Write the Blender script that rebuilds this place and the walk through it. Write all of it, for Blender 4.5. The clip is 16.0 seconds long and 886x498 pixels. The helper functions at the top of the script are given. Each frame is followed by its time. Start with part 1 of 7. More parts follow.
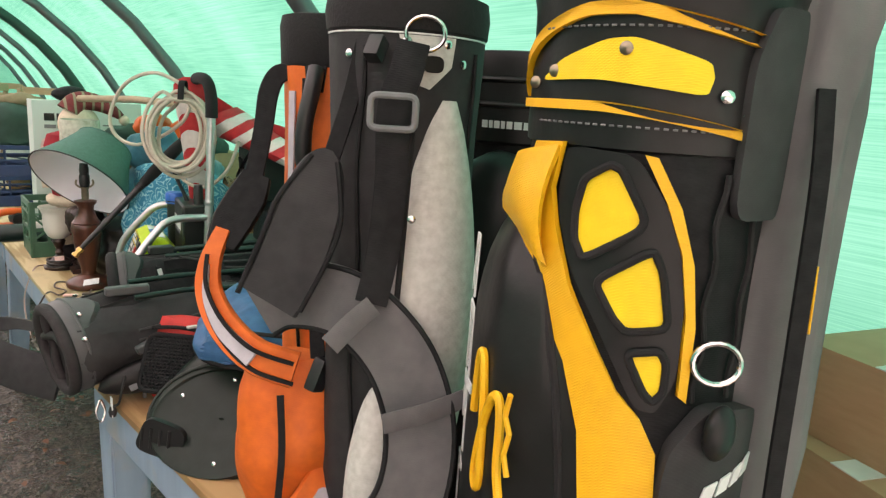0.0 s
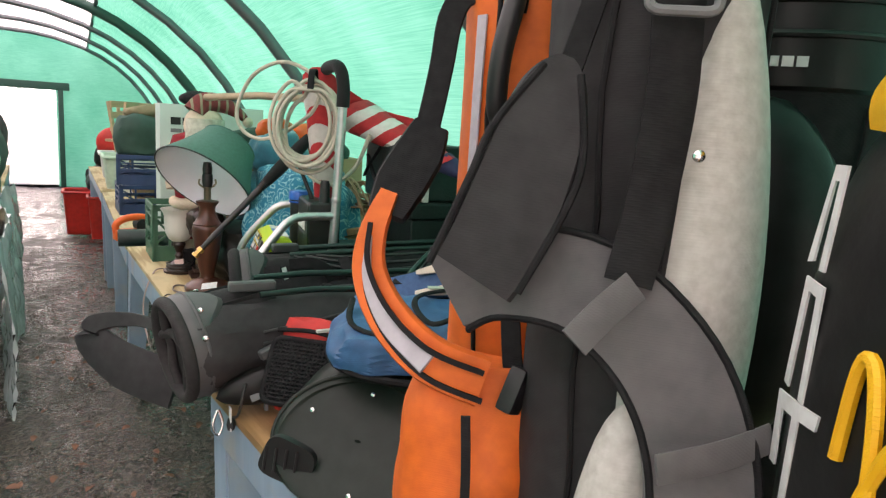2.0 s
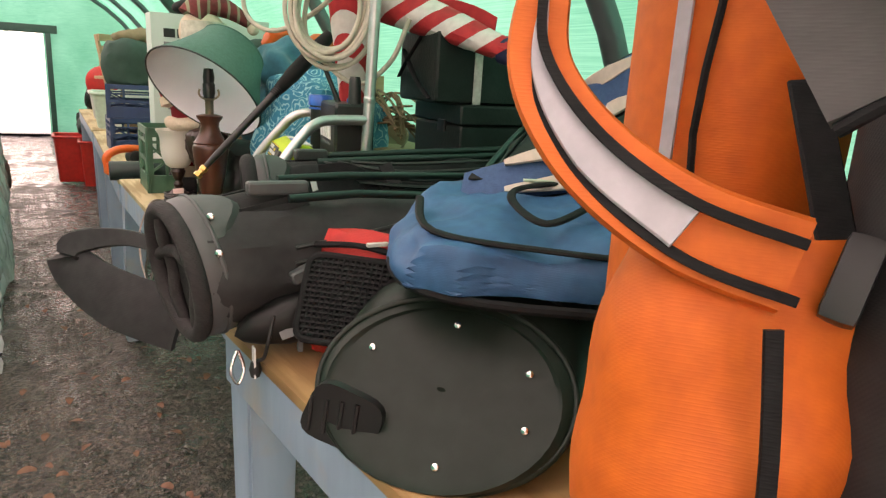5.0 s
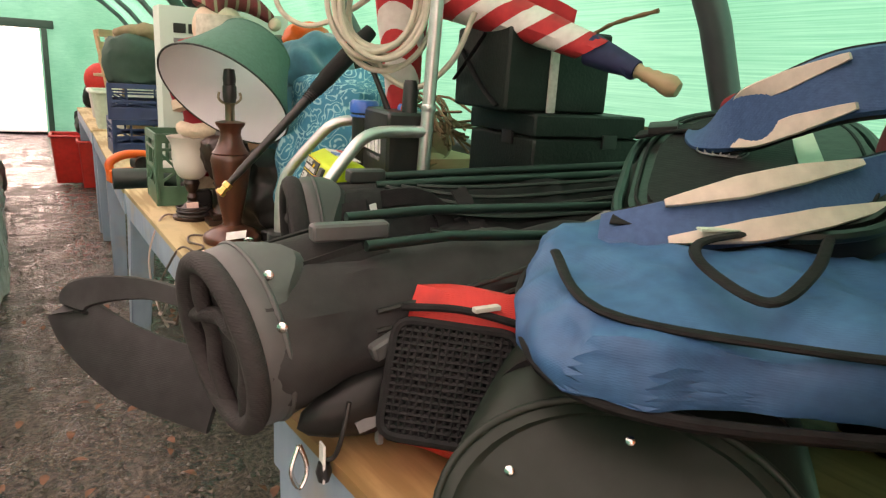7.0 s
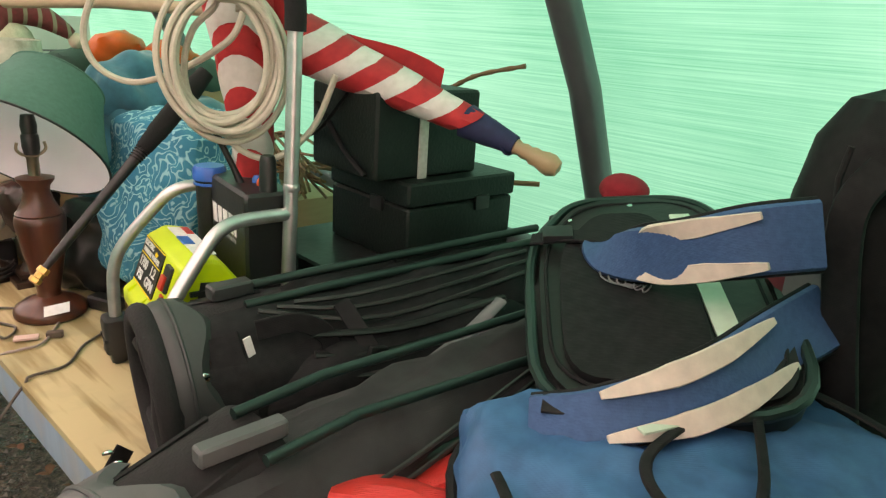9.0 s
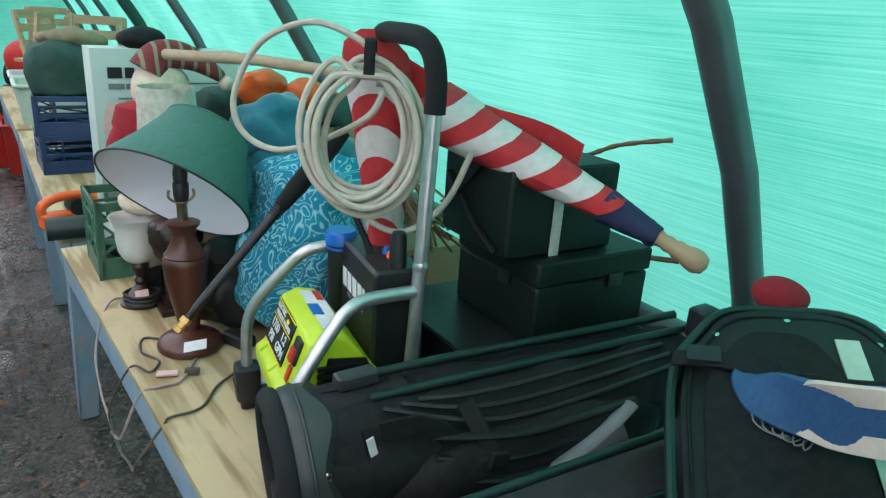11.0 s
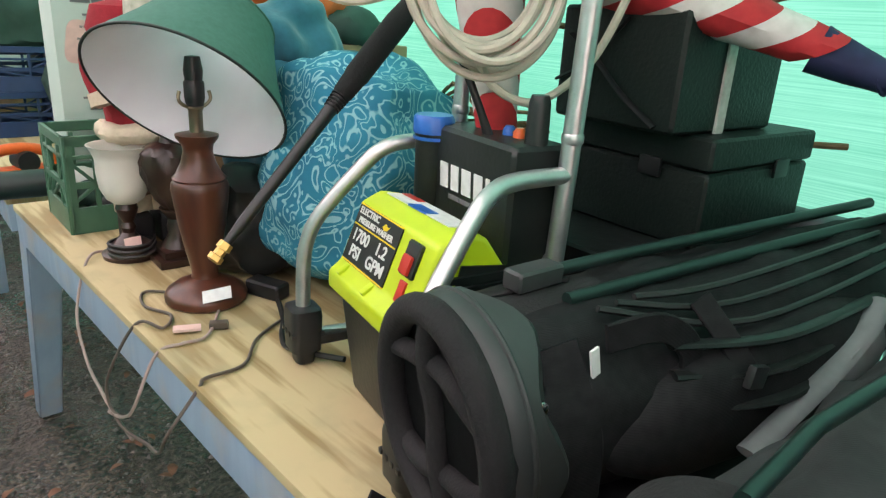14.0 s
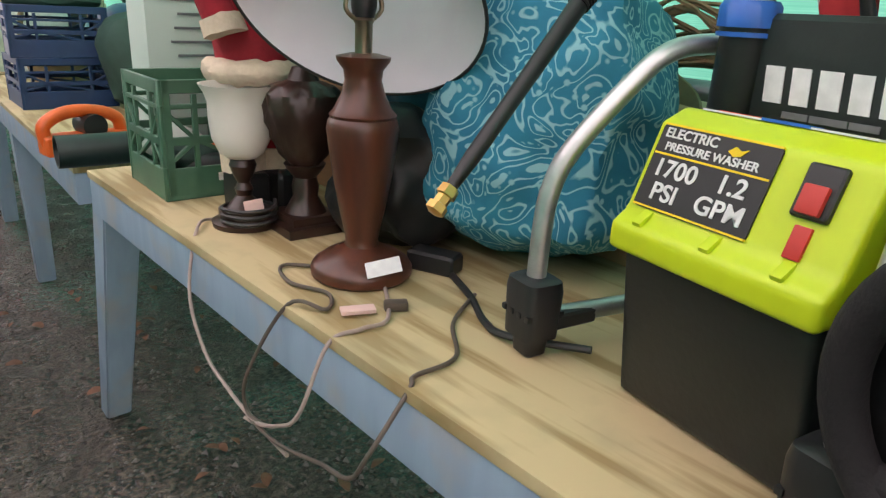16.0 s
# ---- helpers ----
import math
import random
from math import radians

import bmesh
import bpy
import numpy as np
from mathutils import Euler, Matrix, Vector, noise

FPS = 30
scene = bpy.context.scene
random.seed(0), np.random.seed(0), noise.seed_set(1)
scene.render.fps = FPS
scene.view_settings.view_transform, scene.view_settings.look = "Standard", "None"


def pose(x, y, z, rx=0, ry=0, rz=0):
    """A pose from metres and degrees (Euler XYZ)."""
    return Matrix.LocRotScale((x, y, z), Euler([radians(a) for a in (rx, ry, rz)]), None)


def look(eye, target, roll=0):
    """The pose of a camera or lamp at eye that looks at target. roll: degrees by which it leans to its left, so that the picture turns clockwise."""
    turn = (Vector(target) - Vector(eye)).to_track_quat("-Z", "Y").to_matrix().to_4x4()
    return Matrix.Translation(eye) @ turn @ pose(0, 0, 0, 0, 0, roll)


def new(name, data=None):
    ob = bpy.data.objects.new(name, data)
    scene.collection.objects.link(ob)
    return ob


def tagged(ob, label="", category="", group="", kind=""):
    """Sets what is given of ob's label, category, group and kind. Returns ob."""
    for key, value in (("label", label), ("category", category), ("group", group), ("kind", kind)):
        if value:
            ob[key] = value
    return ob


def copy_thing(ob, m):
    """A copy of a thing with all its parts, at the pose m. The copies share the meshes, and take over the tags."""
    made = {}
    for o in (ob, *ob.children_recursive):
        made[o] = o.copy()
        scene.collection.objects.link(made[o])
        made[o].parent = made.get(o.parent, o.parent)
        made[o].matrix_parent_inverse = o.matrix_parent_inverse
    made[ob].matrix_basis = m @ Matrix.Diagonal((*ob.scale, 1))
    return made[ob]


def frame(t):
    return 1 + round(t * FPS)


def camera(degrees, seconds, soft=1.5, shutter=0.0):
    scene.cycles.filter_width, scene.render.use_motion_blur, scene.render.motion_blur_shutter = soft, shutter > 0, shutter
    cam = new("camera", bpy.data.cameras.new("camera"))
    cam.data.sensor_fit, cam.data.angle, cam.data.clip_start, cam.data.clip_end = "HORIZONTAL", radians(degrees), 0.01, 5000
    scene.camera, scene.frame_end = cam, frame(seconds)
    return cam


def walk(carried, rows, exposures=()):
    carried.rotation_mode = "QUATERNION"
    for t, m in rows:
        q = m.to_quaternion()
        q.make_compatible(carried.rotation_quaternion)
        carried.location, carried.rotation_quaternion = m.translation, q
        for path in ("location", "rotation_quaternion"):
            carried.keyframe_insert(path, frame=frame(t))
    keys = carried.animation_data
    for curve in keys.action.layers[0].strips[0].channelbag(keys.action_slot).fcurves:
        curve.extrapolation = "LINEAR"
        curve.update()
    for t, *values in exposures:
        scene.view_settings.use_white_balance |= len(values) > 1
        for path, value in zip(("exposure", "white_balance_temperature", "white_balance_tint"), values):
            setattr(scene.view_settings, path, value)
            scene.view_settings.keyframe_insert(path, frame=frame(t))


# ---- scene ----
cam = camera(66.8, 16.0, 1.3)
PATH = [
    (0, (0.153, 0.115, 1.659), (1.331, 1.673, 1.231), 3.8),
    (0.5, (0.177, 0.236, 1.64), (1.353, 1.814, 1.286), 3.9),
    (1, (0.194, 0.332, 1.59), (1.217, 2.012, 1.23), 3.8),
    (1.5, (0.194, 0.372, 1.565), (1.153, 2.09, 1.205), 3.8),
    (2, (0.172, 0.401, 1.528), (1.117, 2.126, 1.166), 3.8),
    (2.5, (0.177, 0.442, 1.499), (1.11, 2.173, 1.133), 3.7),
    (3, (0.192, 0.539, 1.478), (1.116, 2.274, 1.105), 3.6),
    (3.5, (0.199, 0.637, 1.439), (1.116, 2.375, 1.068), 3.6),
    (4, (0.21, 0.688, 1.378), (1.134, 2.42, 0.995), 3.4),
    (4.2, (0.214, 0.691, 1.358), (1.14, 2.413, 0.935), 3.3),
    (6.3, (0.201, 0.957, 1.346), (1.148, 2.642, 0.834), 3.6),
    (6.5, (0.209, 0.986, 1.349), (1.153, 2.674, 0.841), 3.5),
    (7, (0.198, 1.061, 1.356), (1.144, 2.751, 0.853), 3.5),
    (7.5, (0.206, 1.111, 1.381), (1.144, 2.771, 0.778), 3.6),
    (8, (0.213, 1.199, 1.416), (1.309, 2.739, 0.761), 3.2),
    (8.2, (0.213, 1.24, 1.428), (1.393, 2.723, 0.79), 3.2),
    (8.5, (0.196, 1.232, 1.509), (1.484, 2.626, 0.878), 3.5),
    (8.7, (0.204, 1.243, 1.543), (1.532, 2.605, 0.926), 3.8),
    (10.8, (0.234, 1.323, 1.7), (1.397, 2.814, 1.05), 3.9),
    (11, (0.241, 1.351, 1.717), (1.299, 2.917, 1.061), 4.0),
    (11.5, (0.281, 1.427, 1.737), (1.283, 3.028, 1.082), 4.0),
    (12, (0.315, 1.514, 1.737), (1.289, 3.134, 1.085), 4.1),
    (12.5, (0.304, 1.563, 1.694), (1.268, 3.185, 1.033), 3.9),
    (13, (0.293, 1.604, 1.568), (1.257, 3.23, 0.915), 4.2),
    (13.5, (0.237, 1.672, 1.452), (1.382, 3.176, 0.798), 3.8),
    (14, (0.144, 1.724, 1.432), (1.349, 3.181, 0.779), 3.5),
    (14.5, (0.096, 1.806, 1.361), (1.293, 3.265, 0.698), 3.4),
    (15, (0.044, 1.929, 1.295), (1.235, 3.389, 0.623), 3.3),
    (15.5, (0.034, 2.033, 1.269), (1.216, 3.501, 0.599), 2.9),
    (16, (0.052, 2.145, 1.26), (1.227, 3.618, 0.59), 3.0),
]
walk(cam, [(t, look(eye, target, roll)) for t, eye, target, roll in PATH], [(0, 0.85, 7600, 34), (0.7, 0.85, 7000, 31), (2, 0.8, 7200, 31), (4, 0.85, 7800, 33), (6.5, 1.0, 8700, 42), (8.5, 0.95, 8900, 41), (11, 0.68, 5900, 19), (12.5, 0.68, 6200, 22), (13.5, 0.95, 6900, 27), (14.5, 1.0, 7000, 30), (16, 0.75, 7050, 32)])

# ---- world and light ----
world = bpy.data.worlds.new("sky")
scene.world = world
world.use_nodes = True
wn = world.node_tree
sky = wn.nodes.new("ShaderNodeTexSky")
sky.sky_type = "NISHITA"
sky.sun_disc = False
sky.sun_elevation, sky.sun_rotation = radians(48), radians(200)
sky.air_density, sky.dust_density, sky.ozone_density = 1.0, 4.0, 1.0
wn.links.new(sky.outputs[0], wn.nodes["Background"].inputs[0])
wn.nodes["Background"].inputs[1].default_value = 0.15
sun_data = bpy.data.lights.new("sun", "SUN")
sun_data.energy, sun_data.angle, sun_data.color = 5.0, radians(20), (1.0, 0.97, 0.92)
sun = new("sun", sun_data)
sun.rotation_euler = (radians(42), 0, radians(75))

# ---- materials ----


def material(name, colour, rough=0.6, metal=0.0, colour2=None, scale=30.0, bump=0.0, bump_scale=None, stretch=(1, 1, 1), detail=4.0,
             spec=0.5, wear=None, wear_scale=6.0, wear_amount=0.35, sheen=0.0, kind="noise", rough2=None, sharp=(0.3, 0.7)):
    """A surface with grain at one scale, blotches of wear at another, and a bump."""
    m = bpy.data.materials.new(name)
    m.use_nodes = True
    nt = m.node_tree
    n, l = nt.nodes, nt.links
    b = n["Principled BSDF"]
    b.inputs["Roughness"].default_value = rough
    b.inputs["Metallic"].default_value = metal
    b.inputs["Specular IOR Level"].default_value = spec
    b.inputs["Sheen Weight"].default_value = sheen
    tc = n.new("ShaderNodeTexCoord")
    mp = n.new("ShaderNodeMapping")
    mp.inputs["Scale"].default_value = stretch
    l.new(tc.outputs["Object"], mp.inputs[0])
    if kind == "wave":
        tex = n.new("ShaderNodeTexWave")
        tex.inputs["Scale"].default_value = scale
        tex.inputs["Distortion"].default_value = 6.0
        tex.inputs["Detail"].default_value = 3.0
        fac = tex.outputs["Fac"]
    elif kind == "voronoi":
        tex = n.new("ShaderNodeTexVoronoi")
        tex.inputs["Scale"].default_value = scale
        fac = tex.outputs["Distance"]
    else:
        tex = n.new("ShaderNodeTexNoise")
        tex.inputs["Scale"].default_value = scale
        tex.inputs["Detail"].default_value = detail
        fac = tex.outputs["Fac"]
    l.new(mp.outputs[0], tex.inputs["Vector"])
    c2 = colour2 or tuple(c * 0.8 for c in colour)
    ramp = n.new("ShaderNodeValToRGB")
    ramp.color_ramp.elements[0].position, ramp.color_ramp.elements[1].position = sharp
    ramp.color_ramp.elements[0].color = (*colour, 1)
    ramp.color_ramp.elements[1].color = (*c2, 1)
    l.new(fac, ramp.inputs[0])
    out = ramp.outputs[0]
    big = n.new("ShaderNodeTexNoise")
    big.inputs["Scale"].default_value = wear_scale
    big.inputs["Detail"].default_value = 8.0
    l.new(tc.outputs["Object"], big.inputs["Vector"])
    wr = n.new("ShaderNodeValToRGB")
    wr.color_ramp.elements[0].position, wr.color_ramp.elements[1].position = 0.5, 0.75
    wr.color_ramp.elements[0].color = (0, 0, 0, 1)
    wr.color_ramp.elements[1].color = (wear_amount,) * 3 + (1,)
    l.new(big.outputs["Fac"], wr.inputs[0])
    mix = n.new("ShaderNodeMix")
    mix.data_type = "RGBA"
    l.new(wr.outputs[0], mix.inputs["Factor"])
    l.new(out, mix.inputs["A"])
    mix.inputs["B"].default_value = (*(wear or tuple(min(1, c * 1.25 + 0.02) for c in colour)), 1)
    l.new(mix.outputs["Result"], b.inputs["Base Color"])
    if rough2 is not None:
        mr = n.new("ShaderNodeMapRange")
        mr.inputs["To Min"].default_value, mr.inputs["To Max"].default_value = rough, rough2
        l.new(big.outputs["Fac"], mr.inputs["Value"])
        l.new(mr.outputs[0], b.inputs["Roughness"])
    if bump:
        bt = n.new("ShaderNodeTexNoise")
        bt.inputs["Scale"].default_value = bump_scale or scale * 2
        bt.inputs["Detail"].default_value = 3.0
        l.new(mp.outputs[0], bt.inputs["Vector"])
        bp = n.new("ShaderNodeBump")
        bp.inputs["Strength"].default_value = bump
        bp.inputs["Distance"].default_value = 0.004
        l.new(bt.outputs["Fac"], bp.inputs["Height"])
        l.new(bp.outputs[0], b.inputs["Normal"])
    return m


def weave(m, pitch, strength=0.4, dist=0.0012):
    """Adds a woven relief of crossing threads to a material, pitch in metres."""
    n, l = m.node_tree.nodes, m.node_tree.links
    tc = n.new("ShaderNodeTexCoord")
    heights = []
    for axis in ("X", "Y"):
        w = n.new("ShaderNodeTexWave")
        w.bands_direction = "DIAGONAL" if axis == "X" else "Z"
        w.inputs["Scale"].default_value = 1.0 / pitch * 0.314
        w.inputs["Distortion"].default_value = 0.4
        l.new(tc.outputs["Object"], w.inputs["Vector"])
        heights.append(w)
    mul = n.new("ShaderNodeMath")
    mul.operation = "MULTIPLY"
    l.new(heights[0].outputs["Fac"], mul.inputs[0])
    l.new(heights[1].outputs["Fac"], mul.inputs[1])
    bp = n.new("ShaderNodeBump")
    bp.inputs["Strength"].default_value = strength
    bp.inputs["Distance"].default_value = dist
    l.new(mul.outputs[0], bp.inputs["Height"])
    old = n["Principled BSDF"].inputs["Normal"]
    if old.is_linked:
        l.new(old.links[0].from_socket, bp.inputs["Normal"])
    l.new(bp.outputs[0], old)
    return m


def tarp_material(name, colour, colour2, trans):
    """Thin woven plastic sheet that lets daylight through."""
    m = bpy.data.materials.new(name)
    m.use_nodes = True
    n, l = m.node_tree.nodes, m.node_tree.links
    n.remove(n["Principled BSDF"])
    tc = n.new("ShaderNodeTexCoord")
    mp = n.new("ShaderNodeMapping")
    mp.inputs["Scale"].default_value = (5, 1.5, 220)
    l.new(tc.outputs["Object"], mp.inputs[0])
    threads = n.new("ShaderNodeTexNoise")
    threads.inputs["Scale"].default_value = 2.0
    threads.inputs["Detail"].default_value = 5.0
    l.new(mp.outputs[0], threads.inputs["Vector"])
    patch = n.new("ShaderNodeTexNoise")
    patch.inputs["Scale"].default_value = 1.6
    patch.inputs["Detail"].default_value = 6.0
    l.new(tc.outputs["Object"], patch.inputs["Vector"])
    add = n.new("ShaderNodeMath")
    add.operation = "ADD"
    l.new(threads.outputs["Fac"], add.inputs[0])
    l.new(patch.outputs["Fac"], add.inputs[1])
    ramp = n.new("ShaderNodeValToRGB")
    ramp.color_ramp.elements[0].position, ramp.color_ramp.elements[1].position = 0.35, 0.66
    ramp.color_ramp.elements[0].color, ramp.color_ramp.elements[1].color = (*colour, 1), (*colour2, 1)
    half = n.new("ShaderNodeMath")
    half.operation = "MULTIPLY"
    half.inputs[1].default_value = 0.5
    l.new(add.outputs[0], half.inputs[0])
    l.new(half.outputs[0], ramp.inputs[0])
    d, t, x = n.new("ShaderNodeBsdfDiffuse"), n.new("ShaderNodeBsdfTranslucent"), n.new("ShaderNodeMixShader")
    bp = n.new("ShaderNodeBump")
    bp.inputs["Strength"].default_value = 0.3
    bp.inputs["Distance"].default_value = 0.003
    l.new(threads.outputs["Fac"], bp.inputs["Height"])
    for s in (d, t):
        l.new(ramp.outputs[0], s.inputs["Color"])
    l.new(bp.outputs[0], d.inputs["Normal"])
    x.inputs[0].default_value = trans
    l.new(d.outputs[0], x.inputs[1])
    l.new(t.outputs[0], x.inputs[2])
    l.new(x.outputs[0], n["Material Output"].inputs[0])
    return m


TARP = tarp_material("green_tarp", (0.08, 0.44, 0.30), (0.22, 0.68, 0.52), 0.42)
ROOF = tarp_material("pale_roof_sheet", (0.80, 0.84, 0.82), (0.93, 0.93, 0.92), 0.85)
STEEL_DARK = material("painted_steel_hoop", (0.16, 0.17, 0.18), 0.45, 0.6, scale=12, wear=(0.35, 0.35, 0.35), bump=0.1)
HOOP_GREEN = material("dark_green_hoop", (0.02, 0.07, 0.055), 0.5, 0.1, scale=12)
PLY = material("plywood_pale", (0.50, 0.40, 0.22), 0.7, sharp=(0.46, 0.60), colour2=(0.30, 0.21, 0.09), scale=3.2, stretch=(9, 0.8, 1), detail=7, bump=0.1,
               wear=(0.30, 0.27, 0.16), wear_scale=9, wear_amount=0.6)
PLY_BROWN = material("plywood_brown", (0.44, 0.25, 0.11), 0.7, sharp=(0.46, 0.60), colour2=(0.30, 0.16, 0.06), scale=3.2, stretch=(9, 0.8, 1), detail=7, bump=0.1,
                     wear=(0.20, 0.12, 0.06), wear_scale=7, wear_amount=0.6)
BLUEGREY = material("blue_grey_paint", (0.28, 0.38, 0.48), 0.6, colour2=(0.22, 0.31, 0.41), scale=18, bump=0.2, wear=(0.38, 0.33, 0.28),
                    wear_scale=8, wear_amount=0.7, stretch=(1, 1, 0.2))
BLACK_CLOTH = weave(material("black_nylon", (0.008, 0.008, 0.009), 0.65, colour2=(0.016, 0.016, 0.017), scale=60, wear=(0.025, 0.025, 0.025), spec=0.15, bump=0.3, bump_scale=9), 0.0022, 0.2)
BLACK_SHINY = material("black_vinyl", (0.010, 0.010, 0.010), 0.36, spec=0.25, colour2=(0.016, 0.017, 0.017), scale=25, bump=0.15, wear=(0.035, 0.035, 0.035), wear_amount=0.4)
BLACK_PLASTIC = material("black_plastic", (0.015, 0.015, 0.016), 0.42, scale=40, bump=0.05)
BLACK_FOAM = material("black_foam", (0.009, 0.008, 0.009), 0.9, scale=120, bump=0.3)
CHARCOAL = weave(material("charcoal_padding", (0.080, 0.076, 0.079), 0.8, colour2=(0.108, 0.102, 0.105), scale=40, bump=0.2, bump_scale=14, wear=(0.12, 0.11, 0.11), sheen=0.1), 0.0018, 0.12)
GREY_CLOTH = weave(material("charcoal_cloth", (0.019, 0.018, 0.0195), 0.75, colour2=(0.032, 0.031, 0.033), scale=35, bump=0.4, bump_scale=10, wear=(0.08, 0.08, 0.08), spec=0.35), 0.002, 0.15)
LIGHT_GREY = weave(material("pale_grey_mesh_cloth", (0.44, 0.43, 0.39), 0.7, colour2=(0.58, 0.57, 0.53), scale=90, bump=0.3, bump_scale=16), 0.003, 0.12)
GREY_TRIM = material("grey_cloth_trim", (0.17, 0.175, 0.18), 0.75, scale=40, bump=0.3, bump_scale=12)
SILVER_CLOTH = material("lilac_grey_reflective_cloth", (0.45, 0.43, 0.47), 0.6, scale=60, bump=0.1)
ORANGE = weave(material("orange_nylon", (0.78, 0.15, 0.015), 0.65, colour2=(0.65, 0.115, 0.012), scale=50, bump=0.6, bump_scale=9, wear=(0.5, 0.09, 0.02)), 0.002, 0.12)
YELLOW = weave(material("yellow_bag_cloth", (0.90, 0.47, 0.010), 0.5, colour2=(0.84, 0.41, 0.008), scale=50, wear=(0.6, 0.3, 0.02)), 0.0016, 0.3)
YELLOW_BRIGHT = weave(material("bright_yellow_cloth", (0.94, 0.65, 0.010), 0.5, colour2=(0.90, 0.58, 0.008), scale=50), 0.0014, 0.35)
BLUE = weave(material("blue_nylon", (0.020, 0.115, 0.25), 0.6, colour2=(0.012, 0.075, 0.18), scale=40, bump=0.6, bump_scale=7, wear=(0.04, 0.13, 0.26)), 0.002, 0.12)
NAVY = weave(material("navy_mesh", (0.018, 0.068, 0.17), 0.7, colour2=(0.028, 0.09, 0.21), scale=120, bump=0.2), 0.003, 0.12)
RED = weave(material("red_nylon", (0.62, 0.025, 0.018), 0.6, colour2=(0.5, 0.02, 0.015), scale=40, bump=0.5, bump_scale=8), 0.002)
FLAG_RED = material("red_cotton", (0.55, 0.028, 0.03), 0.8, colour2=(0.45, 0.02, 0.025), scale=60, bump=0.3, bump_scale=15)
FLAG_WHITE = material("white_cotton", (0.68, 0.63, 0.60), 0.8, colour2=(0.58, 0.53, 0.5), scale=60, bump=0.3, bump_scale=15)
FLAG_NAVY = material("navy_cotton", (0.02, 0.025, 0.08), 0.8, scale=60, bump=0.3, bump_scale=20)
WHITE = material("white_print", (0.75, 0.75, 0.74), 0.6, scale=60)
CREAM = material("cream_cloth", (0.66, 0.55, 0.47), 0.75, scale=50, bump=0.2)
CHROME = material("chrome", (0.75, 0.74, 0.72), 0.22, 1.0, scale=30)
ALUMINIUM = material("brushed_aluminium_tube", (0.62, 0.62, 0.62), 0.38, 0.85, scale=40, wear=(0.4, 0.4, 0.4))
BRASS = material("brass", (0.62, 0.38, 0.12), 0.3, 0.9, scale=40)
DARK_BRASS = material("aged_brass", (0.3, 0.24, 0.17), 0.35, 0.9, scale=40)
LAMP_WOOD = material("reddish_stained_lamp_wood", (0.11, 0.030, 0.014), 0.3, colour2=(0.055, 0.016, 0.01), scale=7, stretch=(5, 5, 0.7), bump=0.05)
DARK_WOOD = material("dark_brown_carved_wood", (0.04, 0.018, 0.012), 0.32, colour2=(0.022, 0.01, 0.008), scale=20, bump=0.1)
SHADE_GREEN = weave(material("dark_green_shade_cloth", (0.04, 0.13, 0.10), 0.8, colour2=(0.05, 0.16, 0.125), scale=90, wear=(0.08, 0.19, 0.16)), 0.0015, 0.2)
SHADE_WHITE = material("white_shade_lining", (0.86, 0.80, 0.87), 0.7, colour2=(0.82, 0.76, 0.83), scale=8)
MILK_GLASS = material("milky_glass", (0.70, 0.68, 0.62), 0.3, scale=8, colour2=(0.62, 0.60, 0.54))
CRATE_GREEN = material("green_crate_plastic", (0.05, 0.15, 0.09), 0.4, colour2=(0.04, 0.12, 0.075), scale=20, bump=0.1, wear=(0.12, 0.2, 0.15))
CRATE_BLUE = material("blue_crate_plastic", (0.012, 0.045, 0.13), 0.4, scale=20, wear=(0.05, 0.09, 0.17))
LIME = material("lime_plastic", (0.52, 0.66, 0.012), 0.4, colour2=(0.48, 0.61, 0.012), scale=30, bump=0.06, wear=(0.4, 0.5, 0.05), wear_amount=0.25)
WASHER_BLACK = material("dark_grey_moulded_plastic", (0.011, 0.014, 0.0135), 0.42, scale=60, bump=0.12, wear=(0.05, 0.055, 0.055))
LABEL_BLACK = material("black_label", (0.012, 0.012, 0.013), 0.45, scale=60)
BRIGHT_BLUE = material("bright_blue_plastic", (0.012, 0.13, 0.5), 0.35, scale=30)
RED_PLASTIC = material("red_plastic", (0.6, 0.03, 0.02), 0.4, scale=30)
SAW_ORANGE = material("orange_plastic", (0.85, 0.13, 0.02), 0.4, scale=30, wear=(0.5, 0.1, 0.04))
HOSE = material("cream_rubber_hose", (0.55, 0.49, 0.40), 0.55, scale=50, wear=(0.38, 0.33, 0.26))
CORD = material("brown_lamp_cord", (0.10, 0.075, 0.06), 0.45, scale=50)
CORD_CLEAR = material("clear_lamp_cord", (0.36, 0.27, 0.24), 0.35, scale=50)
BLACK_CORD = material("black_cord", (0.02, 0.02, 0.02), 0.5, scale=50)
CASE_GREEN = material("black_green_hard_case", (0.008, 0.014, 0.012), 0.5, spec=0.3, scale=90, bump=0.35, bump_scale=160, wear=(0.03, 0.05, 0.045))
CARTON_GREEN = material("pale_green_white_card", (0.50, 0.60, 0.55), 0.7, colour2=(0.46, 0.56, 0.51), scale=6, wear=(0.6, 0.66, 0.62))
CARDBOARD = material("brown_cardboard", (0.42, 0.25, 0.14), 0.8, colour2=(0.38, 0.22, 0.12), scale=20, stretch=(1, 1, 6), wear=(0.3, 0.18, 0.1))
TEAL = material("teal_plush", (0.012, 0.16, 0.22), 0.9, colour2=(0.01, 0.12, 0.17), scale=50, bump=0.6, bump_scale=30, sheen=0.4)
TOWEL = material("turquoise_white_floral_cloth", (0.006, 0.24, 0.36), 0.85, colour2=(0.004, 0.17, 0.28), scale=14, bump=0.3, bump_scale=60, wear=(0.02, 0.33, 0.46), wear_scale=9, wear_amount=0.6)


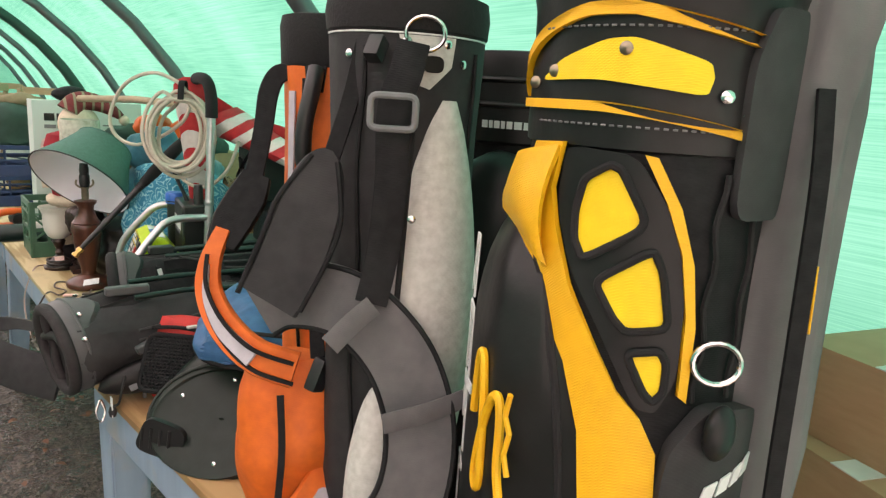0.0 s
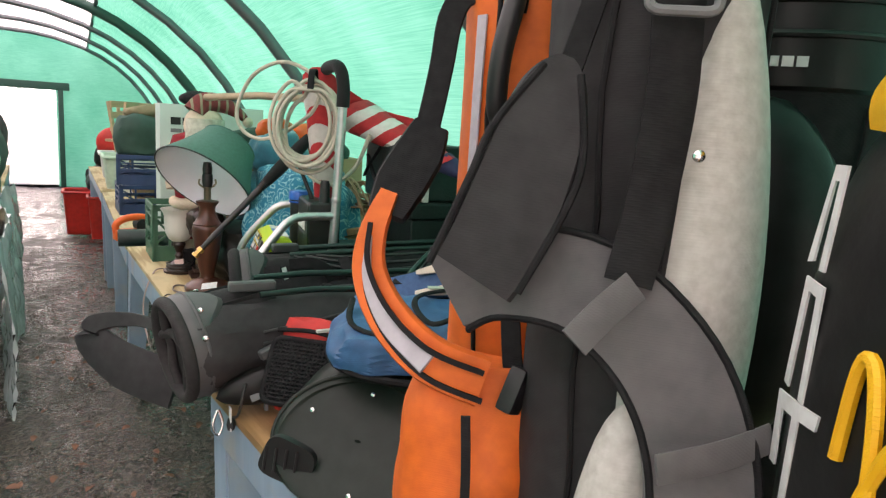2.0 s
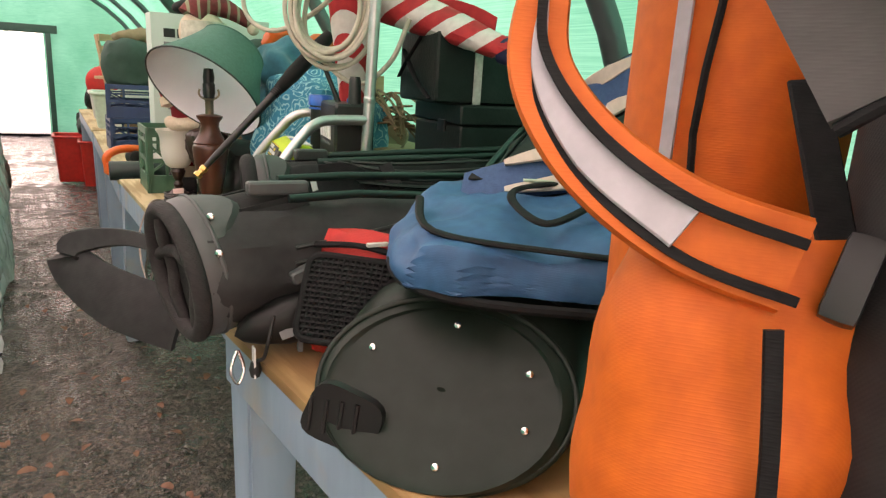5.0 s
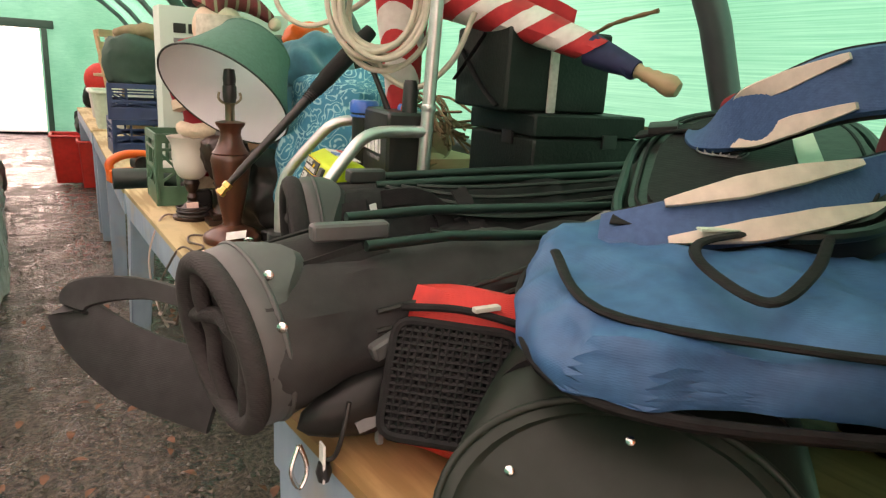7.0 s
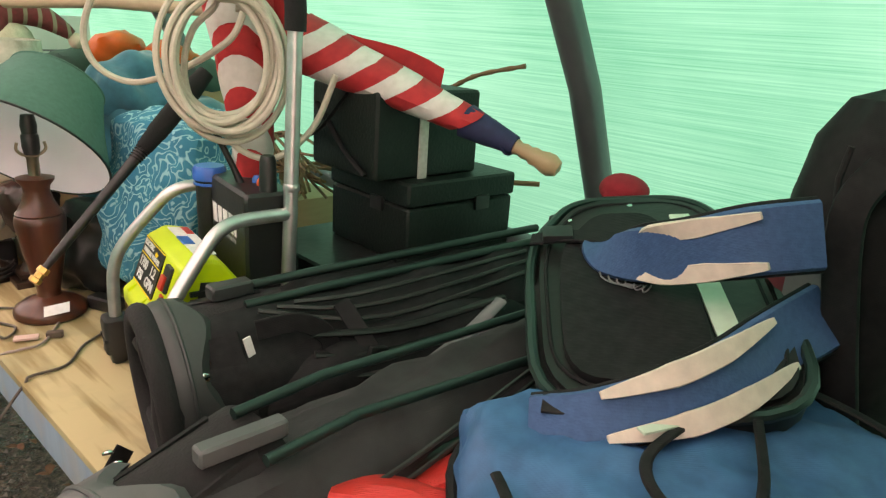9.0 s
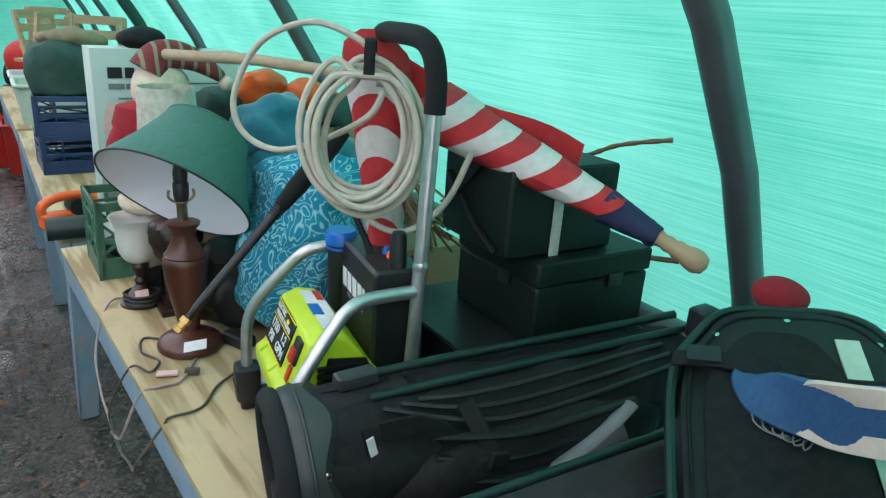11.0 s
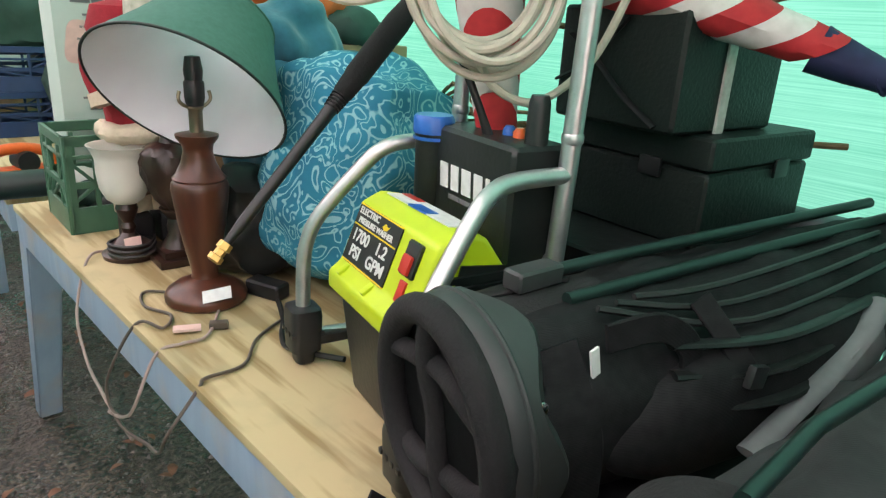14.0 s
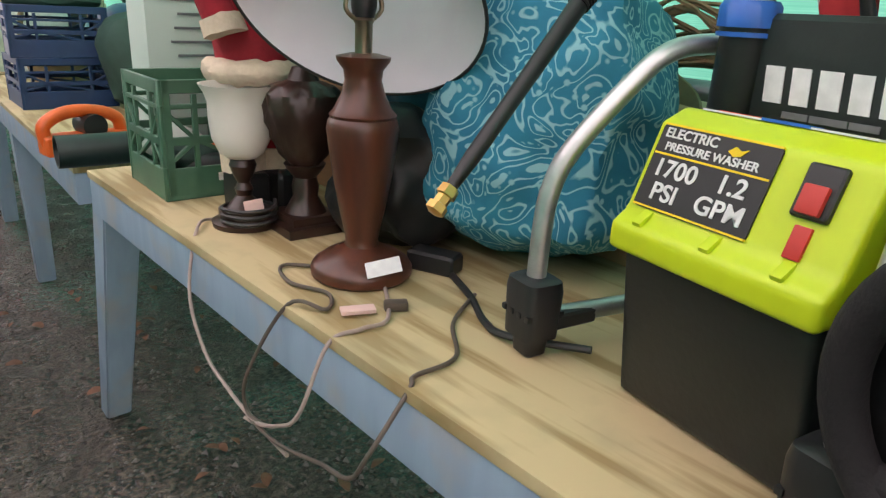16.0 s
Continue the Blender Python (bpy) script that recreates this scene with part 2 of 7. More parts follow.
def floral(m):
    """White swirls and small sprigs printed over a cloth."""
    n, l = m.node_tree.nodes, m.node_tree.links
    tc = n.new("ShaderNodeTexCoord")
    big, fine = n.new("ShaderNodeTexNoise"), n.new("ShaderNodeTexVoronoi")
    big.inputs["Scale"].default_value, big.inputs["Detail"].default_value, big.inputs["Distortion"].default_value = 11.0, 1.5, 1.4
    fine.inputs["Scale"].default_value = 48.0
    wav, lines, dots, pick, both = (n.new("ShaderNodeMath") for _ in range(5))
    l.new(tc.outputs["Object"], big.inputs["Vector"])
    l.new(tc.outputs["Object"], fine.inputs["Vector"])
    wav.operation, wav.inputs[1].default_value = "MULTIPLY", 9.0
    l.new(big.outputs["Fac"], wav.inputs[0])
    lines.operation = "PINGPONG"
    lines.inputs[1].default_value = 0.5
    l.new(wav.outputs[0], lines.inputs[0])
    ramp, ramp2 = n.new("ShaderNodeValToRGB"), n.new("ShaderNodeValToRGB")
    for r, lo, hi in ((ramp, 0.08, 0.17), (ramp2, 0.16, 0.28)):
        r.color_ramp.elements[0].position, r.color_ramp.elements[1].position = lo, hi
        r.color_ramp.elements[0].color, r.color_ramp.elements[1].color = (1, 1, 1, 1), (0, 0, 0, 1)
    l.new(lines.outputs[0], ramp.inputs[0])
    l.new(fine.outputs["Distance"], ramp2.inputs[0])
    pick.operation, pick.inputs[1].default_value = "GREATER_THAN", 0.50
    l.new(big.outputs["Fac"], pick.inputs[0])
    dots.operation = "MULTIPLY"
    l.new(ramp2.outputs[0], dots.inputs[0])
    l.new(pick.outputs[0], dots.inputs[1])
    both.operation = "MAXIMUM"
    l.new(ramp.outputs[0], both.inputs[0])
    l.new(dots.outputs[0], both.inputs[1])
    mix = n.new("ShaderNodeMix")
    mix.data_type = "RGBA"
    l.new(both.outputs[0], mix.inputs["Factor"])
    old = n["Principled BSDF"].inputs["Base Color"]
    l.new(old.links[0].from_socket, mix.inputs["A"])
    mix.inputs["B"].default_value = (0.26, 0.54, 0.60, 1)
    l.new(mix.outputs["Result"], old)


floral(TOWEL)
GNOME_CREAM = material("cream_plush", (0.66, 0.55, 0.42), 0.95, colour2=(0.58, 0.47, 0.35), scale=90, bump=0.8, bump_scale=80)
KNIT_RED = material("red_brown_knit", (0.20, 0.028, 0.03), 0.95, colour2=(0.13, 0.025, 0.022), scale=60, bump=0.7, bump_scale=60)
SANTA_RED = material("red_felt", (0.33, 0.015, 0.025), 0.95, scale=60, bump=0.3)
FLORAL = material("cream_floral_shade", (0.60, 0.57, 0.48), 0.8, colour2=(0.35, 0.34, 0.26), scale=45, detail=6)
DULL_GREEN = material("dull_green_canvas", (0.03, 0.075, 0.06), 0.8, scale=20, bump=0.3)
TAN = material("tan_cloth", (0.25, 0.19, 0.11), 0.85, scale=30, bump=0.4)
WICKER = material("brown_wicker", (0.20, 0.11, 0.05), 0.7, scale=40)
PALE_WOOD = material("pale_wood", (0.50, 0.33, 0.20), 0.5, scale=8, stretch=(1, 1, 5), colour2=(0.4, 0.25, 0.14))
DRIFTWOOD = material("bleached_stick", (0.45, 0.33, 0.22), 0.75, scale=20, stretch=(4, 1, 4))
OFF_WHITE = material("off_white_plastic", (0.6, 0.6, 0.56), 0.5, scale=20)
PINK_TAG = material("pink_paper_tag", (0.75, 0.5, 0.45), 0.7, scale=30)
GREEN_PRINT = material("mint_strip", (0.50, 0.62, 0.50), 0.7, scale=30)
LEAF = material("fallen_leaf", (0.22, 0.095, 0.055), 0.7, scale=40, colour2=(0.13, 0.055, 0.03))
PLASTIC_FILM = material("crumpled_clear_film", (0.45, 0.47, 0.48), 0.15, scale=12, bump=0.8, bump_scale=9)
GREEN_TUBE = material("dark_green_plastic_tube", (0.006, 0.02, 0.017), 0.4, scale=40)

# wet black grit: gloss where the puddles lie
GROUND = bpy.data.materials.new("wet_black_grit")
GROUND.use_nodes = True
gn, gl = GROUND.node_tree.nodes, GROUND.node_tree.links
gb = gn["Principled BSDF"]
gtc = gn.new("ShaderNodeTexCoord")
g1, g2, g3 = (gn.new("ShaderNodeTexNoise") for _ in range(3))
for g, sc, de in ((g1, 2.2, 6), (g2, 60, 5), (g3, 9, 8)):
    g.inputs["Scale"].default_value, g.inputs["Detail"].default_value = sc, de
    gl.new(gtc.outputs["Object"], g.inputs["Vector"])
gr = gn.new("ShaderNodeValToRGB")
gr.color_ramp.elements[0].position, gr.color_ramp.elements[1].position = 0.38, 0.68
gr.color_ramp.elements[0].color, gr.color_ramp.elements[1].color = (0.009, 0.007, 0.0055, 1), (0.13, 0.10, 0.078, 1)
gl.new(g2.outputs["Fac"], gr.inputs[0])
gl.new(gr.outputs[0], gb.inputs["Base Color"])
ga = gn.new("ShaderNodeMath")
ga.operation = "ADD"
gl.new(g1.outputs["Fac"], ga.inputs[0])
gl.new(g3.outputs["Fac"], ga.inputs[1])
grr = gn.new("ShaderNodeMapRange")
grr.inputs["From Min"].default_value, grr.inputs["From Max"].default_value = 0.82, 1.08
grr.inputs["To Min"].default_value, grr.inputs["To Max"].default_value = 0.5, 0.06
gl.new(ga.outputs[0], grr.inputs["Value"])
gl.new(grr.outputs[0], gb.inputs["Roughness"])
gbp = gn.new("ShaderNodeBump")
gbp.inputs["Strength"].default_value, gbp.inputs["Distance"].default_value = 0.9, 0.02
gl.new(g2.outputs["Fac"], gbp.inputs["Height"])
gbp2 = gn.new("ShaderNodeBump")
gbp2.inputs["Strength"].default_value, gbp2.inputs["Distance"].default_value = 0.5, 0.05
gl.new(g3.outputs["Fac"], gbp2.inputs["Height"])
gl.new(gbp2.outputs[0], gbp.inputs["Normal"])
gl.new(gbp.outputs[0], gb.inputs["Normal"])

# ---- building helpers ----


def finish(bm, name, mat, smooth=True):
    bmesh.ops.recalc_face_normals(bm, faces=bm.faces[:])
    me = bpy.data.meshes.new(name)
    bm.to_mesh(me)
    bm.free()
    if mat:
        me.materials.append(mat)
    if smooth:
        me.polygons.foreach_set("use_smooth", [True] * len(me.polygons))
        me.set_sharp_from_angle(angle=radians(38))
    return me


def part(name, bm, mat, parent, label=""):
    ob = new(name, finish(bm, name, mat))
    ob.parent = parent
    return tagged(ob, label)


def thing(name, label, category, place=(0, 0, 0), group="", kind="", turn=0):
    ob = new(name)
    ob.matrix_world = pose(*place, 0, 0, turn)
    ob.empty_display_size = 0.05
    return tagged(ob, label, category, group, kind)


def single(name, bm, mat, label, category, place=(0, 0, 0), group="", kind="", turn=0, rot=None):
    ob = new(name, finish(bm, name, mat))
    ob.matrix_world = pose(*place, *(rot or (0, 0, turn)))
    return tagged(ob, label, category, group, kind)


def box(size, centre=(0, 0, 0), bevel=0.004, seg=2, bm=None, m=None):
    b = bmesh.new()
    bmesh.ops.create_cube(b, size=1.0, matrix=Matrix.Diagonal((*size, 1)))
    if bevel:
        bmesh.ops.bevel(b, geom=b.edges[:], offset=min(bevel, min(size) * 0.45), segments=seg, affect="EDGES", profile=0.7)
    bmesh.ops.transform(b, matrix=Matrix.Translation(centre) @ (m or Matrix()), verts=b.verts[:])
    return merged(bm, b)


def merged(bm, b):
    if bm is None:
        return b
    me = bpy.data.meshes.new("scratch")
    b.to_mesh(me)
    b.free()
    bm.from_mesh(me)
    bpy.data.meshes.remove(me)
    return bm


def smooth_path(pts, n=8, closed=False):
    """Catmull-Rom through the points."""
    p = [Vector(q) for q in pts]
    out, k = [], len(p)
    for i in range(k if closed else k - 1):
        a, b, c, d = (p[(i + j) % k] if closed else p[min(max(i + j, 0), k - 1)] for j in (-1, 0, 1, 2))
        for s in range(n):
            u = s / n
            out.append(0.5 * ((2 * b) + (c - a) * u + (2 * a - 5 * b + 4 * c - d) * u * u + (3 * b - a - 3 * c + d) * u ** 3))
    if not closed:
        out.append(p[-1])
    return out


def ring_loft(rings, cap=True, closed=False, bm=None):
    b = bm or bmesh.new()
    vs = [[b.verts.new(q) for q in r] for r in rings]
    k = len(vs[0])
    for i in range(len(vs) if closed else len(vs) - 1):
        r, s = vs[i], vs[(i + 1) % len(vs)]
        for j in range(k):
            b.faces.new((r[j], r[(j + 1) % k], s[(j + 1) % k], s[j]))
    if cap and not closed:
        b.faces.new(vs[0][::-1])
        b.faces.new(vs[-1])
    return b


def tube(path, r, n=10, closed=False, bm=None, flat=1.0, up=None):
    """A round or flattened rod along a path; r one radius or one for each point."""
    p = [Vector(q) for q in path]
    k = len(p)
    rs = r if isinstance(r, (list, tuple)) else [r] * k
    rings, ref = [], None
    for i in range(k):
        t = (p[(i + 1) % k] - p[i - 1]) if closed else p[min(i + 1, k - 1)] - p[max(i - 1, 0)]
        t.normalize()
        if up is not None:
            ref = Vector(up)
        elif ref is None:
            ref = Vector((0, 0, 1)) if abs(t.z) < 0.9 else Vector((1, 0, 0))
        s = t.cross(ref).normalized()
        ref = s.cross(t).normalized()
        rings.append([p[i] + rs[i] * (math.cos(a) * s + flat * math.sin(a) * ref) for a in (2 * math.pi * j / n for j in range(n))])
    return ring_loft(rings, True, closed, bm)


def strap(path, width, thick, side, bm=None, n=6):
    """A flat strap along a smoothed path; side: the way of its width, one vector or one for each given point."""
    pts = smooth_path(path, n)
    k = len(path)
    ws = width if isinstance(width, (list, tuple)) else [width] * k
    sides = side if isinstance(side[0], (list, tuple, Vector)) else [side] * k
    ws2, ss2 = [], []
    for i in range(k - 1):
        for s in range(n):
            u = s / n
            ws2.append(ws[i] * (1 - u) + ws[i + 1] * u)
            ss2.append(Vector(sides[i]).lerp(Vector(sides[i + 1]), u))
    ws2.append(ws[-1])
    ss2.append(Vector(sides[-1]))
    rings = []
    m = len(pts)
    for i in range(m):
        t = (pts[min(i + 1, m - 1)] - pts[max(i - 1, 0)]).normalized()
        s = ss2[i] - ss2[i].dot(t) * t
        s.normalize()
        q = s.cross(t)
        h, g = ws2[i] / 2, thick / 2
        rings.append([pts[i] + a * s + c * q for a, c in ((-h, -g * 0.5), (-h * 0.9, -g), (h * 0.9, -g), (h, -g * 0.5), (h, g * 0.5), (h * 0.9, g), (-h * 0.9, g), (-h, g * 0.5))])
    return ring_loft(rings, True, False, bm)


def lathe(profile, n=32, bm=None, m=None, swirl=None):
    """A turned body from (radius, height) pairs."""
    b = bmesh.new()
    rings = []
    for r, z in profile:
        rings.append([Vector((max(r, 1e-4) * (1 + (swirl(a, z) if swirl else 0)) * math.cos(a), max(r, 1e-4) * (1 + (swirl(a, z) if swirl else 0)) * math.sin(a), z))
                      for a in (2 * math.pi * j / n for j in range(n))])
    ring_loft(rings, True, False, b)
    if m:
        bmesh.ops.transform(b, matrix=m, verts=b.verts[:])
    return merged(bm, b)


def sheet(fn, nu, nv, thick=0.003, bm=None, wrap=False):
    """A sheet with thickness over fn(u, v), u and v from 0 to 1."""
    b = bm or bmesh.new()
    g = [[Vector(fn(i / nu, j / nv)) for j in range(nv + 1)] for i in range(nu + 1)]
    front, back = [], []
    for i in range(nu + 1):
        f, k = [], []
        for j in range(nv + 1):
            du = g[min(i + 1, nu)][j] - g[max(i - 1, 0)][j]
            dv = g[i][min(j + 1, nv)] - g[i][max(j - 1, 0)]
            nn = du.cross(dv)
            nn = nn.normalized() if nn.length > 1e-9 else Vector((0, 0, 1))
            f.append(b.verts.new(g[i][j] + nn * thick / 2))
            k.append(b.verts.new(g[i][j] - nn * thick / 2))
        front.append(f)
        back.append(k)
    for i in range(nu):
        for j in range(nv):
            b.faces.new((front[i][j], front[i + 1][j], front[i + 1][j + 1], front[i][j + 1]))
            b.faces.new((back[i][j + 1], back[i + 1][j + 1], back[i + 1][j], back[i][j]))
    rim = [(i, 0) for i in range(nu)] + [(nu, j) for j in range(nv)] + [(i, nv) for i in range(nu, 0, -1)] + [(0, j) for j in range(nv, 0, -1)]
    for a, c in zip(rim, rim[1:] + rim[:1]):
        b.faces.new((front[a[0]][a[1]], back[a[0]][a[1]], back[c[0]][c[1]], front[c[0]][c[1]]))
    return b


def plate(outline, thick, fn, cuts=3, bm=None):
    """A flat shape of outline (u, v), cut fine, raised by thick and laid on a surface fn(u, v, w)."""
    b = bmesh.new()
    f = b.faces.new([b.verts.new((u, v, 0)) for u, v in outline])
    if cuts:
        ys = [v for _, v in outline]
        xs = [u for u, _ in outline]
        for k in range(1, cuts * 2):
            for co, no in (((min(xs) + (max(xs) - min(xs)) * k / (cuts * 2), 0, 0), (1, 0, 0)), ((0, min(ys) + (max(ys) - min(ys)) * k / (cuts * 2), 0), (0, 1, 0))):
                bmesh.ops.bisect_plane(b, geom=b.verts[:] + b.edges[:] + b.faces[:], plane_co=co, plane_no=no)
    e = bmesh.ops.extrude_face_region(b, geom=b.faces[:])
    for v in e["geom"]:
        if isinstance(v, bmesh.types.BMVert):
            v.co.z = thick
    for v in b.verts:
        v.co = Vector(fn(v.co.x, v.co.y, v.co.z))
    return merged(bm, b)


def rounded(pts, r=0.3, n=4):
    """Rounds the corners of an outline."""
    out, k = [], len(pts)
    for i in range(k):
        a, b, c = Vector(pts[i - 1]), Vector(pts[i]), Vector(pts[(i + 1) % k])
        p, q = b.lerp(a, r), b.lerp(c, r)
        for j in range(n + 1):
            u = j / n
            w = p * (1 - u) ** 2 + b * 2 * u * (1 - u) + q * u * u
            out.append((w.x, w.y))
    return out


def lettering(words, size, fn, thick=0.001, bm=None):
    """Raised letters in the built-in font, laid on a surface fn(u, v, w)."""
    cu = bpy.data.curves.new("letters", "FONT")
    cu.body, cu.size, cu.align_x, cu.align_y, cu.offset = words, size, "CENTER", "CENTER", size * 0.018
    ob = bpy.data.objects.new("letters", cu)
    scene.collection.objects.link(ob)
    bpy.context.view_layer.update()
    me = bpy.data.meshes.new_from_object(ob.evaluated_get(bpy.context.evaluated_depsgraph_get()))
    bpy.data.objects.remove(ob)
    b = bmesh.new()
    b.from_mesh(me)
    bpy.data.meshes.remove(me)
    bpy.data.curves.remove(cu)
    e = bmesh.ops.extrude_face_region(b, geom=b.faces[:])
    for v in e["geom"]:
        if isinstance(v, bmesh.types.BMVert):
            v.co.z = thick
    for v in b.verts:
        v.co = Vector(fn(v.co.x, v.co.y, v.co.z))
    return merged(bm, b)


def crumple(bm, amount, scale, seed=0.0):
    bm.normal_update()
    for v in bm.verts:
        v.co += v.normal * amount * noise.noise(v.co * scale + Vector((seed, seed * 2, 0)))
    return bm


def blob(rx, ry, rz, amount=0.0, scale=6.0, seed=0.0, sub=3, m=None, square=0.0):
    """A stuffed, lumpy body."""
    b = bmesh.new()
    bmesh.ops.create_icosphere(b, subdivisions=sub, radius=1.0)
    for v in b.verts:
        if square:
            k = max(abs(c) for c in v.co)
            v.co = v.co.lerp(v.co / k, square)
        v.co = Vector((v.co.x * rx, v.co.y * ry, v.co.z * rz))
    if amount:
        crumple(b, amount, scale, seed)
    if m:
        bmesh.ops.transform(b, matrix=m, verts=b.verts[:])
    return b


def aim(p, q):
    """A frame at p with z towards q."""
    return Matrix.Translation(p) @ (Vector(q) - Vector(p)).to_track_quat("Z", "Y").to_matrix().to_4x4()

# ---- structure ----
CX, HALF, RIDGE = -0.95, 2.62, 2.62
Y0, Y1 = -1.7, 14.2


def hoop_point(s, grow=0.0):
    """The hoop's line from the right foot (s 0) over the ridge to the left foot (s 1)."""
    a = math.pi * s
    c, d = math.cos(a), math.sin(a)
    e = 0.833
    return (CX + (HALF + grow) * math.copysign(abs(c) ** e, c), (RIDGE + grow) * abs(d) ** 0.833)


b = bmesh.new()
bmesh.ops.create_grid(b, x_segments=160, y_segments=160, size=1)
for v in b.verts:
    q = Vector((math.copysign(abs(v.co.x) ** 3.2, v.co.x) * 300, math.copysign(abs(v.co.y) ** 3.2, v.co.y) * 300 + 3, 0))
    q.z = 0.018 * noise.noise(q * 1.4) + 0.010 * noise.noise(q * 6.0) - 0.012
    v.co = q
single("ground", b, GROUND, "wet black gravel ground with puddles and small stones", "ground", kind="structure")

ARC = [0.0, 0.02, 0.05, 0.09, 0.13, 0.17, 0.21, 0.25, 0.29, 0.33, 0.37, 0.42, 0.46, 0.5, 0.54, 0.58, 0.63, 0.67, 0.71, 0.75, 0.79, 0.83, 0.87, 0.91, 0.95, 0.98, 1.0]
SEAM = 0.36


def tarp_sheet(name, s0, s1, mat, label):
    ss = [s0 + (s1 - s0) * k / 14 for k in range(15)]
    n = 74
    rows = []
    for i in range(n + 1):
        y = Y0 + (Y1 - Y0) * i / n
        sag = -0.03 * abs(math.sin(math.pi * (y - 2.055) / 1.95))
        rows.append([(hoop_point(s, 0.03 + sag * math.sin(math.pi * s) + 0.006 * noise.noise(Vector((y * 2, s * 9, 1))))[0], y,
                      hoop_point(s, 0.03 + sag * math.sin(math.pi * s))[1]) for s in ss])
    bm = bmesh.new()
    vs = [[bm.verts.new(p) for p in r] for r in rows]
    for r, t in zip(vs, vs[1:]):
        for j in range(14):
            bm.faces.new((r[j], r[j + 1], t[j + 1], t[j]))
    return single(name, bm, mat, label, "tarp", kind="structure")


tarp_sheet("wall_tarp_right", 0.0, SEAM, TARP, "green woven plastic tarp wall stretched over hoops")
tarp_sheet("wall_tarp_left", 1.0 - SEAM, 1.0, TARP, "green woven plastic tarp wall stretched over hoops")
tarp_sheet("ceiling", SEAM, 1.0 - SEAM, ROOF, "pale translucent plastic roof sheet over hoops")


def hoop(y, mat, r, label):
    ob = thing("roof_hoop", label, "hoop", (0, y, 0), "hoops of the shelter", "structure")
    part("pipe", tube([(hoop_point(s, -0.015)[0], 0, hoop_point(s, -0.015)[1]) for s in ARC], r, 12), mat, ob)


for k in range(-1, 7):
    y = 2.055 + 1.95 * k
    hoop(y, HOOP_GREEN if k == 3 else STEEL_DARK, 0.05 if k == 3 else 0.032, "curved grey steel pipe hoop carrying the tarp")
for s in (SEAM, 1 - SEAM):
    x, z = hoop_point(s, 0.012)
    single("roof_seam", box((0.035, Y1 - Y0, 0.008), (x, (Y0 + Y1) / 2, z), 0.002), STEEL_DARK, "grey batten strip along the tarp seam", "batten", kind="structure")
single("side_rail", tube([(1.38, Y0 + 0.2, 1.12), (1.38, Y1 - 0.2, 1.12)], 0.028, 12), STEEL_DARK, "grey steel rail pipe along the tarp wall", "rail", kind="structure")


def end_wall(name, y, door):
    """A green end sheet; door: (left, right, top) or None."""
    ss = [k / 40 for k in range(41)]
    arc = [hoop_point(s, 0.03) for s in ss]
    bm = bmesh.new()
    if door:
        lo, hi, top = door
        for a, c in zip(arc, arc[1:]):
            xm = (a[0] + c[0]) / 2
            base = top if lo < xm < hi else 0.0
            if max(a[1], c[1]) > base:
                bm.faces.new([bm.verts.new(p) for p in ((a[0], y, a[1]), (c[0], y, c[1]), (c[0], y, min(base, c[1])), (a[0], y, min(base, a[1]))) ])
    else:
        bm.faces.new([bm.verts.new((x, y, z)) for x, z in arc])
    single(name, bm, TARP, "green tarp end wall", "tarp", kind="structure")


end_wall("wall_end_far", Y1, (-2.9, -0.12, 1.68))
end_wall("wall_end_near", Y0, (-3.3, 1.35, 2.1))
single("door_header", box((3.1, 0.09, 0.13), (-1.5, Y1 - 0.06, 1.75), 0.01), HOOP_GREEN, "dark green beam over the open end", "beam", kind="structure")
single("door_post", box((0.08, 0.08, 1.72), (-0.09, Y1 - 0.06, 0.86), 0.01), HOOP_GREEN, "dark green post beside the open end", "post", kind="structure")


def table(name, corner, length, depth, height, turn, top_mat, label, leg_ys=None, splay=0.0):
    """A rough bench: plywood sheet on a painted frame; corner: front corner, length along +y."""
    ob = thing(name, label, "table", (corner[0], corner[1], 0), "market tables in a row", turn=turn)
    part("tabletop", box((depth, length, 0.018), (depth / 2, length / 2, height - 0.009), 0.002), top_mat, ob, "worn plywood sheet with wavy grain")
    for x in (0.022, depth - 0.022):
        part("apron", box((0.038, length - 0.004, 0.09), (x, length / 2, height - 0.0645), 0.004), BLUEGREY, ob)
    for y in (0.025, length - 0.025):
        part("end_rail", box((depth - 0.09, 0.038, 0.085), (depth / 2, y, height - 0.064), 0.004), BLUEGREY, ob)
    for x in (0.055, depth - 0.055):
        for y, d in zip(leg_ys or (0.10, length - 0.055), (0.0, splay)):
            bm = ring_loft([[(x + a_ * k, y + c_ * k + d * (1 - z / height), z) for a_, c_ in ((-1, -1), (1, -1), (1, 1), (-1, 1))] for z, k in ((0.0, 0.036), (height - 0.022, 0.048))])
            bmesh.ops.bevel(bm, geom=bm.edges[:], offset=0.005, segments=2, affect="EDGES")
            part("leg", bm, BLUEGREY, ob)
    return ob


TC, TB = 0.843, 0.90
table("market_table", (0.496, 2.02), 1.95, 0.93, TC, 3.9, PLY, "blue-grey painted market table with pale plywood top", splay=0.30)
table_b = table("market_table", (0.672, 0.02), 1.93, 0.82, TB, 7.5, PLY_BROWN, "blue-grey painted market table with brown plywood top")
table("market_table", (0.37, 4.2), 2.45, 0.95, 0.80, 1.0, PLY, "far blue-grey market table laden with crates", leg_ys=(1.3, 2.35))
table("market_table", (0.32, 6.72), 2.4, 0.95, 0.80, 1.5, PLY, "far market table with boxes and bags")

# ---- things on the lamp table ----


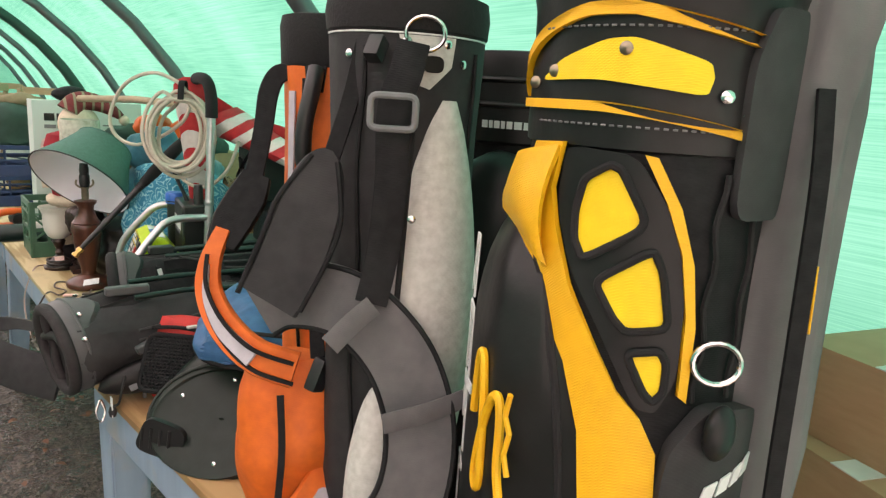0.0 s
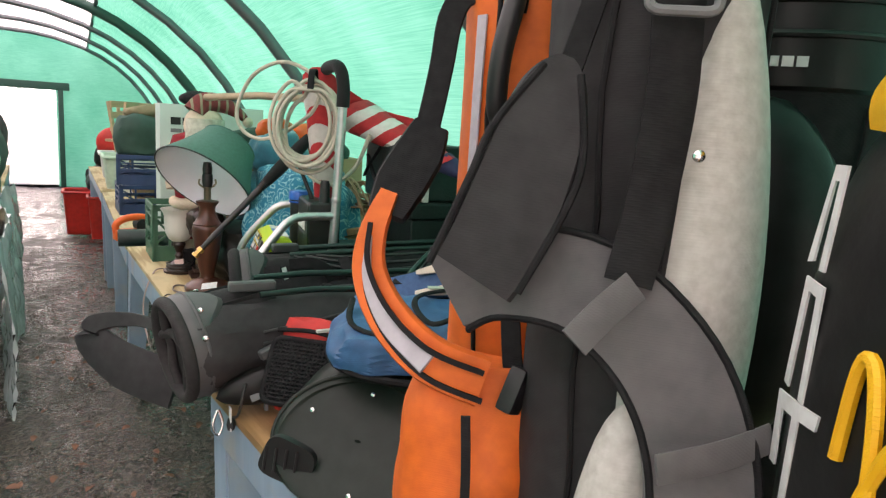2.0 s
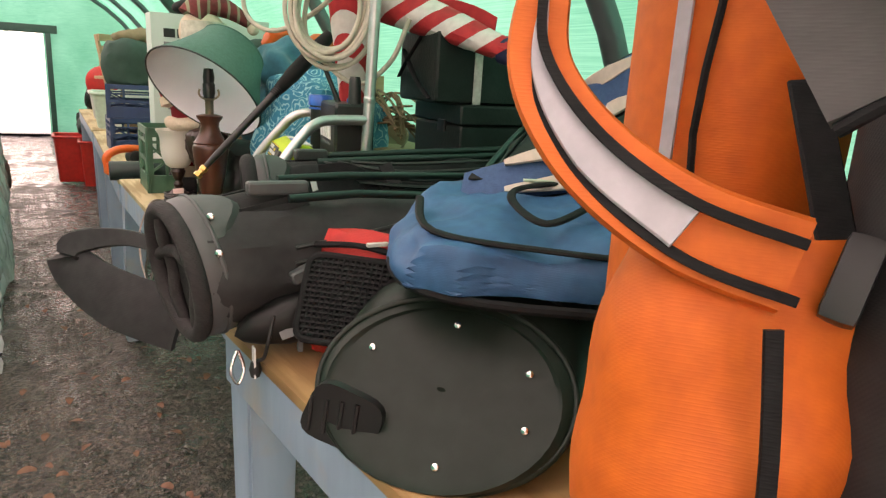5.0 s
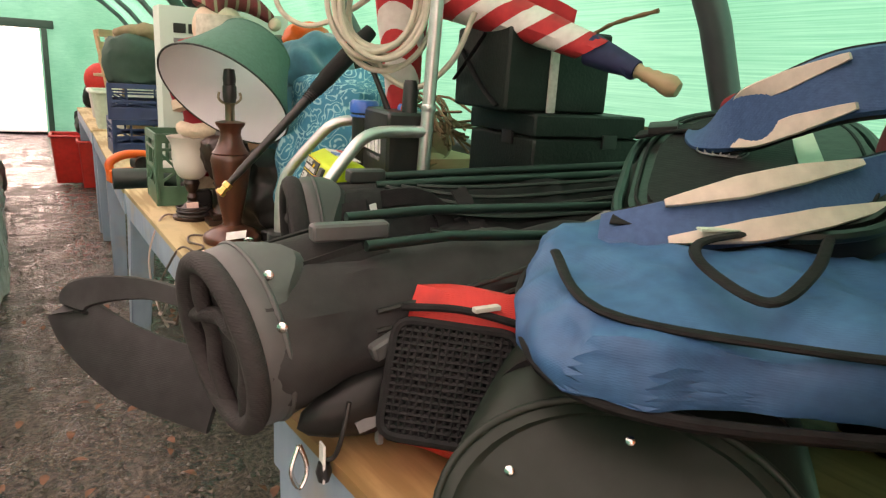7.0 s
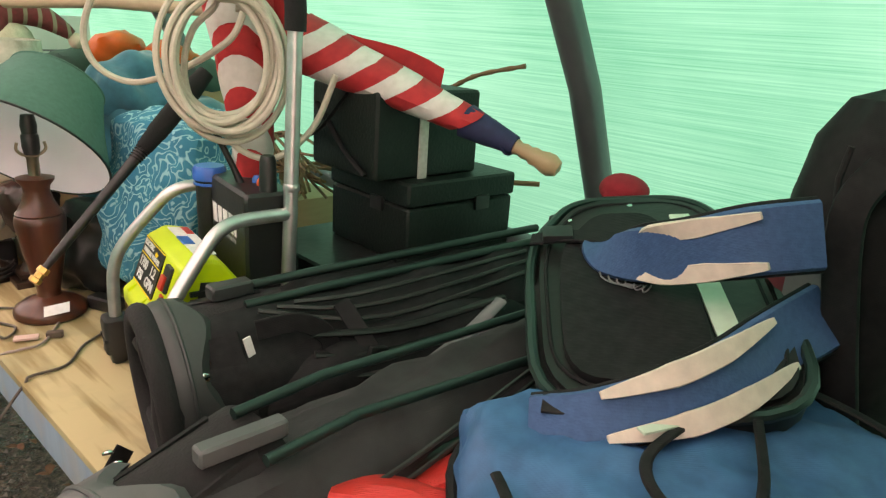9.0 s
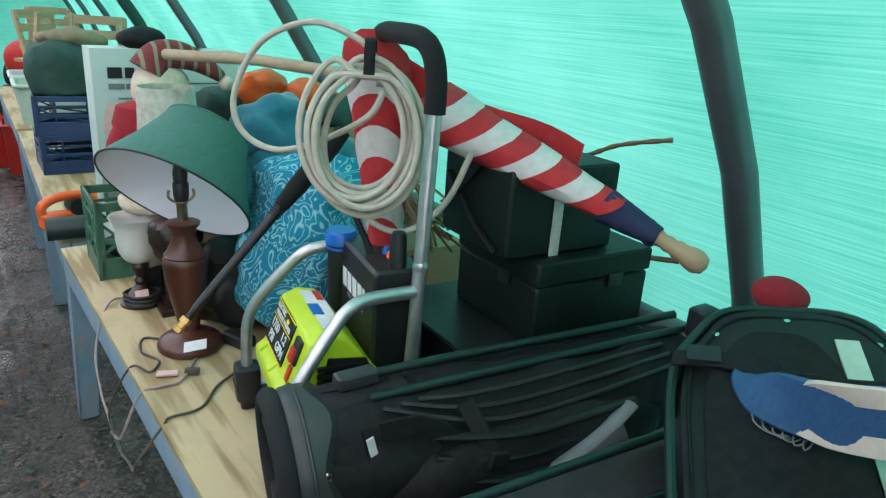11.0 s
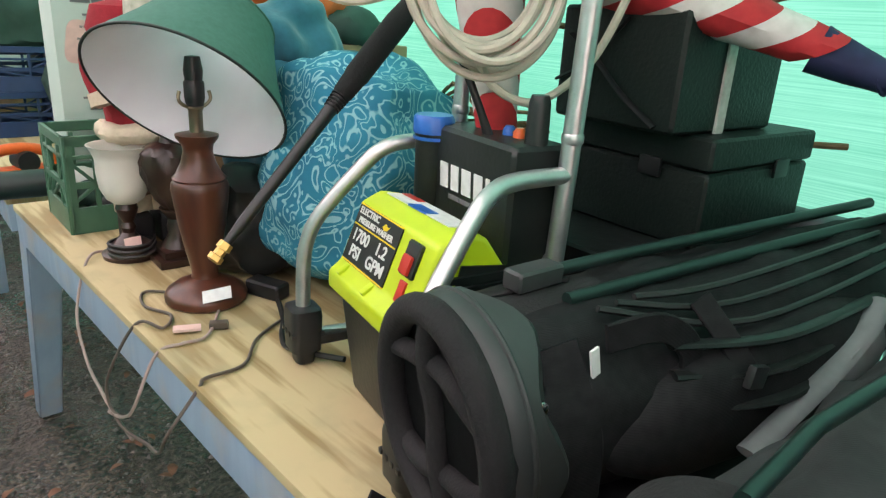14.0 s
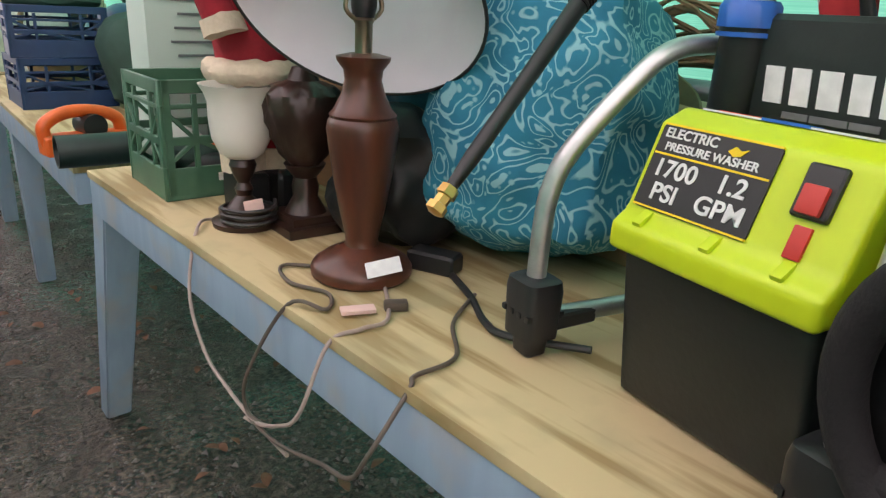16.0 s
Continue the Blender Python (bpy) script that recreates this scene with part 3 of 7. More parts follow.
def seen_strap(path, width, thick, view, bm=None, n=6):
    """A strap whose broad face is turned along view."""
    pts = [Vector(p) for p in path]
    k = len(pts)
    v = Vector(view)
    sides = [tuple((pts[min(i + 1, k - 1)] - pts[max(i - 1, 0)]).normalized().cross(v).normalized()) for i in range(k)]
    return strap(path, width, thick, sides, bm, n)


def flat(o, u, v):
    """A plane surface for plate() and lettering(): origin, right and up."""
    o, u, v = Vector(o), Vector(u).normalized(), Vector(v).normalized()
    w = u.cross(v)
    return lambda a, b, c: o + a * u + b * v + c * w


def bars(words, size, fn, thick=0.001, bm=None, slant=0.0):
    """Plain bars in place of a mark: one for each entry (width), gaps between."""
    total = sum(words) + 0.25 * size * (len(words) - 1)
    x = -total / 2
    b = bm or bmesh.new()
    for w in words:
        b = plate([(x - slant * size / 2, -size / 2), (x + w - slant * size / 2, -size / 2), (x + w + slant * size / 2, size / 2), (x + slant * size / 2, size / 2)], thick, fn, 0, b)
        x += w + 0.25 * size
    return b


# milk crates
def milk_crate(name, place, size, mat, label, group, turn=0):
    sx, sy, sz = size
    ob = thing(name, label, "crate", place, group, turn=turn)
    b = box((sx, sy, 0.008), (0, 0, 0.006), 0.002)
    part("base", b, mat, ob)
    for s in (-1, 1):
        for ax in (0, 1):
            half, ln = (sx / 2, sy) if ax == 0 else (sy / 2, sx)

            def bar(u0, z0, u1, z1, wide, ax=ax, half=half, s=s):
                d = Vector((u1 - u0, z1 - z0))
                mid = ((u0 + u1) / 2, (z0 + z1) / 2)
                ang = math.degrees(math.atan2(d.y, d.x))
                m = pose(0, 0, 0, 0, 0, 90) @ pose(0, 0, 0, 0, -ang, 0) if ax == 0 else pose(0, 0, 0, 0, -ang, 0)
                c = (s * (half - 0.005), mid[0], mid[1]) if ax == 0 else (mid[0], s * (half - 0.005), mid[1])
                part("slat", box((d.length, 0.009, wide), c, 0.0015, 1, None, m), mat, ob)

            h = ln / 2
            bar(-h, sz - 0.014, h, sz - 0.014, 0.028)
            bar(-h, sz - 0.055, h, sz - 0.055, 0.010)
            bar(-h, 0.035, h, 0.035, 0.07)
            bar(-h, sz * 0.5, h, sz * 0.5, 0.018)
            for q in (-h + 0.012, h - 0.012):
                bar(q, 0, q, sz, 0.026)
            for q in (-h * 0.45, h * 0.45):
                bar(q, 0.03, q, sz - 0.03, 0.012)
            bar(-h, 0.07, -h * 0.45, sz * 0.5, 0.009)
            bar(h, 0.07, h * 0.45, sz * 0.5, 0.009)
            bar(-h * 0.45, sz * 0.5, h * 0.45, 0.07, 0.009)
            bar(-h * 0.45, sz * 0.5, -h, sz - 0.05, 0.009)
            bar(h * 0.45, sz * 0.5, h, sz - 0.05, 0.009)
    return ob


cr = milk_crate("milk_crate", (0.577, 3.72, TC), (0.27, 0.25, 0.255), CRATE_GREEN, "green plastic milk crate on the plywood table", "milk crates", 1.5)
part("mark", bars([0.018, 0.014, 0.016, 0.018, 0.014], 0.018, flat((0.03, -0.1265, 0.045), (1, 0, 0), (0, 0, 1))), WHITE, cr, "row of pale printed marks")
for k, (x, y, z) in enumerate(((0.53, 3.70, 0.92), (0.62, 3.75, 0.90), (0.58, 3.67, 0.89), (0.52, 3.76, 0.94))):
    single("crate_filling", blob(0.07, 0.05, 0.04, 0.02, 14, k), (DULL_GREEN, SAW_ORANGE, BLACK_PLASTIC, OFF_WHITE)[k], "small crumpled item lying in the green crate", "clutter", (x, y, z))

# stained lamp with its tilted shade
lamp = thing("table_lamp", "reddish turned wood table lamp with tilted green shade", "lamp", (0.591, 3.033, TC))
def low(prof):
    """Heights of the turned wood."""
    return [(r, z * 0.914) for r, z in prof]


LAMP_UP = pose(0, 0, -0.033)
part("base", lathe(low([(0.0, 0), (0.076, 0), (0.082, 0.006), (0.083, 0.018), (0.078, 0.027), (0.070, 0.032), (0.062, 0.040), (0.046, 0.047), (0.030, 0.058)]), 40), LAMP_WOOD, lamp)
part("column", lathe(low([(0.030, 0.054), (0.026, 0.065), (0.028, 0.08), (0.036, 0.12), (0.046, 0.18), (0.053, 0.235), (0.056, 0.262), (0.054, 0.275), (0.050, 0.281), (0.052, 0.286),
                      (0.045, 0.294), (0.034, 0.318), (0.028, 0.342), (0.030, 0.358), (0.040, 0.372), (0.041, 0.379), (0.022, 0.384), (0.0, 0.384)]), 40), LAMP_WOOD, lamp)
part("neck", lathe([(0.0, 0.383), (0.013, 0.383), (0.013, 0.425), (0.016, 0.43), (0.012, 0.436), (0, 0.436)], 20, m=LAMP_UP), DARK_BRASS, lamp, "aged brass neck")
part("harp_saddle", tube(smooth_path([(-0.028, 0, 0.429), (-0.03, 0, 0.412), (-0.014, 0, 0.399), (0.014, 0, 0.399), (0.03, 0, 0.412), (0.028, 0, 0.429)], 4), 0.0035, 8), DARK_BRASS, lamp)
part("socket", lathe([(0, 0.434), (0.016, 0.434), (0.019, 0.45), (0.019, 0.478), (0.016, 0.482), (0.018, 0.5), (0.014, 0.525), (0, 0.527)], 20, m=LAMP_UP), BLACK_PLASTIC, lamp, "black bulb socket")
ax = Vector((0.56, 0.43, 0.71)).normalized()
d1 = Vector((0.81, -0.395, -0.432))
d1 = (d1 - d1.dot(ax) * ax).normalized()
d2 = ax.cross(d1)
sc = Vector((0.574 - 0.591, 3.03 - 3.033, 1.258 - TC))


def shade_ring(r, h):
    return [sc + ax * h + r * (math.cos(a) * d1 + math.sin(a) * d2) for a in (2 * math.pi * j / 56 for j in range(56))]


prof = [(0.192, 0.0), (0.184, 0.02), (0.168, 0.05), (0.150, 0.085), (0.132, 0.125), (0.116, 0.165), (0.106, 0.195)]
shade = part("shade", ring_loft([shade_ring(r, h) for r, h in prof], False), SHADE_GREEN, lamp, "dark green cloth lampshade")
part("lining", ring_loft([shade_ring(r - 0.003, h) for r, h in prof], False), SHADE_WHITE, shade, "white lining")
part("rim", tube(shade_ring(0.192, 0.0), 0.0028, 8, True), BLACK_CORD, shade)
part("rim", tube(shade_ring(0.106, 0.195), 0.0028, 8, True), SHADE_GREEN, shade)
b = bmesh.new()
for k in range(3):
    a = 2 * math.pi * k / 3 + 0.4
    tube([sc + ax * 0.165, sc + ax * 0.19 + 0.104 * (math.cos(a) * d1 + math.sin(a) * d2)], 0.0016, 6, False, b)
part("spider", b, DARK_BRASS, shade)
part("sticker", plate([(-0.028, -0.014), (0.028, -0.014), (0.028, 0.014), (-0.028, 0.014)], 0.001, flat((-0.004, -0.072, 0.036), (0.9, -0.3, 0.15), (0.25, 0.75, 0.6)), 0), WHITE, lamp, "white price sticker")

# small lamp with a milk glass cup
lamp2 = thing("table_lamp", "small dark lamp with milky white glass cup", "lamp", (0.532, 3.375, TC))
part("base", lathe([(0, 0), (0.062, 0), (0.064, 0.012), (0.05, 0.02), (0.05, 0.04), (0.03, 0.05), (0.014, 0.07), (0.018, 0.085), (0.012, 0.1), (0.02, 0.12), (0.026, 0.14), (0.02, 0.158), (0, 0.16)], 28, m=Matrix.Diagonal((1, 1, 0.85, 1))), DARK_WOOD, lamp2)
part("glass_cup", lathe([(0, 0.155), (0.028, 0.157), (0.042, 0.17), (0.054, 0.20), (0.058, 0.24), (0.058, 0.28), (0.064, 0.30), (0.073, 0.318), (0.070, 0.318), (0.056, 0.297), (0.054, 0.24), (0.04, 0.18), (0, 0.165)], 36, m=Matrix.Diagonal((1, 1, 0.85, 1))), MILK_GLASS, lamp2, "milky white glass cup")
part("tag", plate([(-0.018, -0.012), (0.018, -0.012), (0.018, 0.012), (-0.018, 0.012)], 0.001, flat((-0.01, -0.07, 0.055), (1, -0.1, 0.1), (0, 0.35, 0.9)), 0), PINK_TAG, lamp2, "pink paper price tag")
part("coiled_cord", tube(smooth_path([(0.05 * math.cos(a) * (1 + 0.1 * math.sin(3 * a)), 0.05 * math.sin(a) - 0.03, 0.012 + 0.012 * (a / 6)) for a in [k * 0.7 for k in range(28)]], 3), 0.004, 6), BLACK_CORD, lamp2)

# carved urn lamp with a floral drum shade
lamp3 = thing("table_lamp", "dark carved urn lamp with cream floral drum shade", "lamp", (0.625, 3.30, TC))
low3 = Matrix.Diagonal((1, 1, 0.93, 1))
part("foot", box((0.13, 0.13, 0.018), (0, 0, 0.009), 0.004, 2, box((0.10, 0.10, 0.016), (0, 0, 0.026), 0.004)), DARK_WOOD, lamp3)
part("stem", lathe([(0, 0.032), (0.042, 0.034), (0.034, 0.05), (0.024, 0.07), (0.026, 0.09), (0.022, 0.11), (0.036, 0.13), (0.04, 0.138), (0, 0.14)], 28, m=low3), DARK_WOOD, lamp3)
part("urn", lathe([(0, 0.137), (0.03, 0.138), (0.046, 0.16), (0.06, 0.19), (0.070, 0.225), (0.074, 0.255), (0.070, 0.28), (0.058, 0.295), (0.03, 0.305), (0.02, 0.33), (0, 0.33)], 60, m=low3,
                  swirl=lambda a, z: 0.075 * math.sin(10 * (a + z * 7)) * (1 if 0.15 < z < 0.285 else 0)), DARK_WOOD, lamp3)
part("pole", lathe([(0, 0.295), (0.008, 0.295), (0.008, 0.52), (0, 0.52)], 12), DARK_BRASS, lamp3)
dr = part("shade", lathe([(0.082, 0.475), (0.074, 0.645), (0.072, 0.645), (0.080, 0.475)], 40), FLORAL, lamp3, "cream floral drum shade")
part("bulb", lathe([(0, 0.52), (0.016, 0.525), (0.018, 0.55), (0.03, 0.585), (0.032, 0.605), (0.02, 0.63), (0, 0.637)], 20), MILK_GLASS, lamp3, "white bulb")

# plush gnome: one mesh
gm = finish(blob(0.082, 0.08, 0.075, 0.01, 12, 1, m=pose(0, 0, 0.62)), "plush_gnome", GNOME_CREAM)
g = bmesh.new()
g.from_mesh(gm)


def add_coloured(dst, src, index):
    me = finish(src, "scratch", None)
    n0 = len(dst.faces)
    dst.from_mesh(me)
    dst.faces.ensure_lookup_table()
    for f in dst.faces[n0:]:
        f.material_index = index
    bpy.data.meshes.remove(me)


hat = smooth_path([(-0.03, 0.0, 0.665), (0.0, 0.0, 0.705), (0.05, -0.01, 0.715), (0.10, -0.02, 0.70), (0.14, -0.035, 0.675), (0.165, -0.045, 0.655)], 5)
add_coloured(g, tube(hat, [0.075 - 0.055 * (k / (len(hat) - 1)) for k in range(len(hat))], 18, flat=0.75), 1)
add_coloured(g, blob(0.022, 0.022, 0.022, m=pose(0.175, -0.05, 0.64)), 0)
add_coloured(g, lathe([(0, 0.30), (0.075, 0.30), (0.082, 0.36), (0.08, 0.45), (0.10, 0.52), (0.085, 0.57), (0.02, 0.59)], 24, m=pose(-0.04, 0, 0)), 2)
fur = tube([(-0.04 + 0.078 * math.cos(q), 0.078 * math.sin(q), 0.285) for q in [2 * math.pi * k / 26 for k in range(26)]], 0.024, 12, True)
add_coloured(g, crumple(fur, 0.008, 60, 2), 0)
for sx in (-0.075, 0.005):
    add_coloured(g, tube([(sx, 0, 0.30), (sx, 0, 0.10)], 0.035, 14), 2)
    add_coloured(g, crumple(tube([(sx, 0, 0.125), (sx, -0.005, 0.085)], 0.045, 18), 0.006, 60, 5), 0)
    add_coloured(g, box((0.065, 0.11, 0.09), (sx, -0.015, 0.045), 0.022, 3), 3)
add_coloured(g, tube(smooth_path([(-0.09, -0.01, 0.53), (-0.135, -0.03, 0.45), (-0.12, -0.055, 0.37)], 5), 0.032, 14), 2)
add_coloured(g, crumple(tube([(-0.123, -0.05, 0.385), (-0.118, -0.058, 0.355)], 0.04, 18), 0.006, 60, 7), 0)
gn_ob = single("plush_gnome", g, GNOME_CREAM, "plush holiday gnome doll in striped knit hat", "doll", (0.645, 3.47, TC))
for m_ in (KNIT_RED, SANTA_RED, BLACK_PLASTIC):
    gn_ob.data.materials.append(m_)
gb_ = KNIT_RED.node_tree
wv = gb_.nodes.new("ShaderNodeTexWave")
wv.inputs["Scale"].default_value = 9.0
wv.inputs["Distortion"].default_value = 1.0
tcn = gb_.nodes.new("ShaderNodeTexCoord")
gb_.links.new(tcn.outputs["Object"], wv.inputs["Vector"])
mxn = gb_.nodes.new("ShaderNodeMix")
mxn.data_type = "RGBA"
rmp = gb_.nodes.new("ShaderNodeValToRGB")
rmp.color_ramp.elements[0].position, rmp.color_ramp.elements[1].position = 0.78, 0.86
gb_.links.new(wv.outputs["Fac"], rmp.inputs[0])
gb_.links.new(rmp.outputs[0], mxn.inputs["Factor"])
bsdf = gb_.nodes["Principled BSDF"]
gb_.links.new(bsdf.inputs["Base Color"].links[0].from_socket, mxn.inputs["A"])
mxn.inputs["B"].default_value = (0.22, 0.2, 0.13, 1)
gb_.links.new(mxn.outputs["Result"], bsdf.inputs["Base Color"])

# floor-liner carton
ct = thing("cardboard_carton", "tall pale green and white printed carton", "box", (0.75, 3.945, TC), turn=3)
part("body", box((0.49, 0.13, 0.70), (0, 0, 0.35), 0.003), CARTON_GREEN, ct)
face = flat((0, -0.0665, -0.033), (1, 0, 0), (0, 0, 1))
b = bars([0.045, 0.03], 0.035, lambda a, c, w: face(a - 0.155, c + 0.655, w))
part("printed_mark", b, LABEL_BLACK, ct, "black printed bars")
b = bars([0.05, 0.03], 0.018, lambda a, c, w: face(a - 0.155, c + 0.61, w))
for k in range(11):
    b = bars([0.10 + 0.05 * ((k * 7) % 5) / 5], 0.006, lambda a, c, w: face(a - 0.12, c + 0.57 - 0.032 * k, w), 0.001, b)
for k in range(6):
    b = bars([0.12 + 0.04 * ((k * 3) % 4) / 4], 0.006, lambda a, c, w: face(a + 0.12, c + 0.62 - 0.032 * k, w), 0.001, b)
part("small_print", b, GREY_TRIM, ct)
topf = flat((0.02, 0, 0.7015), (-1, 0, 0), (0, -1, 0))
part("top_mark", bars([0.05, 0.04, 0.03, 0.035, 0.04], 0.035, topf), LABEL_BLACK, ct)
part("picture_patch", plate(rounded([(-0.05, -0.06), (0.05, -0.06), (0.06, 0.05), (-0.03, 0.06)], 0.3), 0.001, lambda a, c, w: face(a - 0.18, c + 0.50, w), 0), PINK_TAG, ct, "orange picture patch")
single("cloth_hat", blob(0.08, 0.07, 0.04, 0.01, 12, 4), BLACK_CLOTH, "dark brown cloth cap lying on the carton", "cap", (0.68, 3.94, TC + 0.73))

# cushions and plush
pillow = crumple(blob(0.19, 0.20, 0.25, 0.03, 7, 2, 5, square=0.35), 0.014, 17, 3)
single("floral_cushion", pillow, TOWEL, "turquoise and white floral stuffed cushion", "cushion", (0.93, 2.965, TC + 0.25), rot=(0, 12, 20))
single("teal_plush_toy", crumple(blob(0.27, 0.17, 0.26, 0.05, 7, 5, 5, square=0.2), 0.03, 11), TEAL, "teal plush blanket heaped behind the lamp", "blanket", (1.02, 3.36, TC + 0.26), rot=(0, 0, 30))
single("teal_plush_toy", crumple(blob(0.13, 0.10, 0.11, 0.03, 9, 7, 5), 0.02, 16), TEAL, "round teal plush bundle on the heap", "plush", (0.93, 3.33, TC + 0.51))
single("plastic_sack", crumple(blob(0.13, 0.12, 0.13, 0.04, 9, 9, 4, square=0.3), 0.012, 30), BLACK_SHINY, "dark crumpled plastic sack under the cushion", "bag", (0.76, 3.13, TC + 0.125))
for k, (x, y, z, mt) in enumerate(((0.87, 3.63, 1.40, DULL_GREEN), (0.98, 3.58, 1.46, SAW_ORANGE), (1.13, 3.52, 1.42, SAW_ORANGE), (1.2, 3.45, 1.38, DULL_GREEN))):
    single("soft_toy", crumple(blob(0.09, 0.07, 0.06, 0.03, 13, k + 20, 3), 0.01, 30), mt, "small soft toy piled behind the teal blanket", "toy", (x, y, z), "soft toys")
single("cardboard_box", box((0.55, 0.42, 0.50), (0, 0, 0.25), 0.006), CARDBOARD, "brown carton hidden behind the blanket", "box", (1.08, 3.62, TC))
tw = thing("twig_sheaf", "loose sheaf of brown wicker twigs", "basket", (1.08, 2.98, 1.12))
for k in range(26):
    rnd = random.Random(k)
    part("twig", tube(smooth_path([(rnd.uniform(-0.05, 0.05), 0.0, rnd.uniform(0, 0.1)), (0.1 * rnd.random(), -0.12, 0.06 + 0.12 * rnd.random()), (0.14 * rnd.random(), -0.3, 0.02 + 0.12 * rnd.random())], 4), 0.004, 5), WICKER, tw)
single("wicker_tray", lathe([(0, 0), (0.14, 0), (0.17, 0.05), (0.175, 0.05), (0.145, -0.008), (0, -0.008)], 30), WICKER, "round brown wicker tray", "tray", (1.08, 2.98, 1.10), rot=(20, -10, 0))
single("support_carton", box((0.30, 0.34, 0.27), (0, 0, 0.135), 0.005), CARDBOARD, "brown carton under the wicker tray", "box", (1.16, 2.98, TC))

# pressure washer
W0 = Vector((0.615, 2.49, TC - 0.033))
washer = thing("pressure_washer", "lime and black electric pressure washer with aluminium frame", "pressure washer", tuple(W0), turn=-8)
HB = 0.142
for s in (-1, 1):
    part("side_tube", tube(smooth_path([(-0.007, s * 0.197, 0.09), (-0.006, s * 0.196, 0.20), (0.0, s * 0.194, 0.255), (0.022, s * 0.187, 0.305), (0.085, s * 0.165, 0.385), (0.118, s * 0.155, 0.415), (0.16, s * 0.147, 0.426), (0.252, s * HB, 0.428)], 6), 0.0125, 14), ALUMINIUM, washer, "bent aluminium side tube")
    ft = part("foot", ring_loft([[(-0.007 + q * a_, s * 0.197 + q * c_ * 1.1, z) for a_, c_ in rounded([(-1, -1), (1, -1), (1, 1), (-1, 1)], 0.25)] for z, q in ((0.033, 0.012), (0.037, 0.016), (0.060, 0.018), (0.062, 0.026), (0.125, 0.028), (0.138, 0.026), (0.142, 0.020))]), BLACK_PLASTIC, washer, "black moulded rubber foot")
    for k in range(4):
        part("rib", box((0.058, 0.008, 0.008), (-0.007, s * 0.197 + 0.016 * (k - 1.5), 0.095), 0.002), BLACK_PLASTIC, ft)
    part("clamp", box((0.07, 0.03, 0.022), (0.045, s * 0.185, 0.082), 0.008, 3), BLACK_PLASTIC, ft)
    part("base_tube", tube([(0.01, s * 0.195, 0.082), (0.25, s * 0.15, 0.095)], 0.0125, 12), ALUMINIUM, washer, "aluminium base tube")
    up = part("upright", tube([(0.235, s * HB, 0.07), (0.25, s * HB, 0.42), (0.257, s * HB, 0.62), (0.262, s * HB, 0.76)], 0.0135, 14), ALUMINIUM, washer, "aluminium handle upright")
    part("ferrule", lathe([(0.0138, 0), (0.0152, 0.003), (0.0152, 0.012), (0.0138, 0.015)], 16, m=pose(0.2525, s * HB, 0.47)), ALUMINIUM, up)
    part("wheel", lathe([(0.02, -0.02), (0.075, -0.02), (0.085, -0.012), (0.085, 0.012), (0.075, 0.02), (0.02, 0.02)], 32, m=pose(0.27, s * (HB - 0.045), 0.1185, 90, 0, 0)), BLACK_PLASTIC, washer, "black plastic wheel")
part("grip", tube(smooth_path([(0.262, -HB, 0.75), (0.262, -HB, 0.80), (0.258, -HB + 0.012, 0.845), (0.252, -HB + 0.05, 0.868), (0.248, 0, 0.872), (0.252, HB - 0.05, 0.868), (0.258, HB - 0.012, 0.845), (0.262, HB, 0.80), (0.262, HB, 0.75)], 5), 0.019, 14), BLACK_FOAM, washer, "black foam handle grip")
part("cross_bar", tube([(0.25, -HB, 0.30), (0.25, HB, 0.30)], 0.011, 12), ALUMINIUM, washer)


def extrude_profile(prof, y0, y1, bev=0.008):
    b = bmesh.new()
    f = b.faces.new([b.verts.new((x, y0, z)) for x, z in prof])
    e = bmesh.ops.extrude_face_region(b, geom=[f])
    for v in e["geom"]:
        if isinstance(v, bmesh.types.BMVert):
            v.co.y = y1
    bmesh.ops.recalc_face_normals(b, faces=b.faces[:])
    bmesh.ops.bevel(b, geom=b.edges[:], offset=bev, segments=3, affect="EDGES", profile=0.6)
    return b


part("base_housing", extrude_profile([(0.035, 0.036), (0.008, 0.235), (0.20, 0.24), (0.20, 0.036)], -0.150, 0.076, 0.010), WASHER_BLACK, washer, "black lower housing")
hood = part("cover", extrude_profile([(-0.006, 0.218), (-0.006, 0.248), (0.014, 0.262), (0.048, 0.352), (0.080, 0.366), (0.118, 0.358), (0.172, 0.285), (0.200, 0.250), (0.200, 0.222)], -0.155, 0.086, 0.009), LIME, washer, "lime green moulded cover")
sl = Vector((0.034, 0, 0.090)).normalized()
slope = flat((0.0305, 0.006, 0.306), (0, -1, 0), tuple(sl))


def front(a, c, w):
    return slope(a * 0.88, c * 0.82, w)


b = plate(rounded([(-0.078, -0.052), (0.078, -0.052), (0.078, 0.058), (-0.078, 0.058)], 0.06), 0.0025, front, 0)
lab = part("label", b, LABEL_BLACK, hood, "black label with white lettering")
yb = plate([(-0.076, 0.018), (0.076, 0.018), (0.076, 0.0205), (-0.076, 0.0205)], 0.0032, front, 0)
for q in ((-0.077, -0.051, 0.077, -0.0485), (-0.077, 0.0555, 0.077, 0.058)):
    yb = plate([(q[0], q[1]), (q[2], q[1]), (q[2], q[3]), (q[0], q[3])], 0.0032, front, 0, yb)
yb = plate([(0.018, 0.040), (0.026, 0.047), (0.034, 0.043), (0.042, 0.046), (0.035, 0.037), (0.026, 0.035)], 0.0034, front, 0, yb)
part("label_lines", yb, YELLOW_BRIGHT, lab, "yellow lines and spark mark")


def up3(du, dv):
    return lambda a, c, w: front(a + du, c + dv, w + 0.0026)


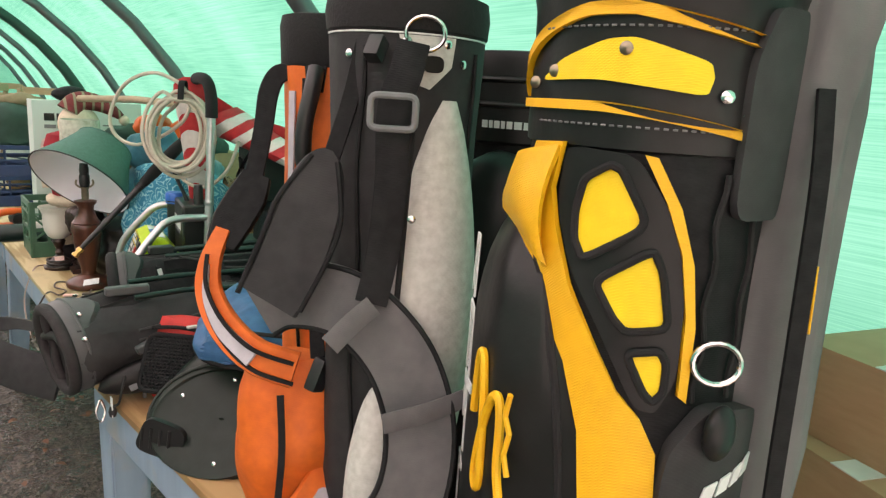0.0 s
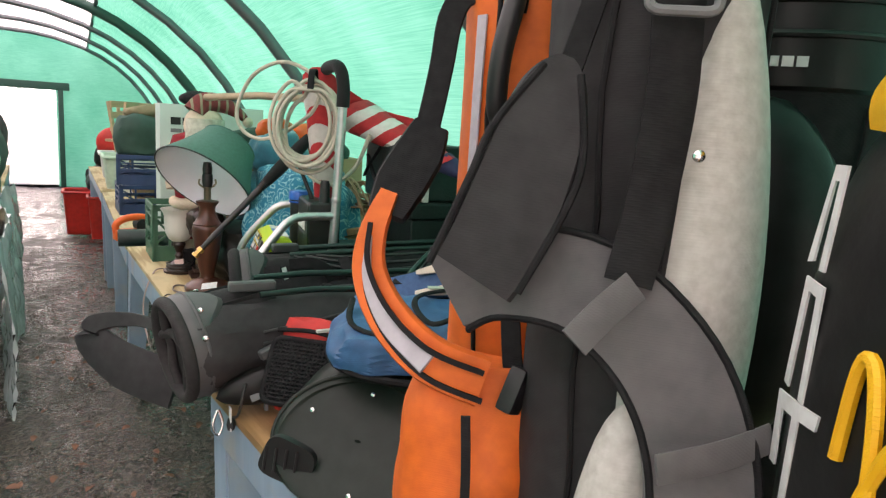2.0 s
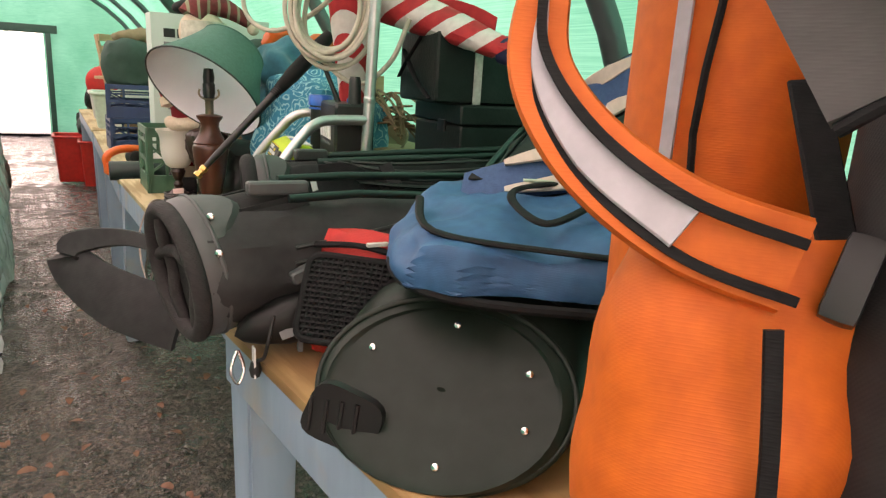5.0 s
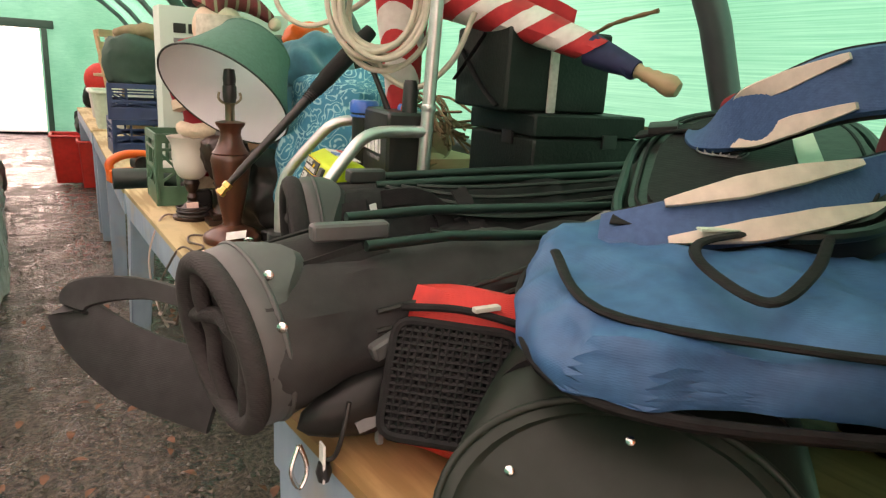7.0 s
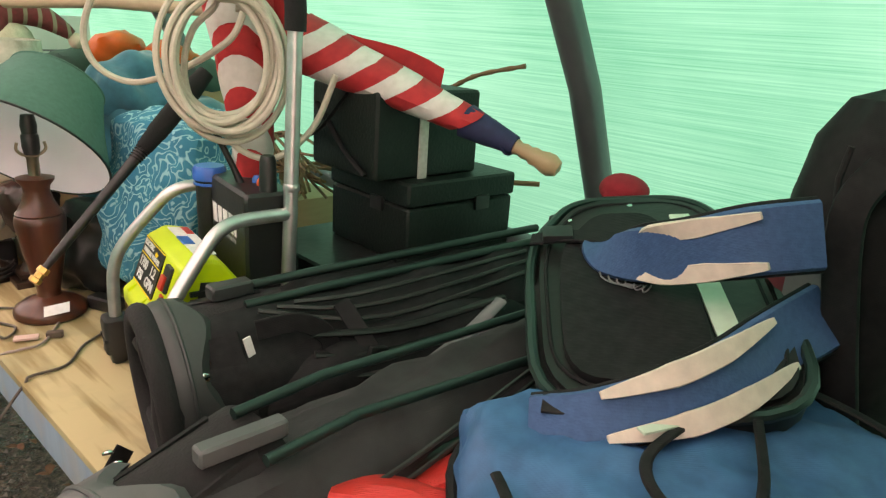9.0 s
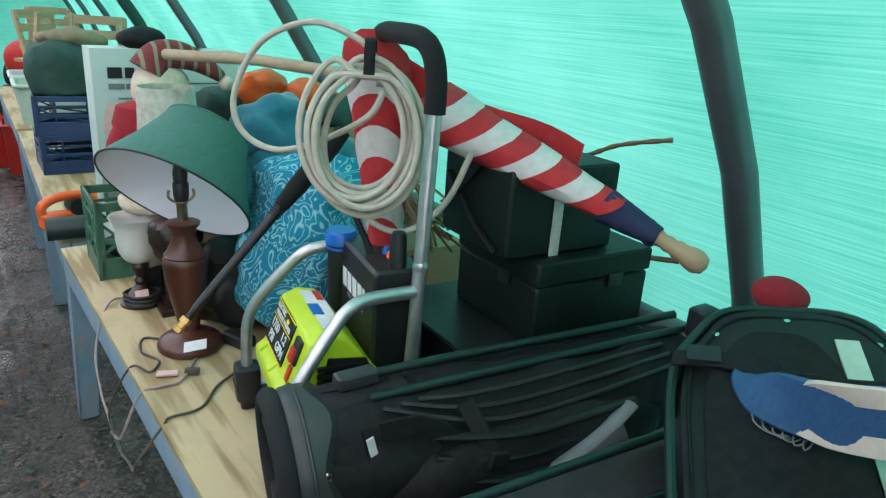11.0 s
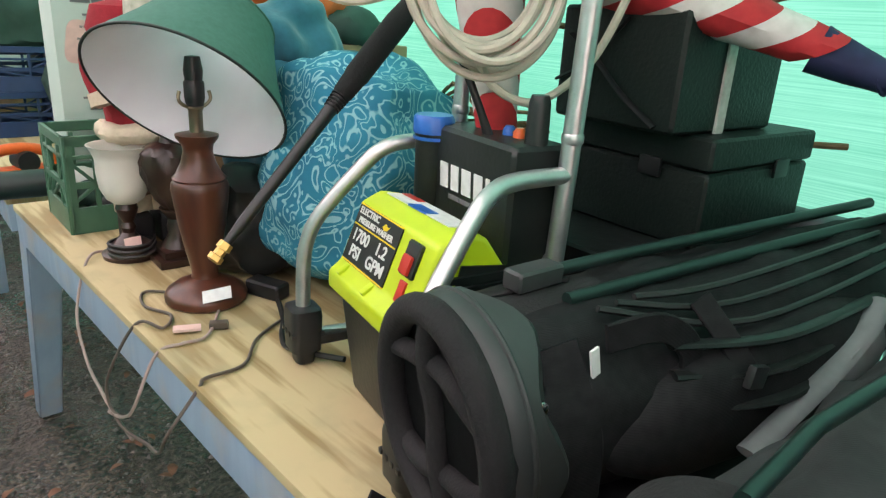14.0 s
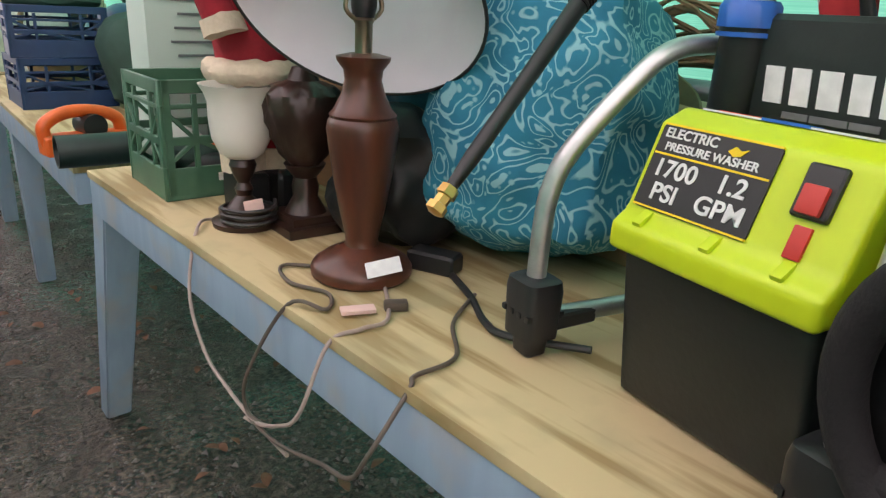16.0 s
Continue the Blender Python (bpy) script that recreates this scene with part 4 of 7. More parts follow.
b = lettering("1700", 0.031, up3(-0.037, 0.001))
b = lettering("PSI", 0.031, up3(-0.040, -0.029), bm=b)
b = lettering("1.2", 0.031, up3(0.040, 0.001), bm=b)
b = lettering("GPM", 0.031, up3(0.036, -0.029), bm=b)
b = lettering("ELECTRIC", 0.017, up3(-0.034, 0.046), bm=b)
b = lettering("PRESSURE WASHER", 0.0145, up3(-0.002, 0.029), bm=b)
part("lettering", b, WHITE, lab, "white capital lettering")
sw = part("switch", box((0.034, 0.048, 0.012), (0, 0, 0), 0.005, 3, m=None), BLACK_PLASTIC, hood, "black rocker switch")
sw.matrix_local = Matrix.Translation((0.036, -0.108, 0.322)) @ Matrix(((0, sl.x, -sl.z, 0), (-1, 0, 0, 0), (0, sl.z, sl.x, 0), (0, 0, 0, 1)))
part("switch_key", box((0.022, 0.026, 0.008), (0, -0.008, 0.007), 0.003), RED_PLASTIC, sw, "red switch key")
s2 = part("reset_button", box((0.016, 0.03, 0.006), (0, 0, 0), 0.002), RED_PLASTIC, hood, "small red reset button")
s2.matrix_local = Matrix.Translation((0.020, -0.108, 0.280)) @ Matrix(((0, sl.x, -sl.z, 0), (-1, 0, 0, 0), (0, sl.z, sl.x, 0), (0, 0, 0, 1)))
for y in (-0.11, -0.035, 0.05):
    part("rib", box((0.022, 0.012, 0.008), (0.006, y, 0.257), 0.003, 2, m=pose(0, 0, 0, 0, -32, 0)), LIME, hood)
tp = flat((0.099, -0.03, 0.3625), (0, -1, 0), (1, 0, -0.15))
part("top_label", plate([(-0.09, -0.02), (0.09, -0.02), (0.09, 0.02), (-0.09, 0.02)], 0.002, tp, 0), WHITE, hood, "white and red instruction label")
part("top_label", plate([(-0.02, -0.021), (0.03, -0.021), (0.03, 0.0), (-0.02, 0.0)], 0.003, tp, 0), BRIGHT_BLUE, hood, "blue patch on the label")
part("top_label", plate([(-0.088, 0.004), (-0.04, 0.004), (-0.04, 0.018), (-0.088, 0.018)], 0.003, tp, 0), RED_PLASTIC, hood, "red patch on the label")
vs_ = flat((0.104, -0.1560, 0.275), (1, 0, 0), (0, 0, 1))
b = plate([(-0.05, -0.055), (0.09, -0.055), (0.045, 0.042), (-0.025, 0.05)], 0.002, vs_, 0)
for k in range(6):
    b = plate([(-0.045, -0.045 + k * 0.0145), (0.08 - k * 0.007, -0.045 + k * 0.0145), (0.08 - k * 0.007, -0.037 + k * 0.0145), (-0.045, -0.037 + k * 0.0145)], 0.007, vs_, 0, b)
part("side_vent", b, WASHER_BLACK, hood, "black slatted side vent")
tank = part("tank", box((0.10, 0.225, 0.225), (0.222, -0.01, 0.352), 0.016, 3), WASHER_BLACK, washer, "black moulded detergent tank")
tf = flat((0.1715, -0.02, 0.392), (0, -1, 0), (0, 0, 1))
part("mark", bars([0.022, 0.021, 0.024, 0.021, 0.009], 0.038, lambda a, c, w: tf(a - 0.012, c, w), 0.0015, slant=-0.08), WHITE, tank, "row of pale block marks")
part("mark", bars([0.03, 0.04, 0.03], 0.007, lambda a, c, w: tf(a, c - 0.03, w), 0.0015), GREY_TRIM, tank)
bo = part("bottle", lathe([(0, 0.23), (0.028, 0.23), (0.028, 0.44), (0.03, 0.445), (0.03, 0.452), (0, 0.452)], 28, m=pose(0.178, 0.10, 0)), WASHER_BLACK, washer, "dark detergent bottle")
part("cap", lathe([(0, 0.448), (0.033, 0.448), (0.033, 0.470), (0.029, 0.476), (0, 0.476)], 36, m=pose(0.178, 0.10, 0), swirl=lambda a, z: 0.02 * math.sin(24 * a)), BRIGHT_BLUE, bo, "bright blue ribbed cap")
part("cap_ring", lathe([(0.029, 0.438), (0.0325, 0.438), (0.0325, 0.443), (0.029, 0.443)], 28, m=pose(0.178, 0.10, 0)), BRIGHT_BLUE, bo)
for y, mt in ((-0.03, BRIGHT_BLUE), (-0.055, SAW_ORANGE)):
    part("nozzle", lathe([(0, 0.455), (0.01, 0.455), (0.01, 0.472), (0.006, 0.478), (0, 0.478)], 14, m=pose(0.23, y, 0)), mt, tank, "coloured spray nozzle")
part("post", lathe([(0, 0.45), (0.017, 0.45), (0.015, 0.52), (0.012, 0.53), (0, 0.53)], 16, m=pose(0.225, -0.10, 0)), WASHER_BLACK, tank)
part("back_plate", box((0.02, 0.2, 0.26), (0.275, 0, 0.2), 0.006), WASHER_BLACK, washer)
part("pump", box((0.09, 0.12, 0.12), (0.2, -0.05, 0.18), 0.02, 3), WASHER_BLACK, washer)

# spray wand
wp, wq = Vector((0.512, 2.728, 1.055)), Vector((0.875, 2.752, 1.435))
wand = thing("spray_wand", "long black spray wand with brass tip", "spray wand", tuple(wp))
way = (wq - wp)
part("lance", tube([way * k for k in (0.03, 0.12, 0.3, 0.5, 0.64)], [0.007, 0.010, 0.0105, 0.0115, 0.013], 14), BLACK_PLASTIC, wand)
part("grip", tube([way * k for k in (0.62, 0.64, 0.7, 0.72, 0.95, 1.05)], [0.013, 0.018, 0.020, 0.022, 0.023, 0.018], 14), BLACK_FOAM, wand)
part("tip", tube([way * k for k in (-0.035, -0.03, -0.012, -0.01, 0.01, 0.012, 0.035)], [0.008, 0.0125, 0.0125, 0.009, 0.009, 0.0125, 0.0115], 6), BRASS, wand, "brass hexagonal tip")
for k in range(5):
    part("ring", tube([way * (0.575 + 0.012 * k), way * (0.580 + 0.012 * k)], 0.0145 + 0.0006 * k, 14), BLACK_FOAM, wand)

# hose coil
coil = thing("hose_coil", "coil of cream rubber high-pressure hose on the handle", "hose", (0.80, 2.45, 1.505))
cn = Vector((-0.5, -0.83, 0.2)).normalized()
c1 = cn.cross(Vector((0, 0, 1))).normalized()
c2 = c1.cross(cn)
if c2.z < 0:
    c2 = -c2
pts = []
rnd = random.Random(4)
for loop in range(8):
    ox, oy, rr = rnd.uniform(-0.02, 0.02), rnd.uniform(-0.025, 0.02), rnd.uniform(0.82, 1.12)
    for k in range(14):
        a = math.pi / 2 + 2 * math.pi * k / 14
        q = 1.0 if k else 0.94
        pts.append(c1 * (0.098 * rr * math.cos(a) + ox) + c2 * (0.128 * rr * math.sin(a) * q + oy) + cn * (0.012 * (loop - 3) * 0.6 + rnd.uniform(-0.004, 0.004)))
part("looped_hose", tube(smooth_path(pts, 4), 0.0062, 8), HOSE, coil)
side = smooth_path([(0.03, 0.02, 0.12), (0.0, 0.04, 0.16), (-0.06, 0.12, 0.185), (-0.13, 0.2, 0.14), (-0.17, 0.24, 0.04), (-0.16, 0.23, -0.03), (-0.11, 0.18, -0.06), (-0.05, 0.1, -0.03), (0.0, 0.0, 0.03), (0.02, -0.02, 0.08)], 8)
part("loose_loop", tube(side, 0.0062, 8), HOSE, coil)
part("hanging_end", tube(smooth_path([(-0.03, 0.0, -0.10), (0.0, -0.02, -0.16), (0.06, -0.05, -0.18), (0.12, -0.09, -0.12), (0.15, -0.12, -0.02)], 8), 0.0062, 8), HOSE, coil)
part("fitting", tube([(-0.03, 0.02, -0.12), (0.0, 0.0, -0.2), (0.02, -0.01, -0.255)], [0.006, 0.006, 0.009], 10), BLACK_PLASTIC, coil)
part("tie", strap([c2 * 0.10 + cn * 0.03, c2 * 0.155 + cn * 0.025, c2 * 0.165 - cn * 0.01, c2 * 0.11 - cn * 0.03], 0.02, 0.003, tuple(c1)), BLACK_CLOTH, coil, "black strap tie")


# furled flag umbrella: striped cone and striped arm
def striped(a, b, r0, r1, n, shear, mats, ob, name, flatness=0.7, seed=0):
    a, b = Vector(a), Vector(b)
    t = (b - a).normalized()
    s = t.cross(Vector((0, 0, 1))).normalized()
    u = s.cross(t)
    ln = (b - a).length
    for k in range(n):
        rings = []
        for q in range(5):
            f = (k + q / 4) / n
            r = r0 + (r1 - r0) * f
            rings.append([a + t * (f * ln) + (r * (1 + 0.10 * noise.noise(Vector((f * 5, j * 0.6, seed))))) * (math.cos(g_) * s + flatness * math.sin(g_) * u) + t * shear * r * math.sin(g_ + 0.5)
                          for j, g_ in enumerate(2 * math.pi * j / 20 for j in range(20))])
        part(name, ring_loft(rings), mats[k % len(mats)], ob)


umb = thing("flag_umbrella", "furled red and white striped umbrella with wooden knob", "umbrella", (0, 0, 0))
striped((0.955, 2.55, 1.55), (1.115, 2.145, 1.42), 0.085, 0.036, 9, 0.9, (FLAG_RED, FLAG_WHITE), umb, "stripe", 0.75)
striped((1.115, 2.145, 1.42), (1.155, 2.055, 1.385), 0.036, 0.020, 1, 0.0, (FLAG_NAVY,), umb, "navy_end", 0.9)
part("tie_cord", tube([Vector((1.148, 2.068, 1.39)) + 0.021 * Vector((math.cos(a), 0.3 * math.sin(a), math.sin(a))) for a in [k * 0.5 for k in range(26)]], 0.003, 6), FLAG_NAVY, umb)
part("knob", lathe([(0, 0), (0.011, 0), (0.015, 0.008), (0.012, 0.018), (0.015, 0.026), (0.013, 0.036), (0.017, 0.044), (0.016, 0.056), (0.020, 0.068), (0.021, 0.082), (0.014, 0.096), (0, 0.10)], 24, m=aim((1.152, 2.06, 1.387), (1.19, 1.975, 1.352))), PALE_WOOD, umb, "pale turned wooden knob")
striped((0.885, 2.57, 1.60), (0.862, 2.475, 1.24), 0.075, 0.028, 7, -1.0, (FLAG_RED, FLAG_WHITE), umb, "stripe", 0.7, 3)
part("fold", sheet(lambda u, v: (0.86 + 0.30 * u, 2.62 - 0.36 * u + 0.02 * v, 1.66 - 0.16 * u - 0.09 * v + 0.01 * math.sin(9 * u)), 14, 6, 0.004), FLAG_RED, umb, "loose red fold")
part("pole", tube([(0.62, 3.25, 1.575), (0.76, 2.95, 1.59), (0.9, 2.62, 1.585)], 0.0135, 12), DRIFTWOOD, umb, "bleached wooden pole")

# black cases stacked by the wall
c0 = thing("hard_case", "low black hard case under the stacked cases", "case", (1.13, 2.33, TC), "stacked black cases")
part("body", box((0.42, 0.52, 0.272), (0, 0, 0.136), 0.012, 3), BLACK_SHINY, c0)
c2_ = thing("hard_case", "wide black hard case with lid seam", "case", (1.212, 2.365, TC + 0.272), "stacked black cases", turn=-2)
part("body", box((0.30, 0.28, 0.12), (0, 0, 0.06), 0.012, 3), CASE_GREEN, c2_)
part("lid", box((0.306, 0.286, 0.05), (0, 0, 0.147), 0.012, 3), CASE_GREEN, c2_)
part("latch", box((0.008, 0.04, 0.03), (-0.154, -0.04, 0.115), 0.003), BLACK_PLASTIC, c2_)
part("hinge", box((0.04, 0.006, 0.03), (0.05, -0.144, 0.115), 0.002), BLACK_PLASTIC, c2_)
c3 = thing("hard_case", "upper black case with pale webbing band", "case", (1.14, 2.38, TC + 0.445), "stacked black cases", turn=-2)
part("body", box((0.27, 0.235, 0.175), (0, 0, 0.0875), 0.014, 3), CASE_GREEN, c3)
part("band", box((0.022, 0.004, 0.178), (-0.02, -0.1195, 0.0885), 0.001), LIGHT_GREY, c3, "pale webbing band")
part("carry_strap", tube(smooth_path([(-0.137, 0.09, 0.13), (-0.15, 0.03, 0.10), (-0.148, -0.03, 0.05), (-0.14, -0.09, 0.01)], 6), 0.007, 8, flat=0.4), BLACK_CLOTH, c3)
part("carry_strap", tube(smooth_path([(-0.138, -0.02, 0.16), (-0.155, 0.04, 0.09), (-0.14, 0.11, 0.06)], 6), 0.007, 8, flat=0.4), BLACK_CLOTH, c3)
single("frayed_rope", tube(smooth_path([(1.10, 2.62, 1.43), (1.20, 2.5, 1.425), (1.271, 2.384, 1.45), (1.30, 2.30, 1.49), (1.335, 2.20, 1.517)], 8), [0.004 + 0.0025 * ((k * 7) % 3) / 3 for k in range(33)], 8), WICKER, "frayed orange-brown rope end on the cases", "rope")
single("frayed_rope", tube([(1.30, 2.30, 1.258), (1.40, 2.18, 1.262)], 0.006, 8), WICKER, "short frayed rope end beside the cases", "rope")

# cords on the table
for pts, mt, lb in (
        ([(0.600, 3.0, 0.851), (0.500, 3.12, 0.848), (0.470, 3.05, 0.848), (0.500, 2.98, 0.848), (0.470, 2.93, 0.848), (0.435, 2.98, 0.845), (0.385, 3.02, 0.73), (0.383, 3.03, 0.66), (0.39, 2.98, 0.655)], CORD, "brown lamp cord trailing over the table edge"),
        ([(0.530, 3.33, 0.853), (0.480, 3.42, 0.848), (0.430, 3.36, 0.848), (0.385, 3.28, 0.76), (0.38, 3.2, 0.68), (0.383, 3.1, 0.655), (0.385, 3.0, 0.65), (0.39, 2.9, 0.65)], CORD_CLEAR, "clear brown lamp cord hanging off the table"),
        ([(0.600, 2.98, 0.848), (0.530, 2.86, 0.848), (0.480, 2.85, 0.848), (0.435, 2.86, 0.833), (0.39, 2.86, 0.74), (0.385, 2.92, 0.69), (0.385, 3.0, 0.65), (0.38, 3.03, 0.645)], CORD_CLEAR, "clear brown lamp cord hanging off the table"),
        ([(0.690, 2.86, 0.848), (0.600, 2.80, 0.848), (0.540, 2.72, 0.848), (0.470, 2.71, 0.848), (0.455, 2.70, 0.839), (0.40, 2.70, 0.77), (0.392, 2.73, 0.722), (0.39, 2.80, 0.70), (0.385, 2.92, 0.66), (0.384, 3.02, 0.648)], CORD, "brown cord looping below the table edge"),
        ([(0.720, 2.98, 0.851), (0.680, 2.86, 0.848), (0.640, 2.78, 0.848), (0.630, 2.72, 0.853), (0.680, 2.62, 0.863)], BLACK_CORD, "thick black power cord on the table")):
    single("power_cord", tube(smooth_path(pts, 8), 0.0032 if mt is not BLACK_CORD else 0.0055, 8), mt, lb, "cord", group="cords")
single("plug_adapter", box((0.045, 0.09, 0.035), (0, 0, 0.018), 0.012, 3), BLACK_PLASTIC, "black plug adapter lying on the table", "plug", (0.705, 2.985, TC), turn=25)
single("paper_tag", box((0.05, 0.022, 0.006), (0, 0, 0.008), 0.002), PINK_TAG, "pink paper tag on a lamp cord", "tag", (0.505, 2.90, TC), turn=-20)
single("cord_plug", box((0.035, 0.018, 0.014), (0, 0, 0.008), 0.004), CORD, "brown two-pin plug on the table", "plug", (0.56, 2.885, TC), turn=-25)

# ---- golf bags standing on the near table ----
VIEW = (0.55, 0.82, -0.12)


def around(cx, cy, radius, facing):
    """The surface of an upright round bag: u along the skin, v height, w outwards."""
    return lambda u, v, w: Vector((cx + (radius + w) * math.cos(facing + u / radius), cy + (radius + w) * math.sin(facing + u / radius), v))


def upright_body(cx, cy, prof, squash=1.0, turn=0.0, n=40, wob=0.004, seed=0):
    rings = []
    for r, z in prof:
        ring = []
        for j in range(n):
            a = 2 * math.pi * j / n
            p = Vector((r * math.cos(a), r * squash * math.sin(a)))
            q = 1 + wob / max(r, 0.01) * noise.noise(Vector((math.cos(a) * 2, math.sin(a) * 2, z * 7 + seed)))
            c, s = math.cos(turn), math.sin(turn)
            ring.append((cx + q * (c * p.x - s * p.y), cy + q * (s * p.x + c * p.y), z))
        rings.append(ring)
    return ring_loft(rings)


def rivet(p, n, r, mat, parent, name="rivet", label="chrome rivet"):
    p, n = Vector(p), Vector(n)
    part(name, lathe([(0, 0), (r, 0), (r, r * 0.3), (r * 0.6, r * 0.55), (0, r * 0.6)], 14, m=aim(p, p + n)), mat, parent, label)


# yellow and black cart bag
YC = (0.905, 0.675)
HOOD_GREY = weave(material("faded_charcoal_cloth", (0.105, 0.10, 0.102), 0.8, colour2=(0.15, 0.142, 0.142), scale=14, bump=0.7, bump_scale=11, wear=(0.16, 0.15, 0.15)), 0.002, 0.12)
F0 = math.atan2(0.115 - YC[1], 0.153 - YC[0])
yel = thing("golf_bag", "yellow and black cart golf bag standing on the table", "golf bag", (YC[0], YC[1], TB), "golf bags")
yel.matrix_world = Matrix()
AISLE, SLIM = Vector((0.153, 0.115, 1.659)), 0.80
wide_skin = around(*YC, 0.16, F0)


def slim(p):
    """The bag's true slimness and place, from its drawn-out plan."""
    return AISLE + SLIM * (Vector(p) - AISLE)


def skin(u, v, w):
    return slim(wide_skin(u, v, w))


def slimmed(bm):
    for v in bm.verts:
        v.co = slim(v.co)
    return bm


foot = slim((*YC, 1.0))
part("base", upright_body(foot.x, foot.y, [(0.112, TB), (0.120, TB + 0.02), (0.122, 1.02), (0.123, 1.10)]), BLACK_CLOTH, yel)
part("body", slimmed(upright_body(*YC, [(0.15, TB), (0.156, TB + 0.03), (0.157, 1.25), (0.156, 1.45), (0.154, 1.60), (0.152, 1.63)])), BLACK_CLOTH, yel)
part("collar", slimmed(upright_body(*YC, [(0.150, 1.615), (0.159, 1.62), (0.160, 1.64), (0.159, 1.72), (0.161, 1.78), (0.165, 1.80), (0.166, 1.83), (0.158, 1.845), (0.14, 1.846), (0.135, 1.83), (0.135, 1.70), (0.0, 1.69)], wob=0.002)), BLACK_SHINY, yel, "black vinyl collar")
part("rim_pad", tube([slim((YC[0] + 0.152 * math.cos(a), YC[1] + 0.152 * math.sin(a), 1.842 + 0.01 * math.sin(2 * a))) for a in [2 * math.pi * k / 40 for k in range(40)]], 0.012, 10, True), BLACK_FOAM, yel)


def skin_band(lo, hi, w, mat, name, label="", z=lambda u: 0.0):
    """A band round the skin between two heights that follow z(u)."""
    us = [-0.26 + 0.42 * k / 40 for k in range(41)]
    part(name, plate([(u, lo + z(u)) for u in us] + [(u, hi + z(u)) for u in us[::-1]], w, skin, 0), mat, yel, label)


PANEL = [(-0.150, 1.692), (-0.115, 1.716), (-0.056, 1.738), (-0.025, 1.74), (0.053, 1.717), (0.058, 1.701), (0.053, 1.682), (-0.064, 1.695)]
part("collar_panel", plate(rounded(PANEL, 0.2, 3), 0.005, skin, 4), YELLOW_BRIGHT, yel, "bright yellow collar panel")
skin_band(1.660, 1.671, 0.006, YELLOW, "piping", "yellow piping", lambda u: -0.024 * max(0, (u + 0.06) / 0.17) ** 1.4)
skin_band(1.763, 1.777, 0.008, YELLOW, "piping", "yellow piping", lambda u: -0.03 * max(0, (u + 0.03) / 0.15) - 1.6 * min(0, u + 0.06) ** 2 - 0.14 * max(0, -u - 0.08))
WINDOWS = (
    [(-0.071, 1.547), (-0.064, 1.584), (-0.036, 1.603), (-0.023, 1.598), (0.011, 1.538), (-0.056, 1.49), (-0.069, 1.513)],
    [(-0.04, 1.468), (0.019, 1.513), (0.032, 1.488), (0.046, 1.422), (0.0, 1.413), (-0.015, 1.428)],
    [(0.004, 1.388), (0.04, 1.395), (0.049, 1.38), (0.05, 1.345), (0.039, 1.331), (0.027, 1.343)])
part("side_panel", plate(rounded([(-0.095, 1.62), (-0.01, 1.615), (0.03, 1.56), (0.06, 1.48), (0.065, 1.36), (0.045, 1.315), (0.02, 1.32), (-0.03, 1.41), (-0.075, 1.48), (-0.1, 1.55)], 0.25, 3), 0.004, skin, 4), BLACK_SHINY, yel, "black vinyl side panel")
for w_ in WINDOWS:
    loop = [skin(u, v, 0.008) for u, v in rounded(w_, 0.25, 4)]
    part("window_panel", plate(rounded(w_, 0.25, 4), 0.0065, skin, 3), YELLOW_BRIGHT, yel, "bright yellow inset panel")
    part("piping", tube(loop, 0.004, 8, True), BLACK_FOAM, yel, "black piping")
part("side_stripe", plate([(-0.002, 1.616), (0.012, 1.614), (0.043, 1.56), (0.065, 1.497), (0.077, 1.423), (0.079, 1.331), (0.068, 1.339), (0.064, 1.436), (0.05, 1.509), (0.027, 1.565)], 0.007, skin, 4), YELLOW, yel, "yellow side stripe")
part("wing", plate([(-0.097, 1.623), (-0.108, 1.568), (-0.096, 1.522), (-0.071, 1.457), (-0.035, 1.396), (-0.001, 1.338), (0.029, 1.307), (0.051, 1.265), (0.056, 1.203), (0.05, 1.05), (-0.03, 1.05), (-0.03, 1.19), (-0.04, 1.278),
                    (-0.066, 1.36), (-0.105, 1.422), (-0.15, 1.484), (-0.235, 1.522), (-0.20, 1.56), (-0.155, 1.60), (-0.146, 1.62)], 0.008, skin, 5), YELLOW, yel, "golden yellow wing panel")
for u, v in ((-0.125, 1.703), (-0.035, 1.728), (0.075, 1.683), (0.112, 1.73), (0.106, 1.665), (-0.17, 1.69)):
    p = skin(u, v, 0.004)
    rivet(p, p - Vector((*YC, p.z)), 0.006, CHROME if u > 0.05 else DARK_BRASS, yel)
for zz in (1.645, 1.752):
    for k in range(26):
        u = -0.15 + 0.24 * k / 25
        part("stitch", tube([skin(u, zz, 0.003), skin(u + 0.005, zz, 0.003)], 0.0011, 5), GREY_TRIM, yel)
part("flap", plate(rounded([(0.10, 1.55), (0.18, 1.55), (0.18, 1.78), (0.12, 1.78), (0.098, 1.72)], 0.2), 0.012, skin, 3), GREY_CLOTH, yel, "black snapped hood flap")
b = upright_body(0.995, 0.515, [(0.03, 0.98), (0.055, 1.05), (0.066, 1.25), (0.060, 1.45), (0.056, 1.60), (0.056, 1.68), (0.060, 1.78), (0.05, 1.86), (0.02, 1.88)], 0.6, -0.6, wob=0.022, seed=4)
part("rain_hood", slimmed(b), HOOD_GREY, yel, "crumpled charcoal rain hood hanging down")
part("hood_strap", slimmed(seen_strap([(0.955, 0.485, 1.70), (0.945, 0.47, 1.6), (0.935, 0.46, 1.45), (0.94, 0.455, 1.2), (0.95, 0.45, 1.0)], 0.022, 0.006, VIEW)), BLACK_CLOTH, yel)
